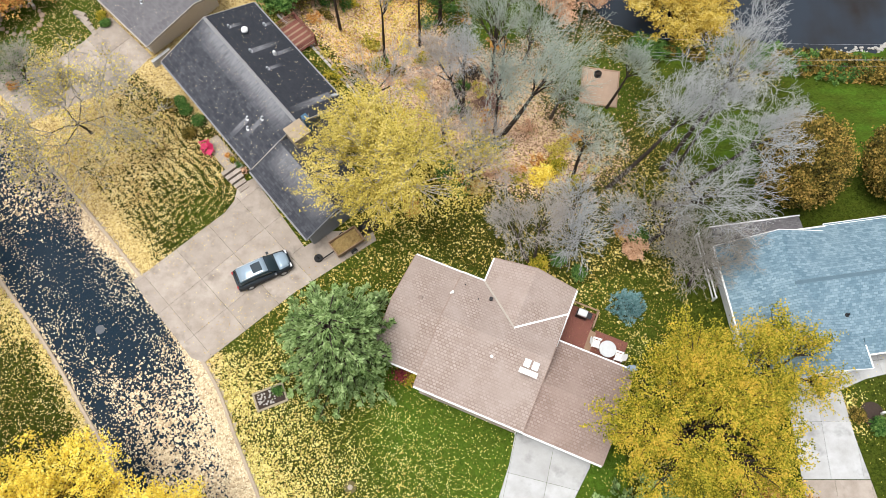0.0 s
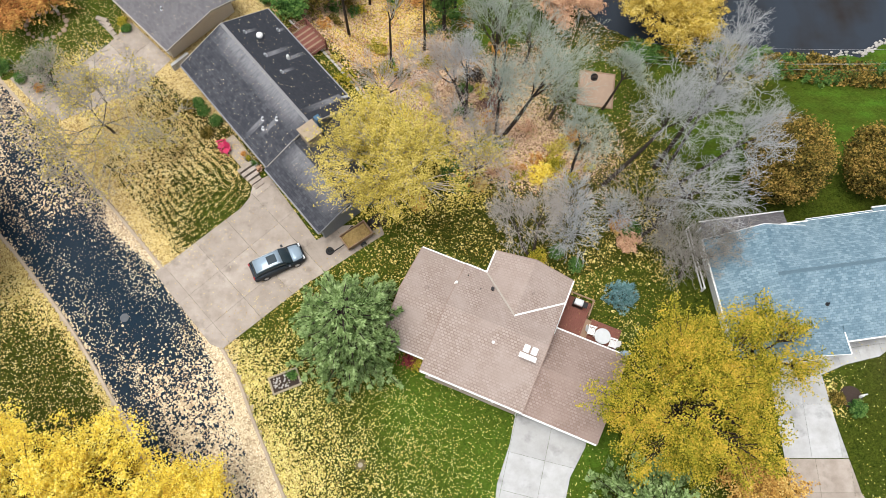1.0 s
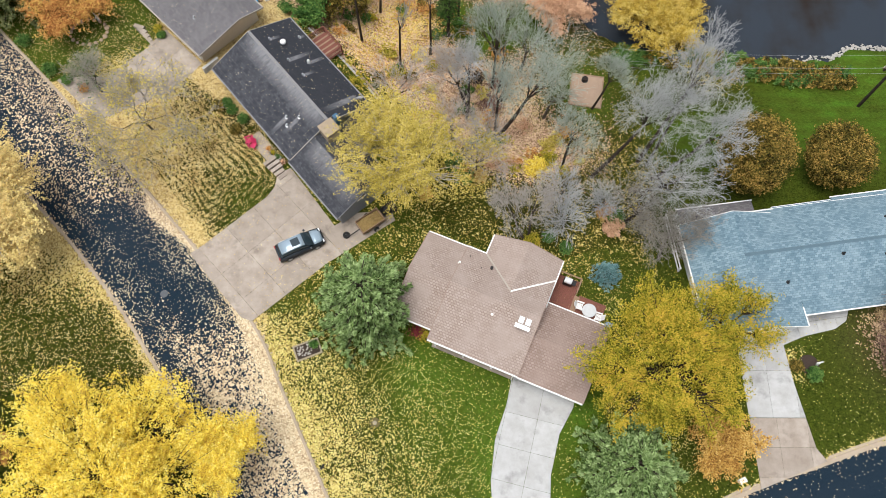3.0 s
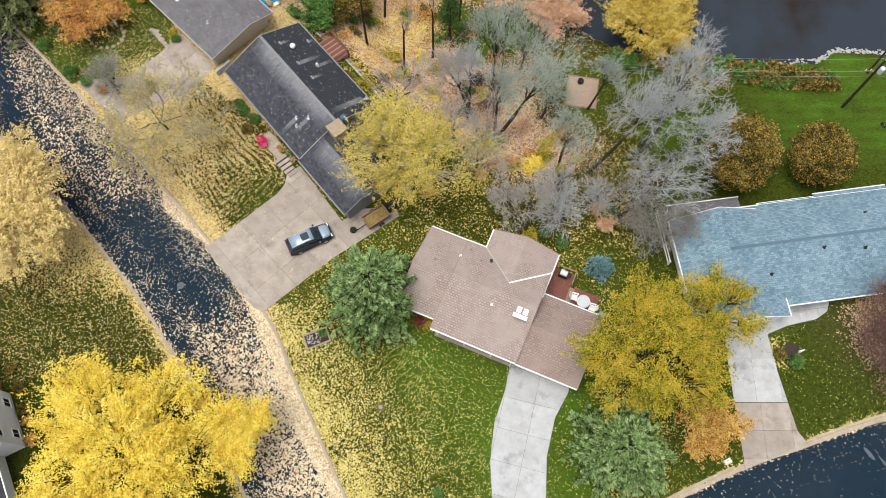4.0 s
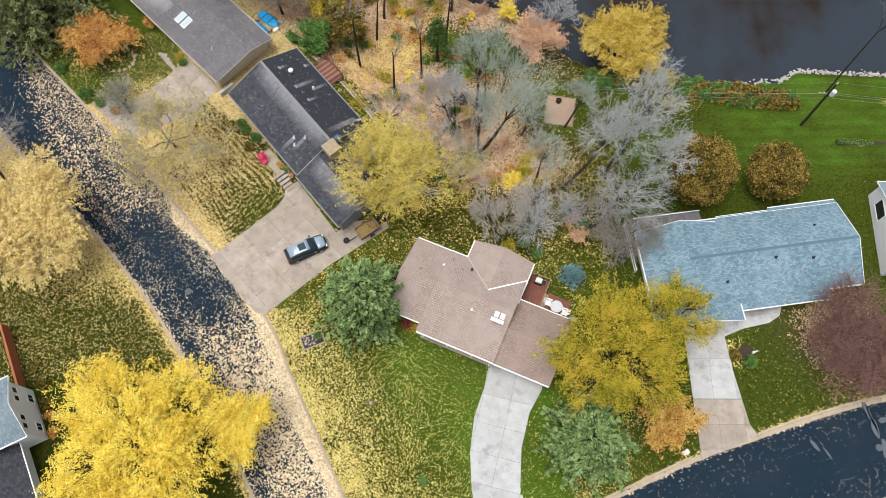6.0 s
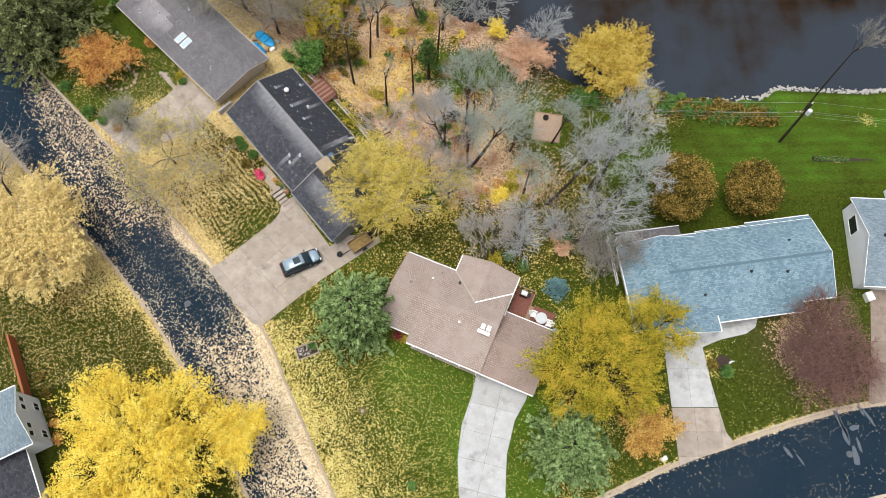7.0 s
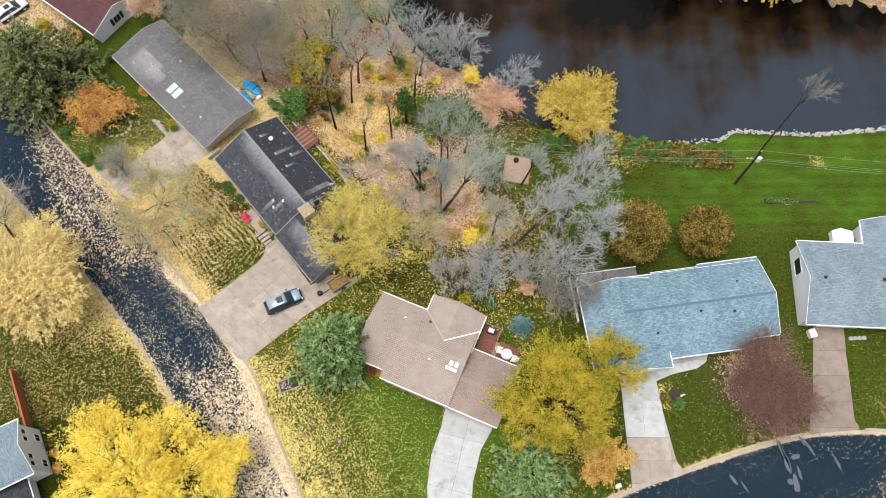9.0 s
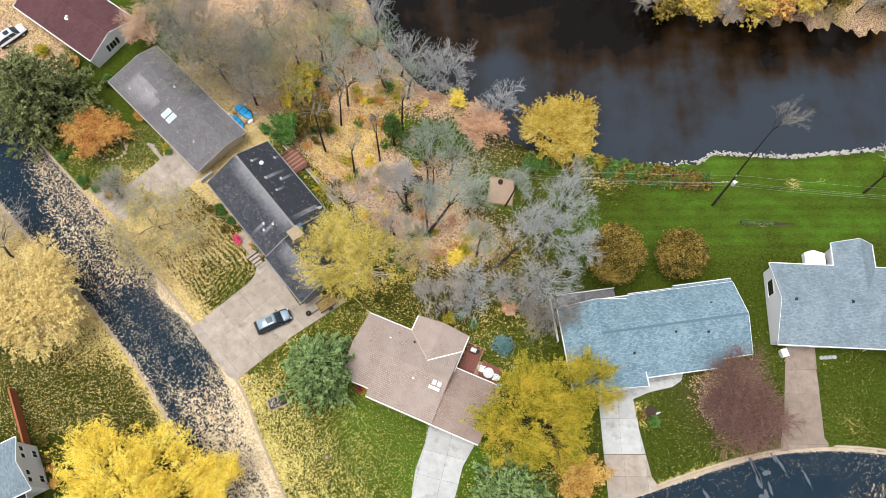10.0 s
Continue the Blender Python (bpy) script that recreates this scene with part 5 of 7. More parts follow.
leafy_tree("maple_tree", -44.0, 21.5, 10.0, 8.0, LEAF_PALE, 64000, 0.179, 15, "pale straw-yellow maple losing its leaves", TWIG_P, 24, 0.22, 0.7, dens=640, thin=0.22)
leafy_tree("willow_tree", 24.8, 52.2, 9.5, 5.7, LEAF_GOLD, 60800, 0.166, 16, "rounded amber tree on the riverbank", BARK_D, 14, 0.12, 0.5, dens=320, thin=0.05)
leafy_tree("shrub_tree", 23.7, 1.6, 4.6, 3.2, LEAF_GOLDOR, 16000, 0.166, 17, "orange-gold crab apple beside the driveway", BARK_D, 8, 0.2, 0.3, dens=170)
leafy_tree("shrub_tree", -41.4, 47.2, 4.5, 4.3, LEAF_OR, 20800, 0.168, 18, "coppery orange ornamental tree in a garden bed", BARK_D, 9, 0.15, 0.35, dens=220)
leafy_tree("shrub_tree", 12.6, 52.0, 4.6, 4.0, LEAF_PEACH, 16000, 0.179, 19, "peach-coloured spreading shrub on the riverbank", TWIG_P, 9, 0.12, 0.3, dens=280)
leafy_tree("maple_tree", -14.2, 57.5, 8.0, 3.6, LEAF_YG, 7200, 0.243, 20, "sparse yellow tree in the woods", BARK, 7, 0.3, 0.5, dens=130)
leafy_tree("shrub", 9.3, 57.8, 3.0, 1.4, LEAF_Y, 2800, 0.192, 21, "small lemon-yellow shrub by the water", BARK, 4, 0.2, 0.3, dens=40, category="shrub")
leafy_tree("juniper", -16.2, 49.0, 3.2, 2.6, LEAF_GR, 9600, 0.23, 22, "dark green spreading juniper behind the deck", BARK_D, 7, 0.15, 0.35, dens=120, category="shrub")
leafy_tree("maple_tree", 61.5, -6.0, 8.0, 4.8, LEAF_OR, 9600, 0.282, 23, "orange-brown maple across the street", BARK, 9, 0.3, 0.5, dens=180)
leafy_tree("beech_tree", -13.0, 52.6, 6.0, 3.4, LEAF_RUST, 7200, 0.205, 24, "thin rust-brown tree in the woods", TWIG_R, 7, 0.25, 0.5, dens=170, thin=0.1)
ball_tree("pear_tree", 29.3, 28.8, 8.6, 3.6, LEAF_RUST, 28000, 0.19, 31, "dense rounded tree with rust-brown leaves", sx=0.97, sy=1.1)
ball_tree("pear_tree", 38.2, 29.4, 6.2, 3.3, LEAF_RUST, 22000, 0.185, 32, "smaller dense rounded tree with rust-brown leaves")
bare_tree("crab_apple_tree", 44.1, 10.9, 6.2, 5.6, TWIG_R, BARK_D, 41, "wide leafless tree with red-brown twigs", spread=0.72, levels=5, kids=(14, 5, 4, 4, 3), r0=0.2, fine=0.019, trunk=0.10, up=0.04)
bare_tree("maple_tree", -31.2, 33.8, 9.0, 6.4, TWIG_D, BARK, 42, "nearly leafless maple on the leaf-covered lawn", spread=0.7, few=(5200, LEAF_D, 0.16), levels=6, kids=(5, 3, 3, 3, 3, 2), r0=0.13)

leafy_tree("maple_tree", 24.2, 11.6, 8.5, 4.4, LEAF_YG, 16000, 0.141, 25, "thin yellow-green maple reaching over the slate roof", BARK_D, 9, 0.3, 0.45, dens=190, thin=0.2)

# leafless woodland trees
WOODS = (
    (2.6, 29.4, 7, 2.8, TWIG_P, (0, 0), (900, LEAF_D, 0.17)),
    
    
    (17.4, 23.6, 8, 3.4, TWIG_D, (0.1, 0), None), (20.2, 19.6, 6, 3.4, TWIG_D, (0, 0), None), (22.6, 21.6, 5, 2.4, TWIG_D, (0, 0), None),
    (-6.2, 36.5, 9, 3.4, TWIG_P, (0, 0), None), (4.8, 43.0, 12, 3.2, TWIG_G, (0.05, 0.15), None),
    (10.6, 39.0, 7, 2.8, TWIG_G, (0.1, 0.1), None), (2.4, 33.6, 8, 2.4, TWIG_P, (0, 0.1), None),
    (7.6, 61.4, 9, 4.4, TWIG_S, (0.1, 0.1), None), (14.6, 54.0, 7, 3.6, TWIG_S, (0.3, 0.25), None), (0.4, 63.0, 8, 3.6, TWIG_S, (0.2, 0.1), None),
    (-25.0, 58.0, 12, 6.4, TWIG_D, (0, 0), (4200, LEAF_RUST, 0.14)), (-18.8, 60.0, 12, 5.6, TWIG_D, (0, 0), (2600, LEAF_GR, 0.13)), (-31.0, 61.0, 11, 5.4, TWIG_D, (0, 0), None), (-20.5, 54.6, 9, 4.4, TWIG_D, (0, 0), None),
    (-7.6, 57.0, 12, 3.6, TWIG_G, (0, 0.1), None), (-3.2, 65.0, 10, 4.0, TWIG_G, (0, 0), (900, LEAF_GR, 0.16)), (-12.0, 65.0, 11, 5.0, TWIG_D, (0, 0), (1500, LEAF_D, 0.18)), (-36.0, 63.4, 6, 3.4, TWIG_P, (0, 0), (5200, LEAF_PEACH, 0.14)),
    (-37.2, 38.3, 4, 3.0, TWIG_D, (0, 0), (600, LEAF_GR, 0.14)), (-50.5, 29.5, 6, 4.0, TWIG_D, (0, 0), None), (-29.0, 66.0, 11, 5.5, TWIG_D, (0, 0), None), (-20.0, 69.0, 11, 5.5, TWIG_D, (0, 0), None),
    (-15.5, 64.0, 11, 4.6, TWIG_D, (0, 0), (1200, LEAF_D, 0.15)), (-9.6, 61.5, 11, 4.2, TWIG_G, (0, 0), None), (-6.0, 68.0, 10, 4.2, TWIG_G, (0, 0), (1200, LEAF_GR, 0.15)), (-23.5, 64.5, 12, 5.4, TWIG_D, (0, 0), (1500, LEAF_RUST, 0.14)),
    (-27.6, 60.6, 12, 5.0, TWIG_D, (0, 0), (1200, LEAF_GR, 0.13)), (-34.0, 66.5, 11, 5.0, TWIG_D, (0, 0), (2500, LEAF_GOLD, 0.15)), (-16.0, 58.0, 11, 4.0, TWIG_D, (0, 0), (1800, LEAF_YG, 0.15)), (-22.0, 58.6, 11, 4.6, TWIG_D, (0, 0), None), (-12.5, 71.0, 11, 5.0, TWIG_D, (0, 0), None),
    (1.5, 58.5, 9, 3.4, TWIG_G, (0.1, 0.1), None), (-2.0, 60.0, 9, 3.2, TWIG_S, (0, 0.1), None), (4.6, 60.6, 8, 3.2, TWIG_S, (0.2, 0.1), None), (5.2, 47.6, 9, 3.0, TWIG_G, (0.1, 0.1), None), (8.2, 45.4, 9, 2.8, TWIG_G, (0.1, 0.15), None),
    (0.2, 34.6, 8, 3.2, TWIG_P, (0, 0), None), (-9.9, 72.5, 11, 4.8, TWIG_D, (0, 0), None), (-13.6, 75.5, 11, 5.2, TWIG_D, (0, 0), None), (-3.4, 69.4, 9, 4.0, TWIG_S, (0, 0), None), (-18.0, 78.0, 12, 5.5, TWIG_D, (0, 0), None),
)
for i, (x, y, h, r, tw, lean, few) in enumerate(WOODS):
    fine = 6 if tw is TWIG_D else 5
    bare_tree("bare_tree", x, y, h, r, tw, BARK_D if i % 3 else BARK, 100 + i, "leafless woodland tree with a haze of grey twigs", lean, 0.52, fine, (5, 4, 3, 3, 3 if tw is TWIG_S else 2, 2), few=few, trunk=0.42, fine=0.010, r0=0.2, dark=2 if tw in (TWIG_G, TWIG_D) else 1)
# tall trees of the yard's edge: foot, middle and radius of the crown
TALL = (
    (14.4, 29.0, 17.9, 30.0, 11.6, 3.3, TWIG_S, 2), (18.1, 27.2, 19.7, 23.7, 11.2, 3.9, TWIG_S, 2), (19.5, 31.0, 22.9, 33.8, 12.2, 3.5, TWIG_S, 2), (20.5, 28.5, 23.3, 27.0, 12.6, 3.0, TWIG_S, 2), (20.3, 30.4, 20.6, 29.8, 12.0, 2.6, TWIG_S, 2),
    (11.7, 30.7, 12.1, 31.2, 5.2, 2.5, TWIG_G, 2), (16.2, 40.2, 17.9, 41.3, 0.6, 2.3, TWIG_G, 2), (4.5, 35.0, 9.6, 38.8, 7.2, 4.0, TWIG_G, 3), (4.9, 35.4, 5.6, 37.0, 5.0, 2.8, TWIG_G, 2),
    (7.1, 21.7, 5.4, 24.1, 5.2, 2.3, TWIG_P, 2), (7.6, 21.9, 8.8, 24.2, 5.4, 2.4, TWIG_P, 2), (2.5, 39.2, -0.6, 40.2, 3.2, 3.0, TWIG_P, 3), (1.8, 38.6, 1.4, 40.8, 3.6, 2.8, TWIG_S, 2),
)
for i, (x, y, cx, cy, cz, r, tw, dk) in enumerate(TALL):
    tall = (cz - at(x, y)) * 1.2
    bare_tree("bare_tree", x, y, tall, r, tw, BARK_D, 210 + i, "tall leafless tree with a dark trunk and silvery twigs", (0, 0), 0.60, 6, (5, 3, 3, 3, 3, 2), trunk=0.5, fine=0.009, r0=0.066 * r, dark=1, crown=(cx, cy), up=0.05)
for i, (x, y, s) in enumerate(((11.0, 26.0, 2.6), (11.1, 22.4, 2.5), (15.2, 25.6, 2.0))):
    bare_tree("bare_shrub", x, y, s * 1.7, s, TWIG_S, BARK_D, 140 + i, "leafless rounded shrub with silver-grey radiating twigs", (0, 0), 0.55, 4, (10, 4, 4, 3), 0.07, 0.009, 0.12, None, "bare shrubs", 0.1)
for i, (x, y, h) in enumerate(((-10.3, 48.0, 13), (-5.8, 44.0, 12), (-2.4, 47.5, 13), (0.9, 52.5, 12), (-8.5, 53.5, 12), (5.5, 42.4, 10))):
    bare_tree("bare_tree", x, y, h, 1.8, TWIG_D, BARK_D, 160 + i, "tall thin dark woodland trunk with few twigs", (0.08, 0.1), 0.4, 4, (3, 2, 2, 2), 0.16, trunk=0.8)
bare_tree("dead_tree", 51.2, 45.9, 18.0, 2.3, TWIG_D, BARK_D, 170, "tall dead tree with a twiggy top beside the water", (0.10, 0.05), 0.4, 5, (4, 3, 3, 3, 3), 0.13, trunk=1.2, fine=0.007)
bare_tree("dead_tree", 68.8, 42.3, 12.0, 3.0, TWIG_S, BARK_D, 171, "tall leafless tree on the meadow", (0.1, 0.05), 0.5, 4, (4, 3, 3, 2), 0.2, trunk=1.4)
# far bank
for i, (x, y, h, r, mat) in enumerate(((39, 77.6, 7, 3.4, None), (43.5, 75.8, 8, 3.6, LEAF_RUST), (48, 74.9, 7, 3.4, LEAF_GOLD), (52.5, 74.6, 6, 3.0, None), (56.5, 74.6, 8, 3.6, LEAF_GOLD), (60.5, 74.8, 8, 3.6, LEAF_OR), (64.5, 75.4, 8, 3.6, LEAF_GOLD), (69.5, 76.2, 7, 3.4, LEAF_RUST), (74.5, 75.4, 7, 3.2, None), (79, 76.5, 8, 4, LEAF_PEACH), (60, 80, 10, 4.5, LEAF_RUST), (50, 80, 10, 4.5, LEAF_GOLD), (70, 82, 10, 4.5, LEAF_OR), (36, 84, 11, 5, None), (86, 80, 11, 5, LEAF_GOLD))):
    if mat:
        leafy_tree("bank_tree", x, y, h, r, mat, 6000, 0.27, 180 + i, "autumn tree on the far riverbank", BARK, 8, 0.15, 0.45, dens=150)
    else:
        bare_tree("bank_tree", x, y, h, r, TWIG_P, BARK, 180 + i, "leafless tree on the far riverbank")

# undergrowth
r2 = np.random.default_rng(7)
for i in range(170):
    x, y = r2.uniform(-15, 14), r2.uniform(27, 64)
    b = y - np.interp(x, BROW_X, BROW_Y)
    if b < 2 or y > np.interp(x, SHORE_X, SHORE_Y) - 2 or np.hypot(x - 15.5, y - 43) < 5 or (x > 6 and y > 38):
        continue
    mat, col = ((LEAF_GR, "green"), (LEAF_YG, "yellow-green"), (LEAF_Y, "yellow"), (LEAF_OR, "orange"), (LEAF_PEACH, "peach"), (LEAF_D, "straw-yellow"), (LEAF_RUST, "brown"))[r2.integers(0, 7)]
    s = r2.uniform(0.5, 1.3)
    ball_tree("shrub", x, y, s * 1.1, s, mat, int(500 * s), 0.15, 300 + i, "low " + col + " woodland shrub in leaf litter", 0.05, group="woodland shrubs", category="shrub", power=0.6, trunk=False)
for i, (x, y, s, mat, col) in enumerate(((15.3, 24.4, 1.0, LEAF_OR, "orange-red"), (15.9, 22.7, 1.1, LEAF_PEACH, "pale variegated"), (16.2, 23.8, 0.9, LEAF_GR, "green"), (8.9, 30.6, 1.3, LEAF_Y, "yellow"), (10.2, 32.0, 1.1, LEAF_YG, "yellow-green"),
        (11.2, 20.6, 0.7, LEAF_GR, "green"), (7.9, 21.4, 0.8, LEAF_YG, "lime green"), (9.6, 21.8, 0.7, LEAF_GR, "green"), (-1.4, 21.2, 0.6, LEAF_GR, "green"), (-2.6, 26.4, 0.8, LEAF_OR, "orange"), (2.9, 28.8, 0.9, LEAF_PALE, "straw"), (0.4, 30.2, 1.2, LEAF_GR, "green"),
        (20.4, 47.4, 1.6, LEAF_GR, "dark green"), (22.0, 47.0, 1.3, LEAF_GR, "dark green"), (28.6, 47.8, 1.5, LEAF_GR, "dark green"), (30.4, 47.6, 1.2, LEAF_YG, "yellow-green"), (26.2, 46.8, 1.0, LEAF_RUST, "brown"))):
    ball_tree("shrub", x, y, s * 1.2, s, mat, int(1500 * s), 0.14, 400 + i, col + " leafy garden shrub", 0.05, group="garden shrubs", category="shrub", power=0.5, trunk=False)
for i in range(64):
    x = 31.0 + (i % 32) * 0.49 + r2.uniform(-0.3, 0.3)
    mat, col = ((LEAF_RUST, "brown"), (LEAF_GR, "bright green"), (LEAF_RUST, "dry brown"), (LEAF_RUST, "russet"), (LEAF_GR, "green"), (LEAF_RUST, "olive-brown"), (LEAF_RUST, "dark brown"), (LEAF_RUST, "tawny"), (LEAF_GR, "dark green"))[r2.integers(0, 9)]
    ball_tree("bank_shrub", x, 46.7 - 0.16 * (x - 31) + (0.75 if i < 32 else -0.6) + r2.uniform(-0.5, 0.5), r2.uniform(0.8, 1.7), r2.uniform(0.6, 1.2), mat, 420, 0.24, 430 + i, col + " rough shrub along the riverbank", 0.03, group="riverbank hedge", category="shrub", power=0.6, trunk=False)
for i in range(16):
    x = 19.5 + i * 0.75
    mat, col = ((LEAF_GR, "dark green"), (LEAF_RUST, "brown"), (LEAF_GR, "green"), (LEAF_YG, "olive"))[i % 4]
    ball_tree("bank_shrub", x, 47.6 + r2.uniform(-0.9, 0.9), r2.uniform(0.7, 1.3), r2.uniform(0.7, 1.2), mat, 420, 0.24, 600 + i, col + " undergrowth below the amber tree", 0.03, group="riverbank hedge", category="shrub", power=0.6, trunk=False)

# ---------------------------------------------------------------- vehicles and loose things
CARPAINT = plain("dark_metallic_car_paint", (0.022, 0.028, 0.036), 0.18, 0.0, 0.1, spec=0.6)
CARGLASS = plain("tinted_car_glass", (0.02, 0.035, 0.045), 0.05, vary=0.1, spec=0.6)
CARWHITE = plain("white_car_paint", (0.75, 0.76, 0.78), 0.2, vary=0.05, spec=0.5)
RUBBER = plain("tyre_rubber", (0.018, 0.018, 0.018), 0.85)
REDPAINT = plain("magenta_red_plastic", (0.50, 0.03, 0.10), 0.5, vary=0.15)
BLUETARP = plain("bright_blue_plastic", (0.02, 0.30, 0.62), 0.35, vary=0.2)


def loft(bm, rows):
    """Skin over cross-sections, each a list of points, closed at both ends."""
    rings = [[bm.verts.new(p) for p in r] for r in rows]
    n = len(rings[0])
    for a, b in zip(rings, rings[1:]):
        for k in range(n):
            bm.faces.new((a[k], a[(k + 1) % n], b[(k + 1) % n], b[k]))
    bm.faces.new(rings[0][::-1])
    bm.faces.new(rings[-1])
    bmesh.ops.recalc_face_normals(bm, faces=bm.faces[:])
    for f in bm.faces:
        f.smooth = True
    return bm


def wheel(par, x, y, r=0.36):
    s = 1 if y > 0 else -1
    tyre = part("wheel", lathe(bmesh.new(), [(r * 0.55, -0.11), (r * 0.93, -0.11), (r, -0.07), (r, 0.07), (r * 0.93, 0.11), (r * 0.55, 0.11)], 20, pose(x, y, r, 90)), RUBBER, par, "black tyre on a pale rim")
    bm = lathe(bmesh.new(), [(r * 0.62, -0.02), (r * 0.62, 0.02), (r * 0.2, 0.05), (0.02, 0.05)], 16, pose(x, y + s * 0.10, r, -90 * s))
    part("rim", bm, METAL, tyre)


# sky mirrored on the dark car's roof and bonnet, painted pale
CARSKY = plain("sky_reflection_on_car", (0.28, 0.36, 0.43), 0.22, 0.2, vary=0.06)


def suv(m, paint, label, L=4.75, W=1.86):
    """A five-door sport utility car, nose along +x, standing on z = 0."""
    c = thing("car", label, "car", m)
    hw = W / 2
    rows = []
    for x, w, z0, z1 in ((-L / 2, 0.80, 0.42, 0.80), (-L / 2 + 0.12, 0.92, 0.30, 1.02), (-1.7, 0.98, 0.26, 1.06), (-0.4, 1.0, 0.24, 1.04), (0.75, 1.0, 0.24, 1.02), (1.5, 0.97, 0.26, 0.96), (2.1, 0.90, 0.30, 0.86), (L / 2, 0.70, 0.42, 0.66)):
        w *= hw
        rows.append([(x, -w, z0 + 0.12), (x, -w * 1.0, (z0 + z1) / 2), (x, -w * 0.93, z1 - 0.03), (x, -w * 0.6, z1 + 0.01), (x, 0, z1 + 0.03), (x, w * 0.6, z1 + 0.01), (x, w * 0.93, z1 - 0.03), (x, w, (z0 + z1) / 2), (x, w, z0 + 0.12), (x, w * 0.8, z0), (x, -w * 0.8, z0)])
    part("body", loft(bmesh.new(), rows), paint, c)
    sill = [[(x, -w * hw, 0.28), (x, -w * hw * 1.015, 0.42), (x, -w * hw * 1.01, 0.70), (x, w * hw * 1.01, 0.70), (x, w * hw * 1.015, 0.42), (x, w * hw, 0.28)] for x, w in ((-L / 2 + 0.02, 0.90), (-1.7, 1.0), (1.5, 0.99), (2.1, 0.93), (L / 2 - 0.02, 0.74))]
    part("cladding", loft(bmesh.new(), sill), BLACK, c, "black lower cladding")
    cab = []
    for x, w, z in ((-2.18, 0.84, 1.04), (-1.85, 0.76, 1.50), (-1.2, 0.75, 1.62), (0.0, 0.76, 1.64), (0.45, 0.78, 1.55), (1.25, 0.88, 1.05)):
        w *= hw
        cab.append([(x, -w * 1.12 if z > 1.1 else -w, 1.0), (x, -w, z - 0.08), (x, -w * 0.85, z), (x, w * 0.85, z), (x, w, z - 0.08), (x, w * 1.12 if z > 1.1 else w, 1.0)])
    part("cabin", loft(bmesh.new(), cab), CARGLASS, c, "dark tinted glass")
    top = [[(x, -w * hw, z), (x, -w * hw * 0.9, z + 0.035), (x, w * hw * 0.9, z + 0.035), (x, w * hw, z)] for x, w, z in ((-1.95, 0.68, 1.47), (-1.2, 0.71, 1.61), (0.0, 0.72, 1.63), (0.42, 0.72, 1.56))]
    roof = part("roof", loft(bmesh.new(), top), CARSKY if paint is CARPAINT else paint, c)
    part("sunroof", boxed(-0.75, 0.05, -0.4, 0.4, 1.655, 1.675, bevel=0.01), CARGLASS, roof)
    bonnet = [[(x, -w * hw, z), (x, -w * hw * 0.55, z + 0.035), (x, 0, z + 0.05), (x, w * hw * 0.55, z + 0.035), (x, w * hw, z), (x, w * hw, z - 0.05), (x, -w * hw, z - 0.05)] for x, w, z in ((1.16, 0.80, 1.0), (1.6, 0.80, 0.95), (2.0, 0.74, 0.885), (2.22, 0.60, 0.80))]
    part("bonnet", loft(bmesh.new(), bonnet), CARSKY if paint is CARPAINT else paint, c)
    for s in (-1, 1):
        part("roof_rail", tubed((-1.8, s * 0.60, 1.66), (0.2, s * 0.60, 1.72), 0.025), METAL, c)
        part("mirror", boxed(0.75, 0.95, s * 1.02 - 0.1, s * 1.02 + 0.1, 1.02, 1.16, bevel=0.03), paint, c)
        part("headlight", boxed(2.12, 2.30, s * 0.62 - 0.17, s * 0.62 + 0.17, 0.66, 0.78, bevel=0.03), SKYDOME, c)
        part("tail_light", boxed(-2.40, -2.28, s * 0.68 - 0.12, s * 0.68 + 0.12, 0.80, 0.98, bevel=0.02), plain("red_lens", (0.3, 0.01, 0.01), 0.3), c)
        for z in (-0.15, 0.85):
            part("pillar", tubed((z - 0.1, s * hw * 0.86, 1.05), (z - 0.35, s * hw * 0.72, 1.58), 0.035, 0.03, 6), paint, c)
        for x in (-1.42, 1.42):
            wheel(c, x, s * (hw - 0.08))
    return c


suv(pose(-14.75, 20.75, 0.05, 0, 0, 26), CARPAINT, "dark metallic sport utility car parked on the concrete driveway")
suv(pose(-57.6, 64.6, 0.03, 0, 0, 45), CARWHITE, "white sport utility car parked beside the maroon-roofed house", 4.6)

# trailer with leaves, spare tyre and a covered mower
tr = thing("trailer", "small wooden-sided utility trailer holding fallen leaves", "trailer", pose(-8.0, 23.2, 0.05, 0, 0, 36))
for k in range(7):
    part("floor_board", boxed(-1.25, 1.25, -0.7 + k * 0.2, -0.515 + k * 0.2, 0.5, 0.54), CEDAR, tr)
for a, b, c, d in ((-1.3, 1.3, -0.76, -0.70), (-1.3, 1.3, 0.70, 0.76), (-1.3, -1.24, -0.7, 0.7), (1.24, 1.3, -0.7, 0.7)):
    part("side_board", boxed(a, b, c, d, 0.5, 0.95), CEDAR, tr)
part("tongue", tubed((-1.3, 0, 0.45), (-2.5, 0, 0.4), 0.05), BLACK, tr)
for s in (-1, 1):
    wheel(tr, 0.1, s * 0.92, 0.28)
bm = bmesh.new()
bmesh.ops.create_grid(bm, x_segments=14, y_segments=8, size=1)
for v in bm.verts:
    v.co = (v.co.x * 1.2, v.co.y * 0.66, 0.62 + 0.16 * noise.noise(v.co * 3) + 0.12 * (1 - abs(v.co.x)))
part("leaf_load", bm, plain("heaped_leaves", (0.26, 0.18, 0.07), 0.95, vary=0.6, scale=9), tr, "heap of brown and yellow leaves")
ty = thing("tyre", "spare black tyre with a white hub lying on the driveway", "tyre", pose(-10.35, 21.95, 0.05))
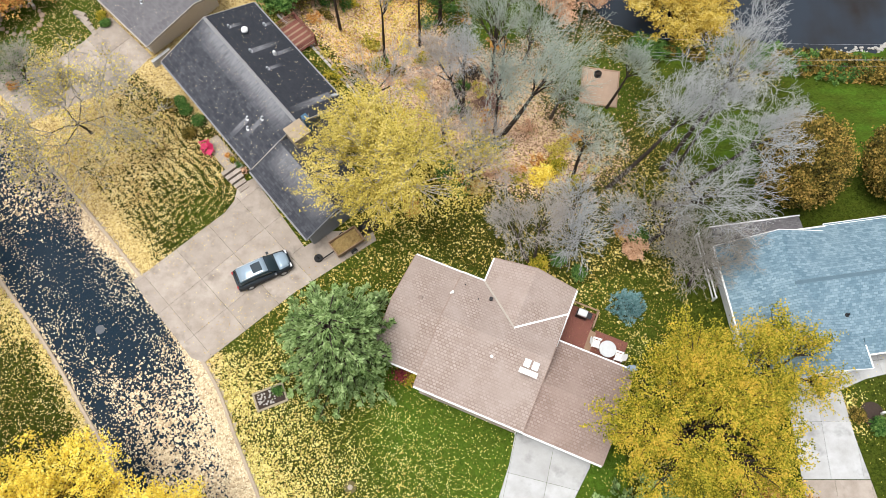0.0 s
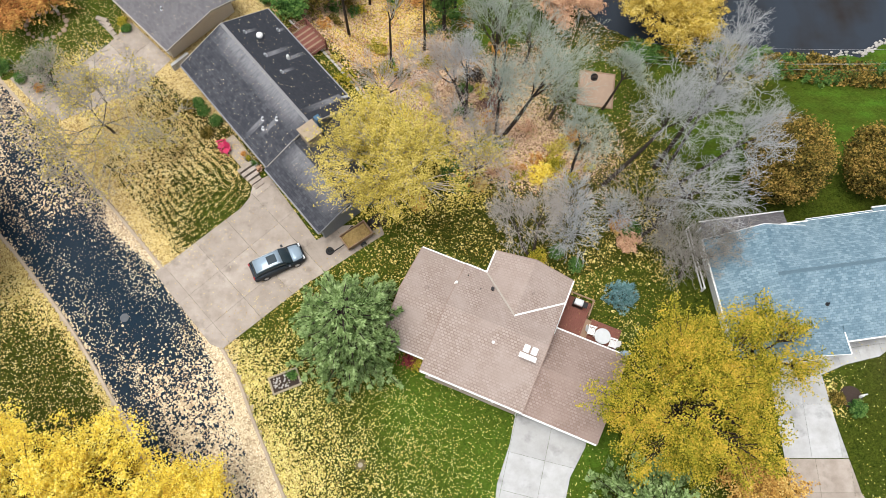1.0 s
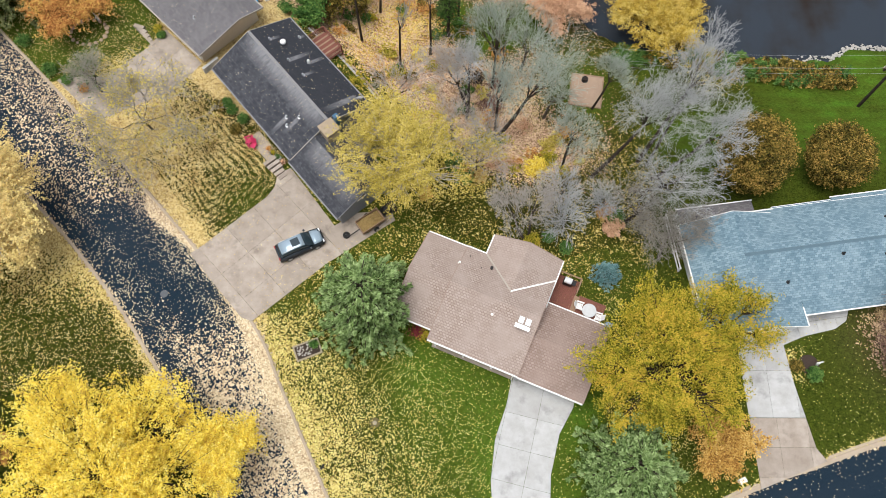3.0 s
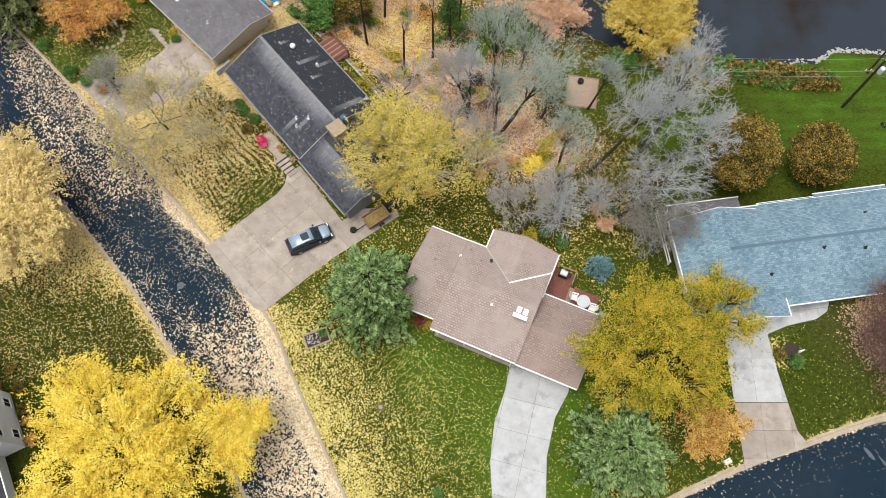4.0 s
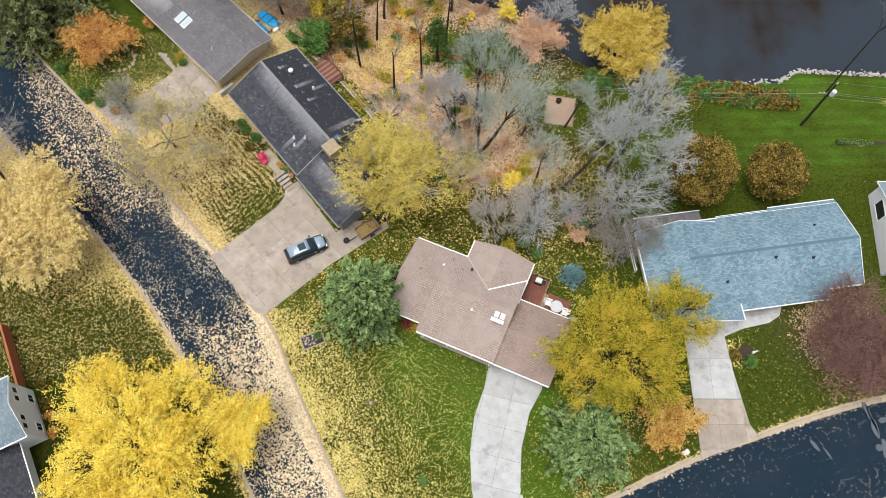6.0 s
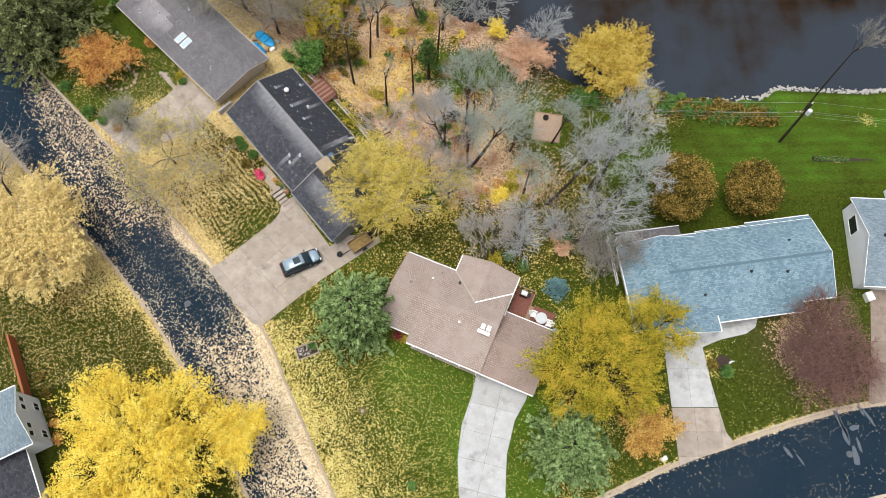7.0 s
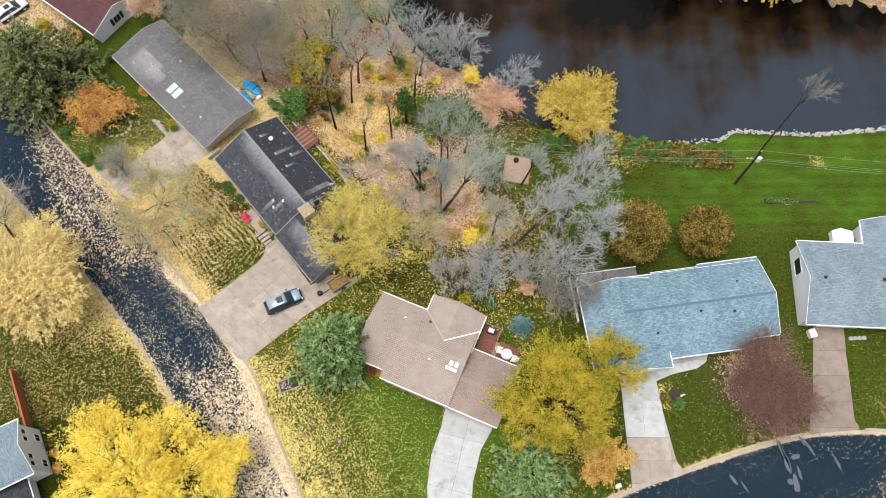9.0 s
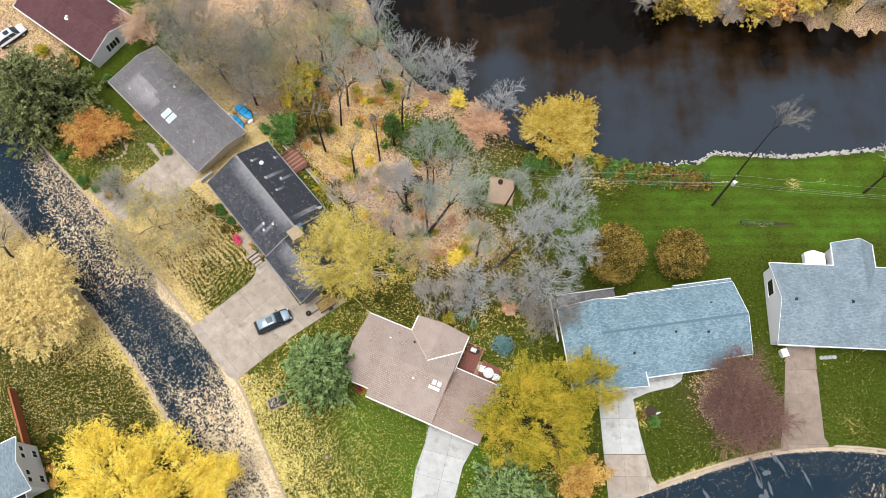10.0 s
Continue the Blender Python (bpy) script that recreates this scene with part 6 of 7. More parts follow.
part("rubber", lathe(bmesh.new(), [(0.2, 0.0), (0.33, 0.0), (0.36, 0.06), (0.36, 0.14), (0.33, 0.2), (0.2, 0.2)], 20), RUBBER, ty)
part("hub", lathe(bmesh.new(), [(0.19, 0.05), (0.19, 0.15), (0.08, 0.2), (0.02, 0.2)], 16), WHITE, ty)
mo = thing("covered_mower", "dark machine under a black cover beside the trailer", "mower", pose(-6.3, 24.7, 0.05, 0, 0, 36))
part("cover", loft(bmesh.new(), [[(x, -w, 0), (x, -w * 0.9, z * 0.8), (x, 0, z), (x, w * 0.9, z * 0.8), (x, w, 0)] for x, w, z in ((-0.8, 0.4, 0.5), (-0.4, 0.5, 0.95), (0.2, 0.5, 0.9), (0.8, 0.45, 0.5))]), BLACK, mo)
for s in (-1, 1):
    part("wheel", lathe(bmesh.new(), [(0.02, -0.08), (0.22, -0.08), (0.24, 0), (0.22, 0.08), (0.02, 0.08)], 14, pose(0.5, s * 0.5, 0.24, 90)), RUBBER, mo)


def lawn_chair(m, mat, label, group):
    c = thing("lawn_chair", label, "chair", m, group)
    for k in range(5):
        part("seat_slat", boxed(-0.28, 0.28, -0.26 + k * 0.11, -0.165 + k * 0.11, 0.36 - 0.02 * k, 0.39 - 0.02 * k), mat, c)
        part("back_slat", boxed(-0.27 + k * 0.11, -0.17 + k * 0.11, 0.0, 0.03, 0.0, 0.75 - 0.05 * abs(k - 2), pose(0, 0.28, 0.3, -25)), mat, c)
    for s in (-1, 1):
        part("arm", boxed(s * 0.34 - 0.07, s * 0.34 + 0.07, -0.35, 0.35, 0.56, 0.59), mat, c)
        part("front_leg", boxed(s * 0.32 - 0.03, s * 0.32 + 0.03, -0.3, -0.22, 0, 0.56), mat, c)
        part("back_leg", boxed(s * 0.30 - 0.03, s * 0.30 + 0.03, 0.25, 0.33, 0, 0.5), mat, c)
    return c


ch1 = lawn_chair(pose(-20.95, 32.35, 0.04, 0, 0, -70), REDPAINT, "magenta-red slatted garden chair before the charcoal house", "red garden chairs")
copy_thing(ch1, pose(-20.45, 31.75, 0.04, 0, 0, -20))

# path, steps and pots at the charcoal house
FR = pose(-24.85, 39.55, 0, 0, 0, -50)
slabs("front_path", ccw([tuple((FR @ Vector(p))[:2]) for p in ((7.6, -1.5, 0), (12.0, -1.5, 0), (12.0, -0.1, 0), (7.6, -0.1, 0))]), tuple((FR @ Vector((7.6, -1.5, 0)))[:2]), -50, 1.5, 1.5, CONC_T, "tan concrete front path")
st = thing("steps", "five broad concrete steps with dark gaps", "steps", FR)
for k in range(5):
    part("step", boxed(11.2 + k * 0.52, 11.58 + k * 0.52, -2.0 + 0.06 * k, -0.35 - 0.12 * k, 0.04, 0.50 - 0.085 * k, bevel=0.015), CONC_T, st)
for i, (x, y, s, mat) in enumerate(((10.2, -0.6, 0.3, LEAF_OR), (10.8, -0.5, 0.33, LEAF_YG), (11.6, -0.35, 0.3, LEAF_GR), (12.3, -0.3, 0.25, LEAF_PEACH))):
    p = FR @ Vector((x, y, 0.05))
    pot = thing("flower_pot", "dark pot with a fading autumn plant by the steps", "flower pot", Matrix.Translation(p), "pots by the steps")
    part("pot", lathe(bmesh.new(), [(s * 0.6, 0), (s * 0.8, 0.3), (s * 0.85, 0.32), (s * 0.7, 0.3), (s * 0.1, 0.28)], 14), BLACK if i % 2 else WHITE, pot)
    rg = np.random.default_rng(i)
    tagged(quads_mesh("plant", leaf_quads(rg, rg.normal(0, 0.13, (160, 3)) + np.array([0, 0, 0.45]), 0.12), mat, pot), kind="stuff")
for i, (x, y, s, mat, col) in enumerate(((-24.5, 36.5, 0.6, LEAF_RUST, "brown"), (-23.6, 36.9, 0.55, LEAF_GR, "dark green"), (-23.0, 36.0, 0.6, LEAF_GR, "dark green"), (-21.7, 34.9, 0.6, LEAF_GR, "dark green"), (-22.4, 33.6, 0.6, LEAF_RUST, "dry brown"))):
    ball_tree("boxwood", x, y, s * 1.6, s, mat, 2200, 0.09, 500 + i, "small rounded " + col + " shrub in a leaf-covered bed", 0.05, group="foundation shrubs", category="shrub", trunk=False)

# raised bed on the corner lawn
bd = thing("raised_bed", "timber-edged garden bed with dark mulch and pale stones", "garden bed", pose(-13.45, 10.45, 0, 0, 0, 22))
for a, b, c, d in ((-1.25, 1.25, -0.78, -0.63), (-1.25, 1.25, 0.63, 0.78), (-1.25, -1.10, -0.63, 0.63), (1.10, 1.25, -0.63, 0.63)):
    part("timber", boxed(a, b, c, d, 0.0, 0.18, bevel=0.015), plain("grey_timber", (0.34, 0.29, 0.21), 0.9, vary=0.3), bd)
part("soil", boxed(-1.1, 1.1, -0.63, 0.63, 0.0, 0.11), MULCH, bd)
rg = np.random.default_rng(77)
for k in range(46):
    s = rg.uniform(0.05, 0.10)
    bm = bmesh.new()
    bmesh.ops.create_icosphere(bm, subdivisions=1, radius=s)
    bmesh.ops.transform(bm, matrix=Matrix.Translation((rg.uniform(-0.95, 0.35), rg.uniform(-0.5, 0.5), 0.12)), verts=bm.verts[:])
    part("stone", bm, RIPRAP, bd)
tagged(quads_mesh("plant", leaf_quads(rg, rg.normal(0, 0.16, (500, 3)) * np.array([1.2, 1, 0.6]) + np.array([0.75, 0.2, 0.3]), 0.13), LEAF_GR, bd), kind="stuff")
rb = thing("shrub", "low burgundy shrub under the pine", "shrub", pose(-3.2, 12.2, 0))
quads_mesh("crown", leaf_quads(rg, rg.normal(0, 0.35, (500, 3)) * np.array([1, 1, 0.5]) + np.array([0, 0, 0.5]), 0.13), leaf_mat("burgundy_leaves", (0.12, 0.02, 0.03), (0.25, 0.05, 0.05), (0.35, 0.08, 0.07)), rb)
fern = thing("shrub", "yellow-green hosta by the porch", "shrub", pose(-2.6, 11.9, 0))
quads_mesh("crown", leaf_quads(rg, rg.normal(0, 0.4, (500, 3)) * np.array([1, 1, 0.4]) + np.array([0.2, 0.3, 0.3]), 0.22), LEAF_YG, fern)


def cover_plate(x, y, z, r, label, mat, ring=None):
    c = thing("utility_cover", label, "manhole", pose(x, y, z))
    part("lid", lathe(bmesh.new(), [(r, 0.0), (r, 0.03), (r * 0.9, 0.045), (r * 0.3, 0.04), (0.02, 0.04)], 20), mat, c)
    if ring:
        part("ring", lathe(bmesh.new(), [(r * 1.02, 0.0), (r * 1.02, 0.05), (r * 2.4, 0.02), (r * 2.4, 0.0)], 24), ring, c)


IRON = plain("worn_iron", (0.10, 0.11, 0.12), 0.6, 0.4)
cover_plate(-27.6, 15.9, -0.05, 0.38, "grey iron cover in the asphalt", IRON)
cover_plate(-6.95, 3.75, 0.02, 0.2, "pale access cover in a ring of bare soil", CONC_T, plain("bare_soil_ring", (0.12, 0.10, 0.04), 0.95, vary=0.4))
cover_plate(45.6, -0.6, -0.05, 0.36, "iron cover in the asphalt", IRON)
PATCH = plain("pale_asphalt_patch", (0.10, 0.118, 0.14), 0.9, vary=0.3)
rg = np.random.default_rng(5)
for i, (x, y, l, w, a) in enumerate(((45.0, 3.2, 2.6, 0.45, -70), (45.6, 1.4, 2.2, 0.7, -80), (46.6, 2.2, 1.2, 0.6, 10), (48.4, 3.3, 2.6, 0.35, -62), (46.2, -0.8, 2.4, 0.8, -85), (39.0, -0.4, 1.6, 0.35, -55), (51.4, 1.6, 2.0, 0.3, -70), (45.4, 2.4, 3.4, 0.3, -75), (47.6, 4.2, 1.8, 0.3, -66), (46.8, 0.4, 1.8, 0.35, -80), (40.2, -1.2, 1.4, 0.25, -60))):
    p = thing("road_patch", "pale worn repair on the dark asphalt", "road patch", pose(x, y, 0, 0, 0, a), "road repairs")
    n = 14
    out = [(l / 2 * math.cos(2 * math.pi * k / n) * rg.uniform(0.75, 1.1), w / 2 * math.sin(2 * math.pi * k / n) * rg.uniform(0.6, 1.2)) for k in range(n)]
    part("patch", prism(bmesh.new(), out, -0.08, -0.026), PATCH, p)

# deck of the brown house
BM = pose(-5.5, 13.3, 0, 0, 0, -22.8)
dk = thing("deck", "red-brown stained deck with timber rail and steps", "deck", BM)
for k in range(12):
    part("plank", boxed(12.95 + k * 0.17, 13.105 + k * 0.17, 6.7, 10.4, 0.30, 0.34), REDWOOD, dk)
for k in range(16):
    part("plank", boxed(15.4 + k * 0.17, 15.555 + k * 0.17, 6.7, 9.2, 0.06, 0.10), REDWOOD, dk)
for k in range(4):
    part("tread", boxed(14.95 + k * 0.14, 15.09 + k * 0.14, 7.0, 9.0, 0.05, 0.30 - 0.06 * k), CEDAR, dk)
part("rail", boxed(14.98, 15.10, 9.0, 10.5, 1.1, 1.16), CEDAR, dk)
part("rail", boxed(12.9, 15.1, 10.4, 10.52, 1.1, 1.16), CEDAR, dk)
part("rail", boxed(15.0, 18.1, 6.62, 6.74, 0.95, 1.01), CEDAR, dk)
for x, y in ((12.95, 10.45), (14.0, 10.45), (15.04, 10.45), (15.04, 9.7), (15.04, 9.05)):
    part("post", boxed(x - 0.05, x + 0.05, y - 0.05, y + 0.05, -1.2, 1.12), CEDAR, dk)
gr = thing("grill", "black barbecue grill with a pale lid on the deck", "grill", BM @ pose(13.9, 9.8, 0.34))
part("cart", boxed(-0.45, 0.45, -0.28, 0.28, 0.05, 0.75, bevel=0.02), BLACK, gr)
part("lid", loft(bmesh.new(), [[(x, -0.3, 0.75), (x, -0.26, 0.98), (x, 0, 1.08), (x, 0.26, 0.98), (x, 0.3, 0.75)] for x in (-0.36, 0.36)]), SKYDOME, gr, "pale grey lid")
part("side_shelf", boxed(0.45, 0.78, -0.25, 0.25, 0.72, 0.76), BLACK, gr)
tb = thing("patio_table", "round pale glass-topped patio table", "table", BM @ pose(16.7, 7.9, 0.10))
part("tabletop", lathe(bmesh.new(), [(0.02, 0.70), (0.66, 0.70), (0.68, 0.72), (0.66, 0.74), (0.02, 0.74)], 28), plain("frosted_glass_top", (0.55, 0.57, 0.58), 0.2), tb)
for k in range(4):
    a = math.pi / 4 + k * math.pi / 2
    part("leg", tubed((0.5 * math.cos(a), 0.5 * math.sin(a), 0), (0.4 * math.cos(a), 0.4 * math.sin(a), 0.7), 0.025), WHITE, tb)
pc = lawn_chair(BM @ pose(15.75, 8.1, 0.10, 0, 0, 95), WHITE, "white slatted patio chair at the round table", "patio chairs")
copy_thing(pc, BM @ pose(17.7, 7.75, 0.10, 0, 0, -85))

# grey-roofed neighbour's garden
RK = plain("garden_rock", (0.40, 0.30, 0.22), 0.95, vary=0.3)
rg = np.random.default_rng(12)
for i in range(18):
    a = 2 * math.pi * i / 18
    x, y = -39.8 + 2.0 * math.cos(a), 45.9 + 1.6 * math.sin(a)
    bm = bmesh.new()
    bmesh.ops.create_icosphere(bm, subdivisions=2, radius=rg.uniform(0.16, 0.28))
    for v in bm.verts:
        v.co *= 1 + 0.25 * noise.noise(v.co * 5 + Vector((i, 0, 0)))
        v.co.z *= 0.7
    tagged(part("rock", bm, RK), "tan edging rock round the garden bed", "rock", "edging rocks").matrix_world = pose(x, y, 0.08)
sc = bmesh.new()
for p, q, r in (((0, 0, 0), (0, 0, 0.7), 0.16), ((0, 0, 0.6), (0.45, 0.1, 0.9), 0.1), ((0, 0, 0.6), (-0.4, 0.25, 0.85), 0.1), ((0, 0, 0.6), (0.05, -0.45, 0.85), 0.1)):
    tube(sc, p, q, r, r * 0.5, 8)
tagged(part("garden_ornament", sc, WHITE), "white branching garden ornament in a rock-edged bed", "ornament").matrix_world = pose(-39.0, 47.6, 0)
s2 = thing("steps", "curving pale concrete steps to the grey-roofed house", "steps")
for k in range(5):
    a = pose(-34.3 + 0.36 * k, 46.5 - 0.45 * k, 0, 0, 0, -20 - 7 * k)
    part("step", boxed(-0.6, 0.6, -0.2, 0.2, -0.02, 0.34 - 0.06 * k, a, bevel=0.015), CONC_T, s2)
for i, (x, y, s, mat, col) in enumerate(((-31.7, 45.4, 0.5, LEAF_GR, "green"), (-32.2, 46.2, 0.5, LEAF_YG, "lime"), (-43.0, 40.8, 0.8, LEAF_GR, "grey-green"), (-41.0, 39.6, 0.6, LEAF_GR, "grey-green"), (-39.0, 38.6, 0.5, LEAF_OR, "rust"), (-37.6, 54.0, 1.0, LEAF_YG, "olive-yellow"), (-36.4, 51.2, 0.9, LEAF_OR, "tan"), (-46.5, 44.5, 0.8, LEAF_GR, "green"), (-52.5, 62.0, 1.1, LEAF_YG, "yellow-green"), (-47.5, 60.0, 1.0, LEAF_OR, "copper"), (-42.0, 57.0, 0.9, LEAF_GR, "green"))):
    ball_tree("shrub", x, y, s * 1.4, s, mat, int(2200 * s), 0.12, 520 + i, col + " shrub in a front garden", 0.05, group="front garden shrubs", category="shrub", power=0.4, trunk=False)
for i, (x, y, a, L) in enumerate(((-21.8, 52.3, -42, 3.2), (-22.4, 50.1, -50, 2.6))):
    k = thing("boat", "small bright blue plastic boat lying behind the house", "boat", pose(x, y, at(x, y) + 0.1, 0, 0, a), "blue boats")
    rows = [[(t * L / 2, -w * 0.6, 0.30), (t * L / 2, -w * 0.45, 0.04), (t * L / 2, w * 0.45, 0.04), (t * L / 2, w * 0.6, 0.30), (t * L / 2, w * 0.4, 0.36 + 0.06 * (1 - t * t)), (t * L / 2, -w * 0.4, 0.36 + 0.06 * (1 - t * t))] for t, w in ((-1, 0.6), (-0.8, 1.0), (-0.2, 1.15), (0.4, 1.1), (0.8, 0.75), (1, 0.2))]
    part("hull", loft(bmesh.new(), rows), BLUETARP, k)
    for t in (-0.4, 0.25):
        part("seam", boxed(t * L / 2 - 0.04, t * L / 2 + 0.04, -0.55, 0.55, 0.35, 0.44), BLACK, k)
rg = np.random.default_rng(15)
for i in range(12):
    x, y = -22.5 + rg.uniform(-1.6, 2.2), 51.2 + rg.uniform(-2.4, 2.4)
    bm = boxed(-0.3, 0.3, -0.2, 0.2, 0, 0.35, bevel=0.04)
    tagged(part("storage_box", bm, (BLACK, WHITE, CEDAR, METAL)[i % 4]), "small box among clutter behind the house", "box", "clutter behind the house").matrix_world = pose(x, y, at(x, y) - 0.02, 0, 0, rg.uniform(0, 180))

# stone edge behind the charcoal house
edge = smooth_line([(-15.7, 46.9), (-12.9, 44.0), (-10.5, 41.2), (-8.3, 38.4), (-6.2, 35.2)], 0.55)
ed = thing("stone_edging", "pale row of edging stones on the slope", "edging", kind="structure")
for i, p in enumerate(edge):
    for row, off in enumerate((0, 0.38)):
        x, y = p[0] + off * 0.7, p[1] + off * 0.7
        part("stone", boxed(-0.25, 0.25, -0.12, 0.12, -0.2, 0.16, pose(x, y, at(x, y), 0, 0, -50 + rg.uniform(-8, 8)), bevel=0.03), RK if row else RIPRAP, ed)
part("terrace", prism(bmesh.new(), [tuple((FR @ Vector(p))[:2]) for p in ((5.8, 9.7, 0), (13.4, 9.7, 0), (13.4, 13.2, 0), (5.8, 13.6, 0))], -6.5, -3.6), CONC_T, ed, "damp tan terrace paving")

# sand pad with fire ring, brush and fallen rails by the woods
sp = thing("sand_pad", "square tan sand pad edged with timber", "fire pit pad", pose(15.7, 42.6, at(15.7, 42.6), 0, 0, -9))
part("sand", boxed(-1.75, 1.75, -2.0, 2.0, -0.5, 0.10), SAND, sp)
for a, b, c, d in ((-1.9, 1.9, -2.15, -2.0), (-1.9, 1.9, 2.0, 2.15), (-1.9, -1.75, -2.0, 2.0), (1.75, 1.9, -2.0, 2.0)):
    part("timber", boxed(a, b, c, d, -0.5, 0.16, bevel=0.02), CEDAR, sp)
fr = thing("fire_ring", "black iron fire ring on the sand pad", "fire pit", pose(15.6, 44.0, at(15.7, 42.6) + 0.1))
part("ring", lathe(bmesh.new(), [(0.38, 0), (0.38, 0.3), (0.35, 0.3), (0.33, 0.03), (0.02, 0.03)], 20), BLACK, fr)
for k in range(5):
    part("log", tubed((rg.uniform(-0.35, 0), rg.uniform(-0.3, 0.3), 0.06), (rg.uniform(0.1, 0.4), rg.uniform(-0.3, 0.3), 0.3), 0.06), BARK_D, fr)
for i, (p, q) in enumerate((((1.8, 47.3), (5.3, 43.2)), ((5.3, 43.1), (3.2, 40.4)), ((4.0, 38.3), (4.3, 40.9)), ((4.3, 38.3), (4.6, 40.9)))):
    tagged(part("fallen_rail", tubed((p[0], p[1], at(*p) + 0.35), (q[0], q[1], at(*q) + 0.35), 0.07, 0.06, 6), RIPRAP if i != 1 else CEDAR), "pale weathered wooden rail lying in the litter", "rail", "old rails")
for i, (x, y, r, n) in enumerate(((4.6, 40.6, 1.6, 260), (2.9, 44.2, 1.2, 140), (5.2, 43.4, 1.0, 120), (1.6, 42.2, 0.8, 60), (5.2, 35.6, 0.9, 80))):
    bp = thing("brush_pile", "heap of dark red-brown cut brush", "brush pile", pose(x, y, at(x, y)), "brush piles")
    sg = []
    for k in range(n):
        c = rg.normal(0, r * 0.4, 3) * np.array([1, 1, 0.25]) + np.array([0, 0, 0.35])
        d = rg.normal(0, 1, 3) * np.array([0.6, 0.6, 0.2])
        sg.append((c - d * 0.5, c + d * 0.5, 0.03, 0.015))
    rod_part("brush", sg, BARK_D if i % 2 else TWIG_R, bp, 4)

# power line along the meadow
pl = thing("utility_pole", "dark wooden utility pole with crossarm and white transformer", "utility pole", pose(46.2, 40.0, at(46.2, 40.0) - 0.3))
H_P = 9.9
part("pole", tubed((0, 0, 0), (0, 0, H_P), 0.19, 0.13, 12), BARK_D, pl)
arm = part("crossarm", boxed(-1.1, 1.1, 0.12, 0.24, H_P - 2.3, H_P - 2.16), CEDAR, pl)
for x in (-1.0, -0.45, 1.0):
    part("insulator", tubed((x, 0.18, H_P - 2.16), (x, 0.18, H_P - 1.95), 0.06, 0.04, 8), WHITE, arm)
tf = part("transformer", lathe(bmesh.new(), [(0.05, 0), (0.27, 0.02), (0.28, 0.8), (0.24, 0.9), (0.05, 0.95)], 16, pose(0.1, -0.45, H_P - 1.7)), plain("pale_transformer_paint", (0.62, 0.66, 0.70), 0.5), pl, "pale cylindrical transformer")
part("bracket", boxed(0.03, 0.17, -0.2, 0.0, H_P - 1.4, H_P - 1.3), METAL, tf)
part("top_insulator", tubed((0, 0, H_P), (0, 0, H_P + 0.35), 0.08, 0.05, 8), WHITE, pl)
copy_thing(pl, pose(104, 36.4, at(104, 36.4) - 0.3))
base = at(46.2, 40.0) - 0.3
for off, zz in ((0.0, H_P + 0.3), (-1.0, H_P - 2.0), (1.0, H_P - 2.0), (0.5, H_P - 3.0)):
    sg = []
    for (x0, y0, za), (x1, y1, zb) in (((5.5 + off * 0.3, 42.4 + off * 0.2, -6.2), (46.2 + off, 40.0, base)), ((46.2 + off, 40.0, base), (104 + off * 0.3, 36.4 + off * 0.2, -6.2))):
        pts = [np.array([x0 + (x1 - x0) * t, y0 + (y1 - y0) * t, (za + (zb - za) * t) + zz - 1.2 * 4 * t * (1 - t)]) for t in np.linspace(0, 1, 17)]
        sg += [(a, b, 0.009, 0.009) for a, b in zip(pts, pts[1:])]
    w = thing("power_line", "thin pale overhead wire along the meadow", "cable", None, "overhead wires")
    rod_part("wire", sg, METAL, w, 4)

# planted strip in the meadow
sb = thing("planting_strip", "narrow dark planting strip edged with a pale timber", "garden bed", pose(49.0, 36.3, 0, 0, 0, -4))
part("soil", boxed(0, 13.5, -0.35, 0.35, -6.6, at(53, 36) + 0.12), MULCH, sb)
part("timber", boxed(2.6, 13.6, -0.5, -0.36, -6.6, at(53, 36) + 0.2), CEDAR, sb)
rg = np.random.default_rng(33)
n = 1500
quads_mesh("planting", leaf_quads(rg, np.stack([rg.uniform(0, 4.5, n), rg.normal(0, 0.2, n), at(50, 36.3) + 0.15 + rg.uniform(0, 0.35, n)], 1), 0.14), LEAF_GR, sb)

# orange fence and furniture of the west lot
fc = thing("fence", "orange-stained board fence beside the white house", "fence", pose(-46.6, 11.7, 0, 0, 0, -64.5))
for k in range(5):
    part("post", boxed(k * 1.9 - 0.06, k * 1.9 + 0.06, -0.06, 0.06, 0, 1.95), ORANGEWOOD, fc)
for k in range(48):
    part("board", boxed(k * 0.16, k * 0.16 + 0.145, 0.06, 0.09, 0.06, 1.85), ORANGEWOOD, fc)
for z in (0.4, 1.6):
    part("rail", boxed(0, 7.7, -0.03, 0.06, z - 0.05, z + 0.05), ORANGEWOOD, fc)
part("cap", boxed(0, 7.7, -0.08, 0.14, 1.86, 1.92), ORANGEWOOD, fc)
bx = thing("utility_box", "white utility box beside the kerb", "utility box", pose(25.5, -1.2, 0, 0, 0, 25))
part("cabinet", boxed(-0.3, 0.3, -0.2, 0.2, 0, 0.5, bevel=0.03), WHITE, bx)
part("lid", boxed(-0.33, 0.33, -0.23, 0.23, 0.5, 0.56, bevel=0.02), WHITE, bx)
dg = thing("storage_bin", "white plastic storage bin beside the house", "storage bin", pose(50.7, 16.9, 0, 0, 0, 15))
part("bin", boxed(-0.4, 0.4, -0.5, 0.5, 0, 0.8, bevel=0.05), WHITE, dg)
part("lid", boxed(-0.43, 0.43, -0.53, 0.53, 0.8, 0.9, bevel=0.04), WHITE, dg)
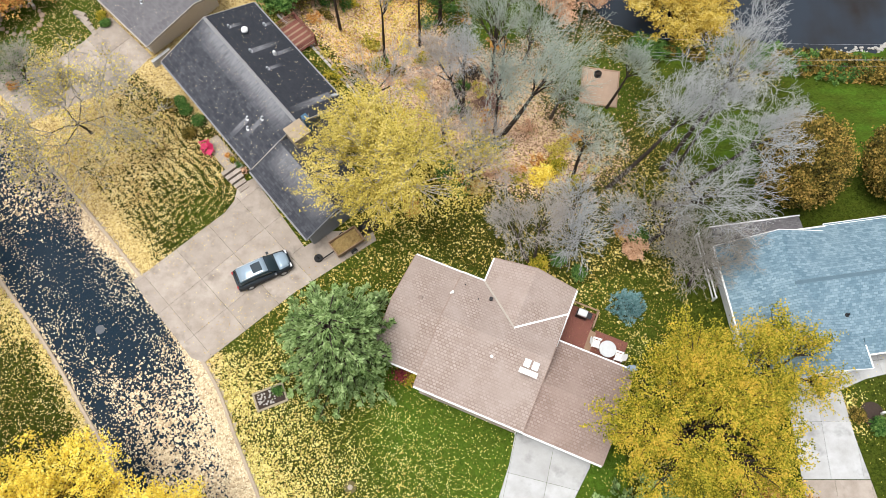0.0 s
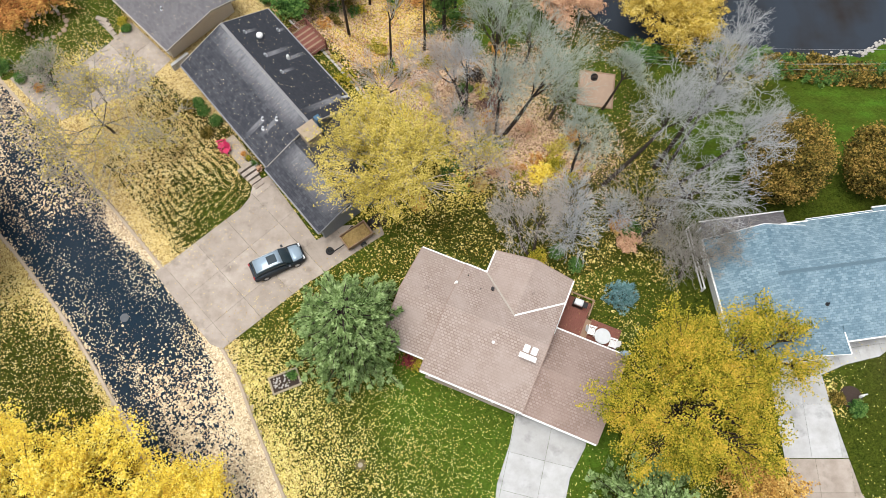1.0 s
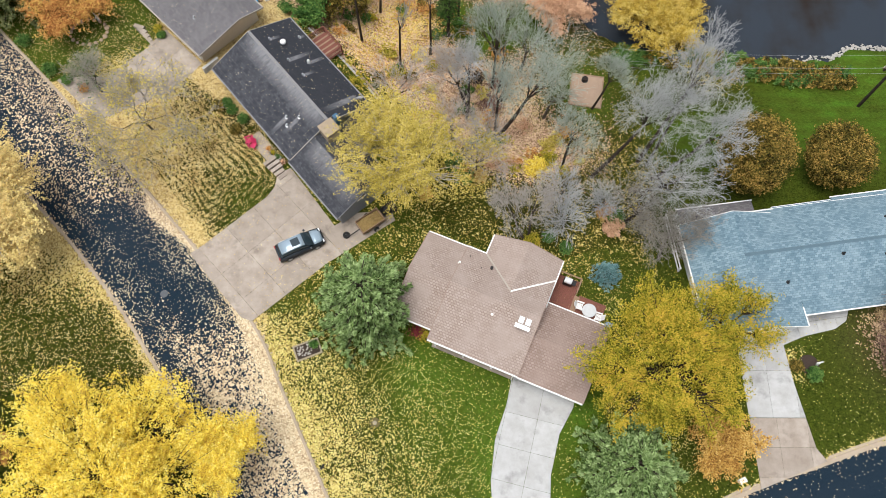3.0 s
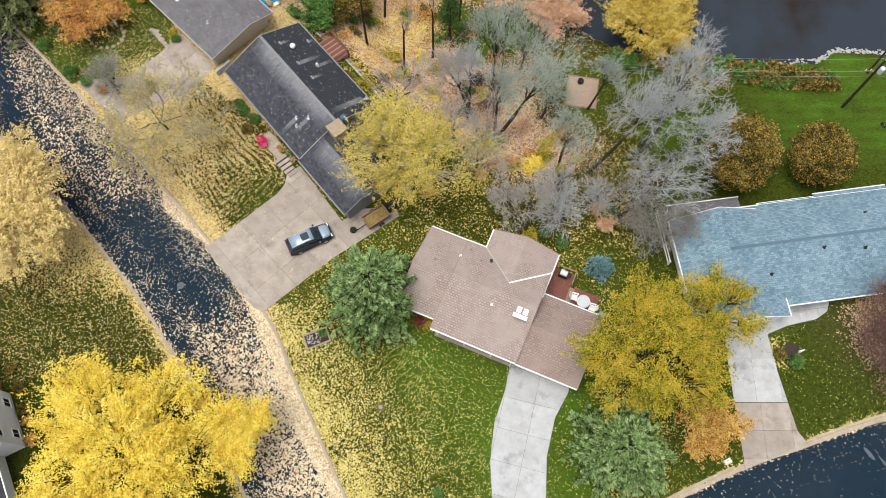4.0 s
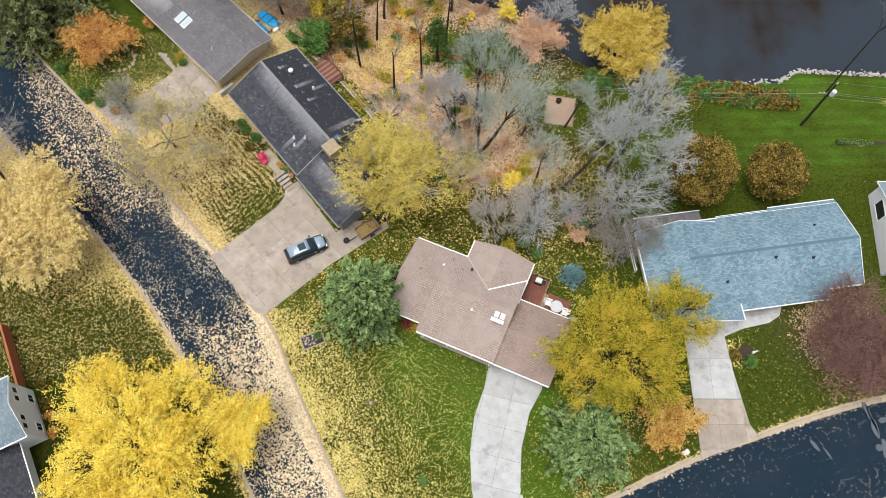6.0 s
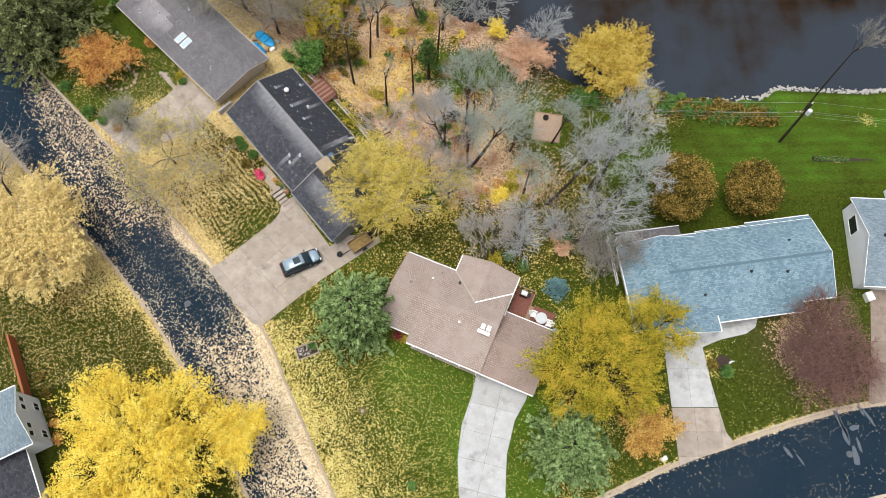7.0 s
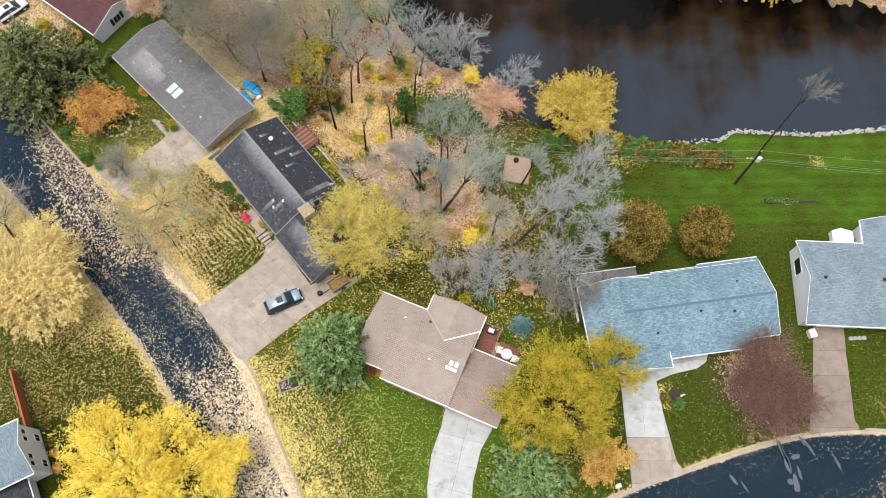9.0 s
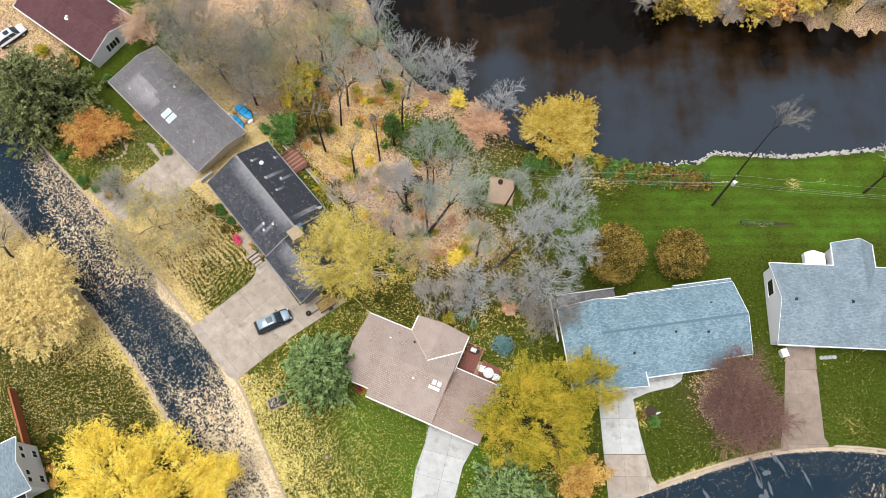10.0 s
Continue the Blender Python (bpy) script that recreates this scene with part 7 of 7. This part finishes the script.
for k in range(4):
    t = thing("ring_planter", "pale concrete ring planter in a row", "planter", pose(55.6 + 0.55 * k, 16.4 + 0.03 * k, 0), "ring planters")
    part("ring", lathe(bmesh.new(), [(0.16, 0), (0.25, 0), (0.27, 0.2), (0.2, 0.22), (0.16, 0.05)], 16), CONC_W, t)
ws = thing("garden_bed", "dark mulch bed with a white ornament and low shrub", "garden bed", pose(33.2, 9.2, 0))
part("mulch", lathe(bmesh.new(), [(0.95, 0.0), (0.9, 0.06), (0.5, 0.09), (0.02, 0.1)], 20), MULCH, ws)
tagged(part("garden_ornament", tube(tubed((0, 0, 0), (0, 0, 0.6), 0.12, 0.08, 8), (-0.25, 0, 0.55), (0.3, 0.1, 0.7), 0.07, 0.05, 8), WHITE), "small white garden ornament in a mulch bed", "ornament").matrix_world = pose(33.9, 9.2, 0.08)
ball_tree("shrub", 33.4, 8.2, 0.9, 0.7, LEAF_GR, 1280, 0.154, 560, "dark green low shrub in a mulch bed", 0.05, group="garden shrubs", category="shrub", trunk=False)
ball_tree("shrub", 31.9, 9.0, 0.7, 0.6, LEAF_RUST, 720, 0.154, 561, "brown low shrub beside the driveway", 0.05, group="garden shrubs", category="shrub", trunk=False)
pm = thing("mailbox", "small dark mailbox on a post beside the kerb", "mailbox", pose(-11.3, -0.2, 0, 0, 0, 60))
part("post", boxed(-0.05, 0.05, -0.05, 0.05, 0, 1.05), BARK_D, pm)
part("box", loft(bmesh.new(), [[(x, -0.09, 1.05), (x, -0.09, 1.18), (x, 0, 1.27), (x, 0.09, 1.18), (x, 0.09, 1.05)] for x in (-0.24, 0.24)]), BLACK, pm)
ball_tree("shrub", -1.4, -4.1, 0.7, 0.5, LEAF_GR, 720, 0.141, 562, "small pale green shrub on the lawn", 0.05, group="garden shrubs", category="shrub", trunk=False)
slabs("front_walk", ccw([(31.0, 11.0), (33.2, 11.9), (36.2, 12.6), (37.4, 13.4), (37.9, 14.8), (37.2, 15.8), (32.0, 15.0), (31.4, 12.6)]), (31.0, 11.0), 8, 1.9, 1.9, CONC_W, "pale concrete front walk and porch slab", 0.05)

# riprap
rg = np.random.default_rng(21)
rip = thing("riprap", "row of pale limestone boulders along the water", "riprap", kind="stuff")
bm = bmesh.new()
for k in range(800):
    x = rg.uniform(45.4, 90) if k > 40 else rg.uniform(38, 46)
    y = np.interp(x, SHORE_X, SHORE_Y) + rg.normal(-0.1, 0.22)
    s = rg.uniform(0.08, 0.19)
    r = bmesh.ops.create_icosphere(bm, subdivisions=1, radius=s)
    q = Vector((k, 0, 0))
    for v in r["verts"]:
        v.co *= 1 + 0.3 * noise.noise(v.co * 3 + q)
    bmesh.ops.transform(bm, matrix=Matrix.Translation((x, y, max(at(x, y), WATER_Z) + 0.1)) @ Matrix.Diagonal((1.2, 0.9, 0.7, 1)), verts=r["verts"])
part("boulders", bm, RIPRAP, rip)
for i, (x, y, s) in enumerate(((-40.9, 3.6, 0.7), (-40.2, 2.2, 0.6), (-41.8, 5.6, 0.7), (-39.6, 0.6, 0.7), (-42.8, 7.4, 0.6))):
    ball_tree("shrub", x, y, s * 1.3, s, LEAF_OR if i % 2 else LEAF_RUST, int(1500 * s), 0.12, 580 + i, "red-brown shrub along the white house", 0.05, group="foundation shrubs", category="shrub", power=0.5, trunk=False)

# ---------------------------------------------------------------- fallen leaves
rg = np.random.default_rng(99)


def litter(name, n, box4, chance, size, mat, label, lift=0.03, height=None):
    """Single leaves scattered over a stretch of the plan, as thick as chance says."""
    x, y = rg.uniform(box4[0], box4[1], n), rg.uniform(box4[2], box4[3], n)
    keep = rg.random(n) < chance(x, y)
    x, y = x[keep], y[keep]
    z = (land(x, y) if height is None else height(x, y)) + lift + rg.uniform(0, 0.02, len(x))
    q = leaf_quads(rg, np.stack([x, y, z], 1), size, 1.6, 0.7)
    return tagged(quads_mesh(name, q, mat), label, "leaves", kind="stuff")


def off_road(x, y):
    r = inside(x, y, W_ROAD) | inside(x, y, E_ROAD)
    for d in (D_DRIVE, N_DRIVE, B_DRIVE, E_DRIVE, F_DRIVE):
        r |= inside(x, y, d)
    return ~r


def lawn_chance(x, y):
    l, w, g = cover(x, y)
    return np.clip(0.002 + 0.85 * l * (1 - 0.30 * l), 0, 1) * (w < 0.4) * off_road(x, y) * (y < np.interp(x, SHORE_X, SHORE_Y) - 1)


def zone(x, y):
    """0 the corner lawn and the eastern lots, 1 the lots along the street's upper part, 2 the backyards."""
    brow = y - np.interp(x, BROW_X, BROW_Y)
    up = (x < -17.5) & (y > 6)
    up = up | inside(x, y, [tuple(p) for p in W_LEFT[::3]] + [(-200, -60), (-200, 90)])
    return np.where(up, 1, np.where((y > 15) & (x > -17.5) & (x < 24), 2, 0))


def mown(x, y):
    """Leaves left in rows by the mower, round after round in from the lawn's edge."""
    d = line_gap(x, y, LAWN_EDGE) + 0.9 * mottle(x, y, 3.0) + 0.3 * mottle(x, y, 0.9)
    row = sstep(-0.7, 0.9, np.sin(d * 2 * np.pi / 0.62) + 1.1 * (mottle(x, y, 0.9) - 0.5))
    return np.where(mown_lawn(x, y), (0.50 + 1.5 * row) * (0.5 + 1.0 * mottle(x, y, 0.4)) * (2.3 - 1.2 * blob(x, y, -20.5, 25, 5)), 1.0)


for k, (mat, label, fac) in enumerate(((FALLEN, "yellow leaves scattered over the lawns", 0.8), (FALLEN_T, "tan leaves lying in mown rows and drifts", 1.15), (FALLEN_O, "dull gold leaves on the shady back lawns", 0.9))):
    litter("fallen_leaves", (540000, 330000, 300000)[k], ((-21, 62, -12, 30), (-56, -17, 6, 50), (-18, 25, 14, 50))[k], lambda x, y: lawn_chance(x, y) * (zone(x, y) == k) * (mown(x, y) if k == 1 else 1) * fac * ((1.35, 0.75, 0.55)[k]) * np.where(x > 22, 0.35, 1.0), (0.112, 0.12, 0.112)[k], mat, label, 0.045)
litter("woodland_litter", 160000, (-34, 22, 26, 70), lambda x, y: cover(x, y)[1] * 0.75 * (y < np.interp(x, SHORE_X, SHORE_Y) - 1), 0.2, LITTER, "brown and pink leaf litter on the woodland floor", 0.05)
def road_chance(x, y):
    gap = line_gap(x, y, W_RIGHT[::3])
    low = sstep(16, 7, y) * sstep(8.6, 6.0, gap)
    side = np.exp(-gap / 0.8)
    return inside(x, y, W_ROAD) * sstep(26, 20, y) * np.clip((0.20 + 0.40 * low + 0.8 * side) * (0.25 + 1.5 * mottle(x, y, 0.7)) * (0.4 + 1.2 * mottle(x, y, 2.4)), 0, 1)


def drift_chance(x, y):
    gap = line_gap(x, y, W_RIGHT[::3])
    reach = sstep(8.4 - 0.36 * np.maximum(y - 30, 0), 5.6 - 0.31 * np.maximum(y - 30, 0), gap)
    track = 1 - 0.7 * np.exp(-((gap - 3.1) / 0.45) ** 2) - 0.8 * np.exp(-((gap - 5.4) / 0.5) ** 2)
    return inside(x, y, W_ROAD) * sstep(20, 26, y) * np.clip((0.06 + 0.38 * reach * track * sstep(52, 43, y)) * (0.3 + 1.4 * mottle(x, y, 0.6)), 0, 1)


litter("leaves_on_road", 150000, (-40, 4, -12, 27), road_chance, 0.14, FALLEN_R, "pale leaves scattered over the asphalt", 0.03, lambda x, y: 0 * x - 0.09)
litter("leaves_on_road", 150000, (-62, -22, 19, 60), drift_chance, 0.13, FALLEN_B, "brown leaves drifted over the asphalt with tyre tracks", 0.03, lambda x, y: 0 * x - 0.09)
litter("leaves_on_road", 30000, (16, 70, -12, 6), lambda x, y: inside(x, y, E_ROAD) * (0.10 + 0.25 * blob(x, y, 60, -2, 7)), 0.115, FALLEN_R, "pale leaves scattered over the asphalt", 0.03, lambda x, y: 0 * x - 0.09)
litter("leaves_on_driveway", 14000, (-44, -5, 13, 47), lambda x, y: (inside(x, y, D_DRIVE) | inside(x, y, N_DRIVE)) * (0.16 + 0.75 * np.clip(blob(x, y, -36, 37, 6) + blob(x, y, -23, 23, 2.2) + blob(x, y, -15, 16, 3) + np.exp(-line_gap(x, y, np.array([(-18.9, 13.2), (-12.3, 18.9), (-5.6, 23.6)])) / 0.5) + np.exp(-line_gap(x, y, np.array([(-24.4, 20.9), (-18.6, 26.1), (-17.7, 28.6)])) / 0.4), 0, 1)), 0.10, FALLEN_T, "tan leaves scattered over the concrete", 0.055)
litter("golden_litter", 60000, (-16, 4, 40, 66), lambda x, y: np.clip(blob(x, y, -5.5, 51, 4) + blob(x, y, -9.5, 46.5, 3) + blob(x, y, -4, 59, 3.5), 0, 1) * 0.4 * (0.3 + 1.3 * mottle(x, y, 1.6)), 0.17, LEAF_GOLD, "golden leaves drifted in the woods", 0.07)
litter("orange_litter", 40000, (-16, 4, 40, 66), lambda x, y: np.clip(blob(x, y, -4.5, 54, 4) + blob(x, y, -8.5, 45.5, 3), 0, 1) * 0.7 * mottle(x, y, 1.3), 0.17, LEAF_OR, "orange-brown leaves drifted in the woods", 0.07)
litter("golden_litter", 30000, (-4, 16, 26, 42), lambda x, y: np.clip(blob(x, y, -1, 31, 3) + blob(x, y, 9.5, 31, 2) + blob(x, y, 2, 28, 2), 0, 1) * 0.6, 0.17, LEAF_D, "straw-yellow leaves drifted under the trees", 0.07)


def on_roofs(name, frame_m, xr, yr, ym, ze, zr, n):
    """Pale leaves stuck on a gabled roof."""
    x, y = rg.uniform(*xr, n), rg.uniform(*yr, n)
    z = np.where(y < ym, ze + (zr - ze) * (y - yr[0]) / (ym - yr[0]), zr - (zr - ze) * (y - ym) / (yr[1] - ym)) + 0.04
    q = leaf_quads(rg, np.stack([x, y, z], 1), 0.075, 1.2, 0.8)
    ob = tagged(quads_mesh(name, q, FALLEN_R), "pale leaves stuck on the wet shingles", "leaves", kind="stuff")
    ob.matrix_world = frame_m


on_roofs("leaves_on_roof", pose(-24.85, 39.55, 0, 0, 0, -50.0), (0.2, 13.6), (0.1, 9.8), 5.1, 2.6, 4.45, 420)
on_roofs("leaves_on_roof", pose(-40.8, 55.4, 0, 0, 0, -44.6), (0.2, 20), (0.1, 8.5), 5.6, 2.6, 3.4, 420)
on_roofs("leaves_on_roof", pose(-24.85, 39.55, 0, 0, 0, -50.0), (14, 21.6), (0.0, 6.3), 3.1, 2.45, 3.75, 200)
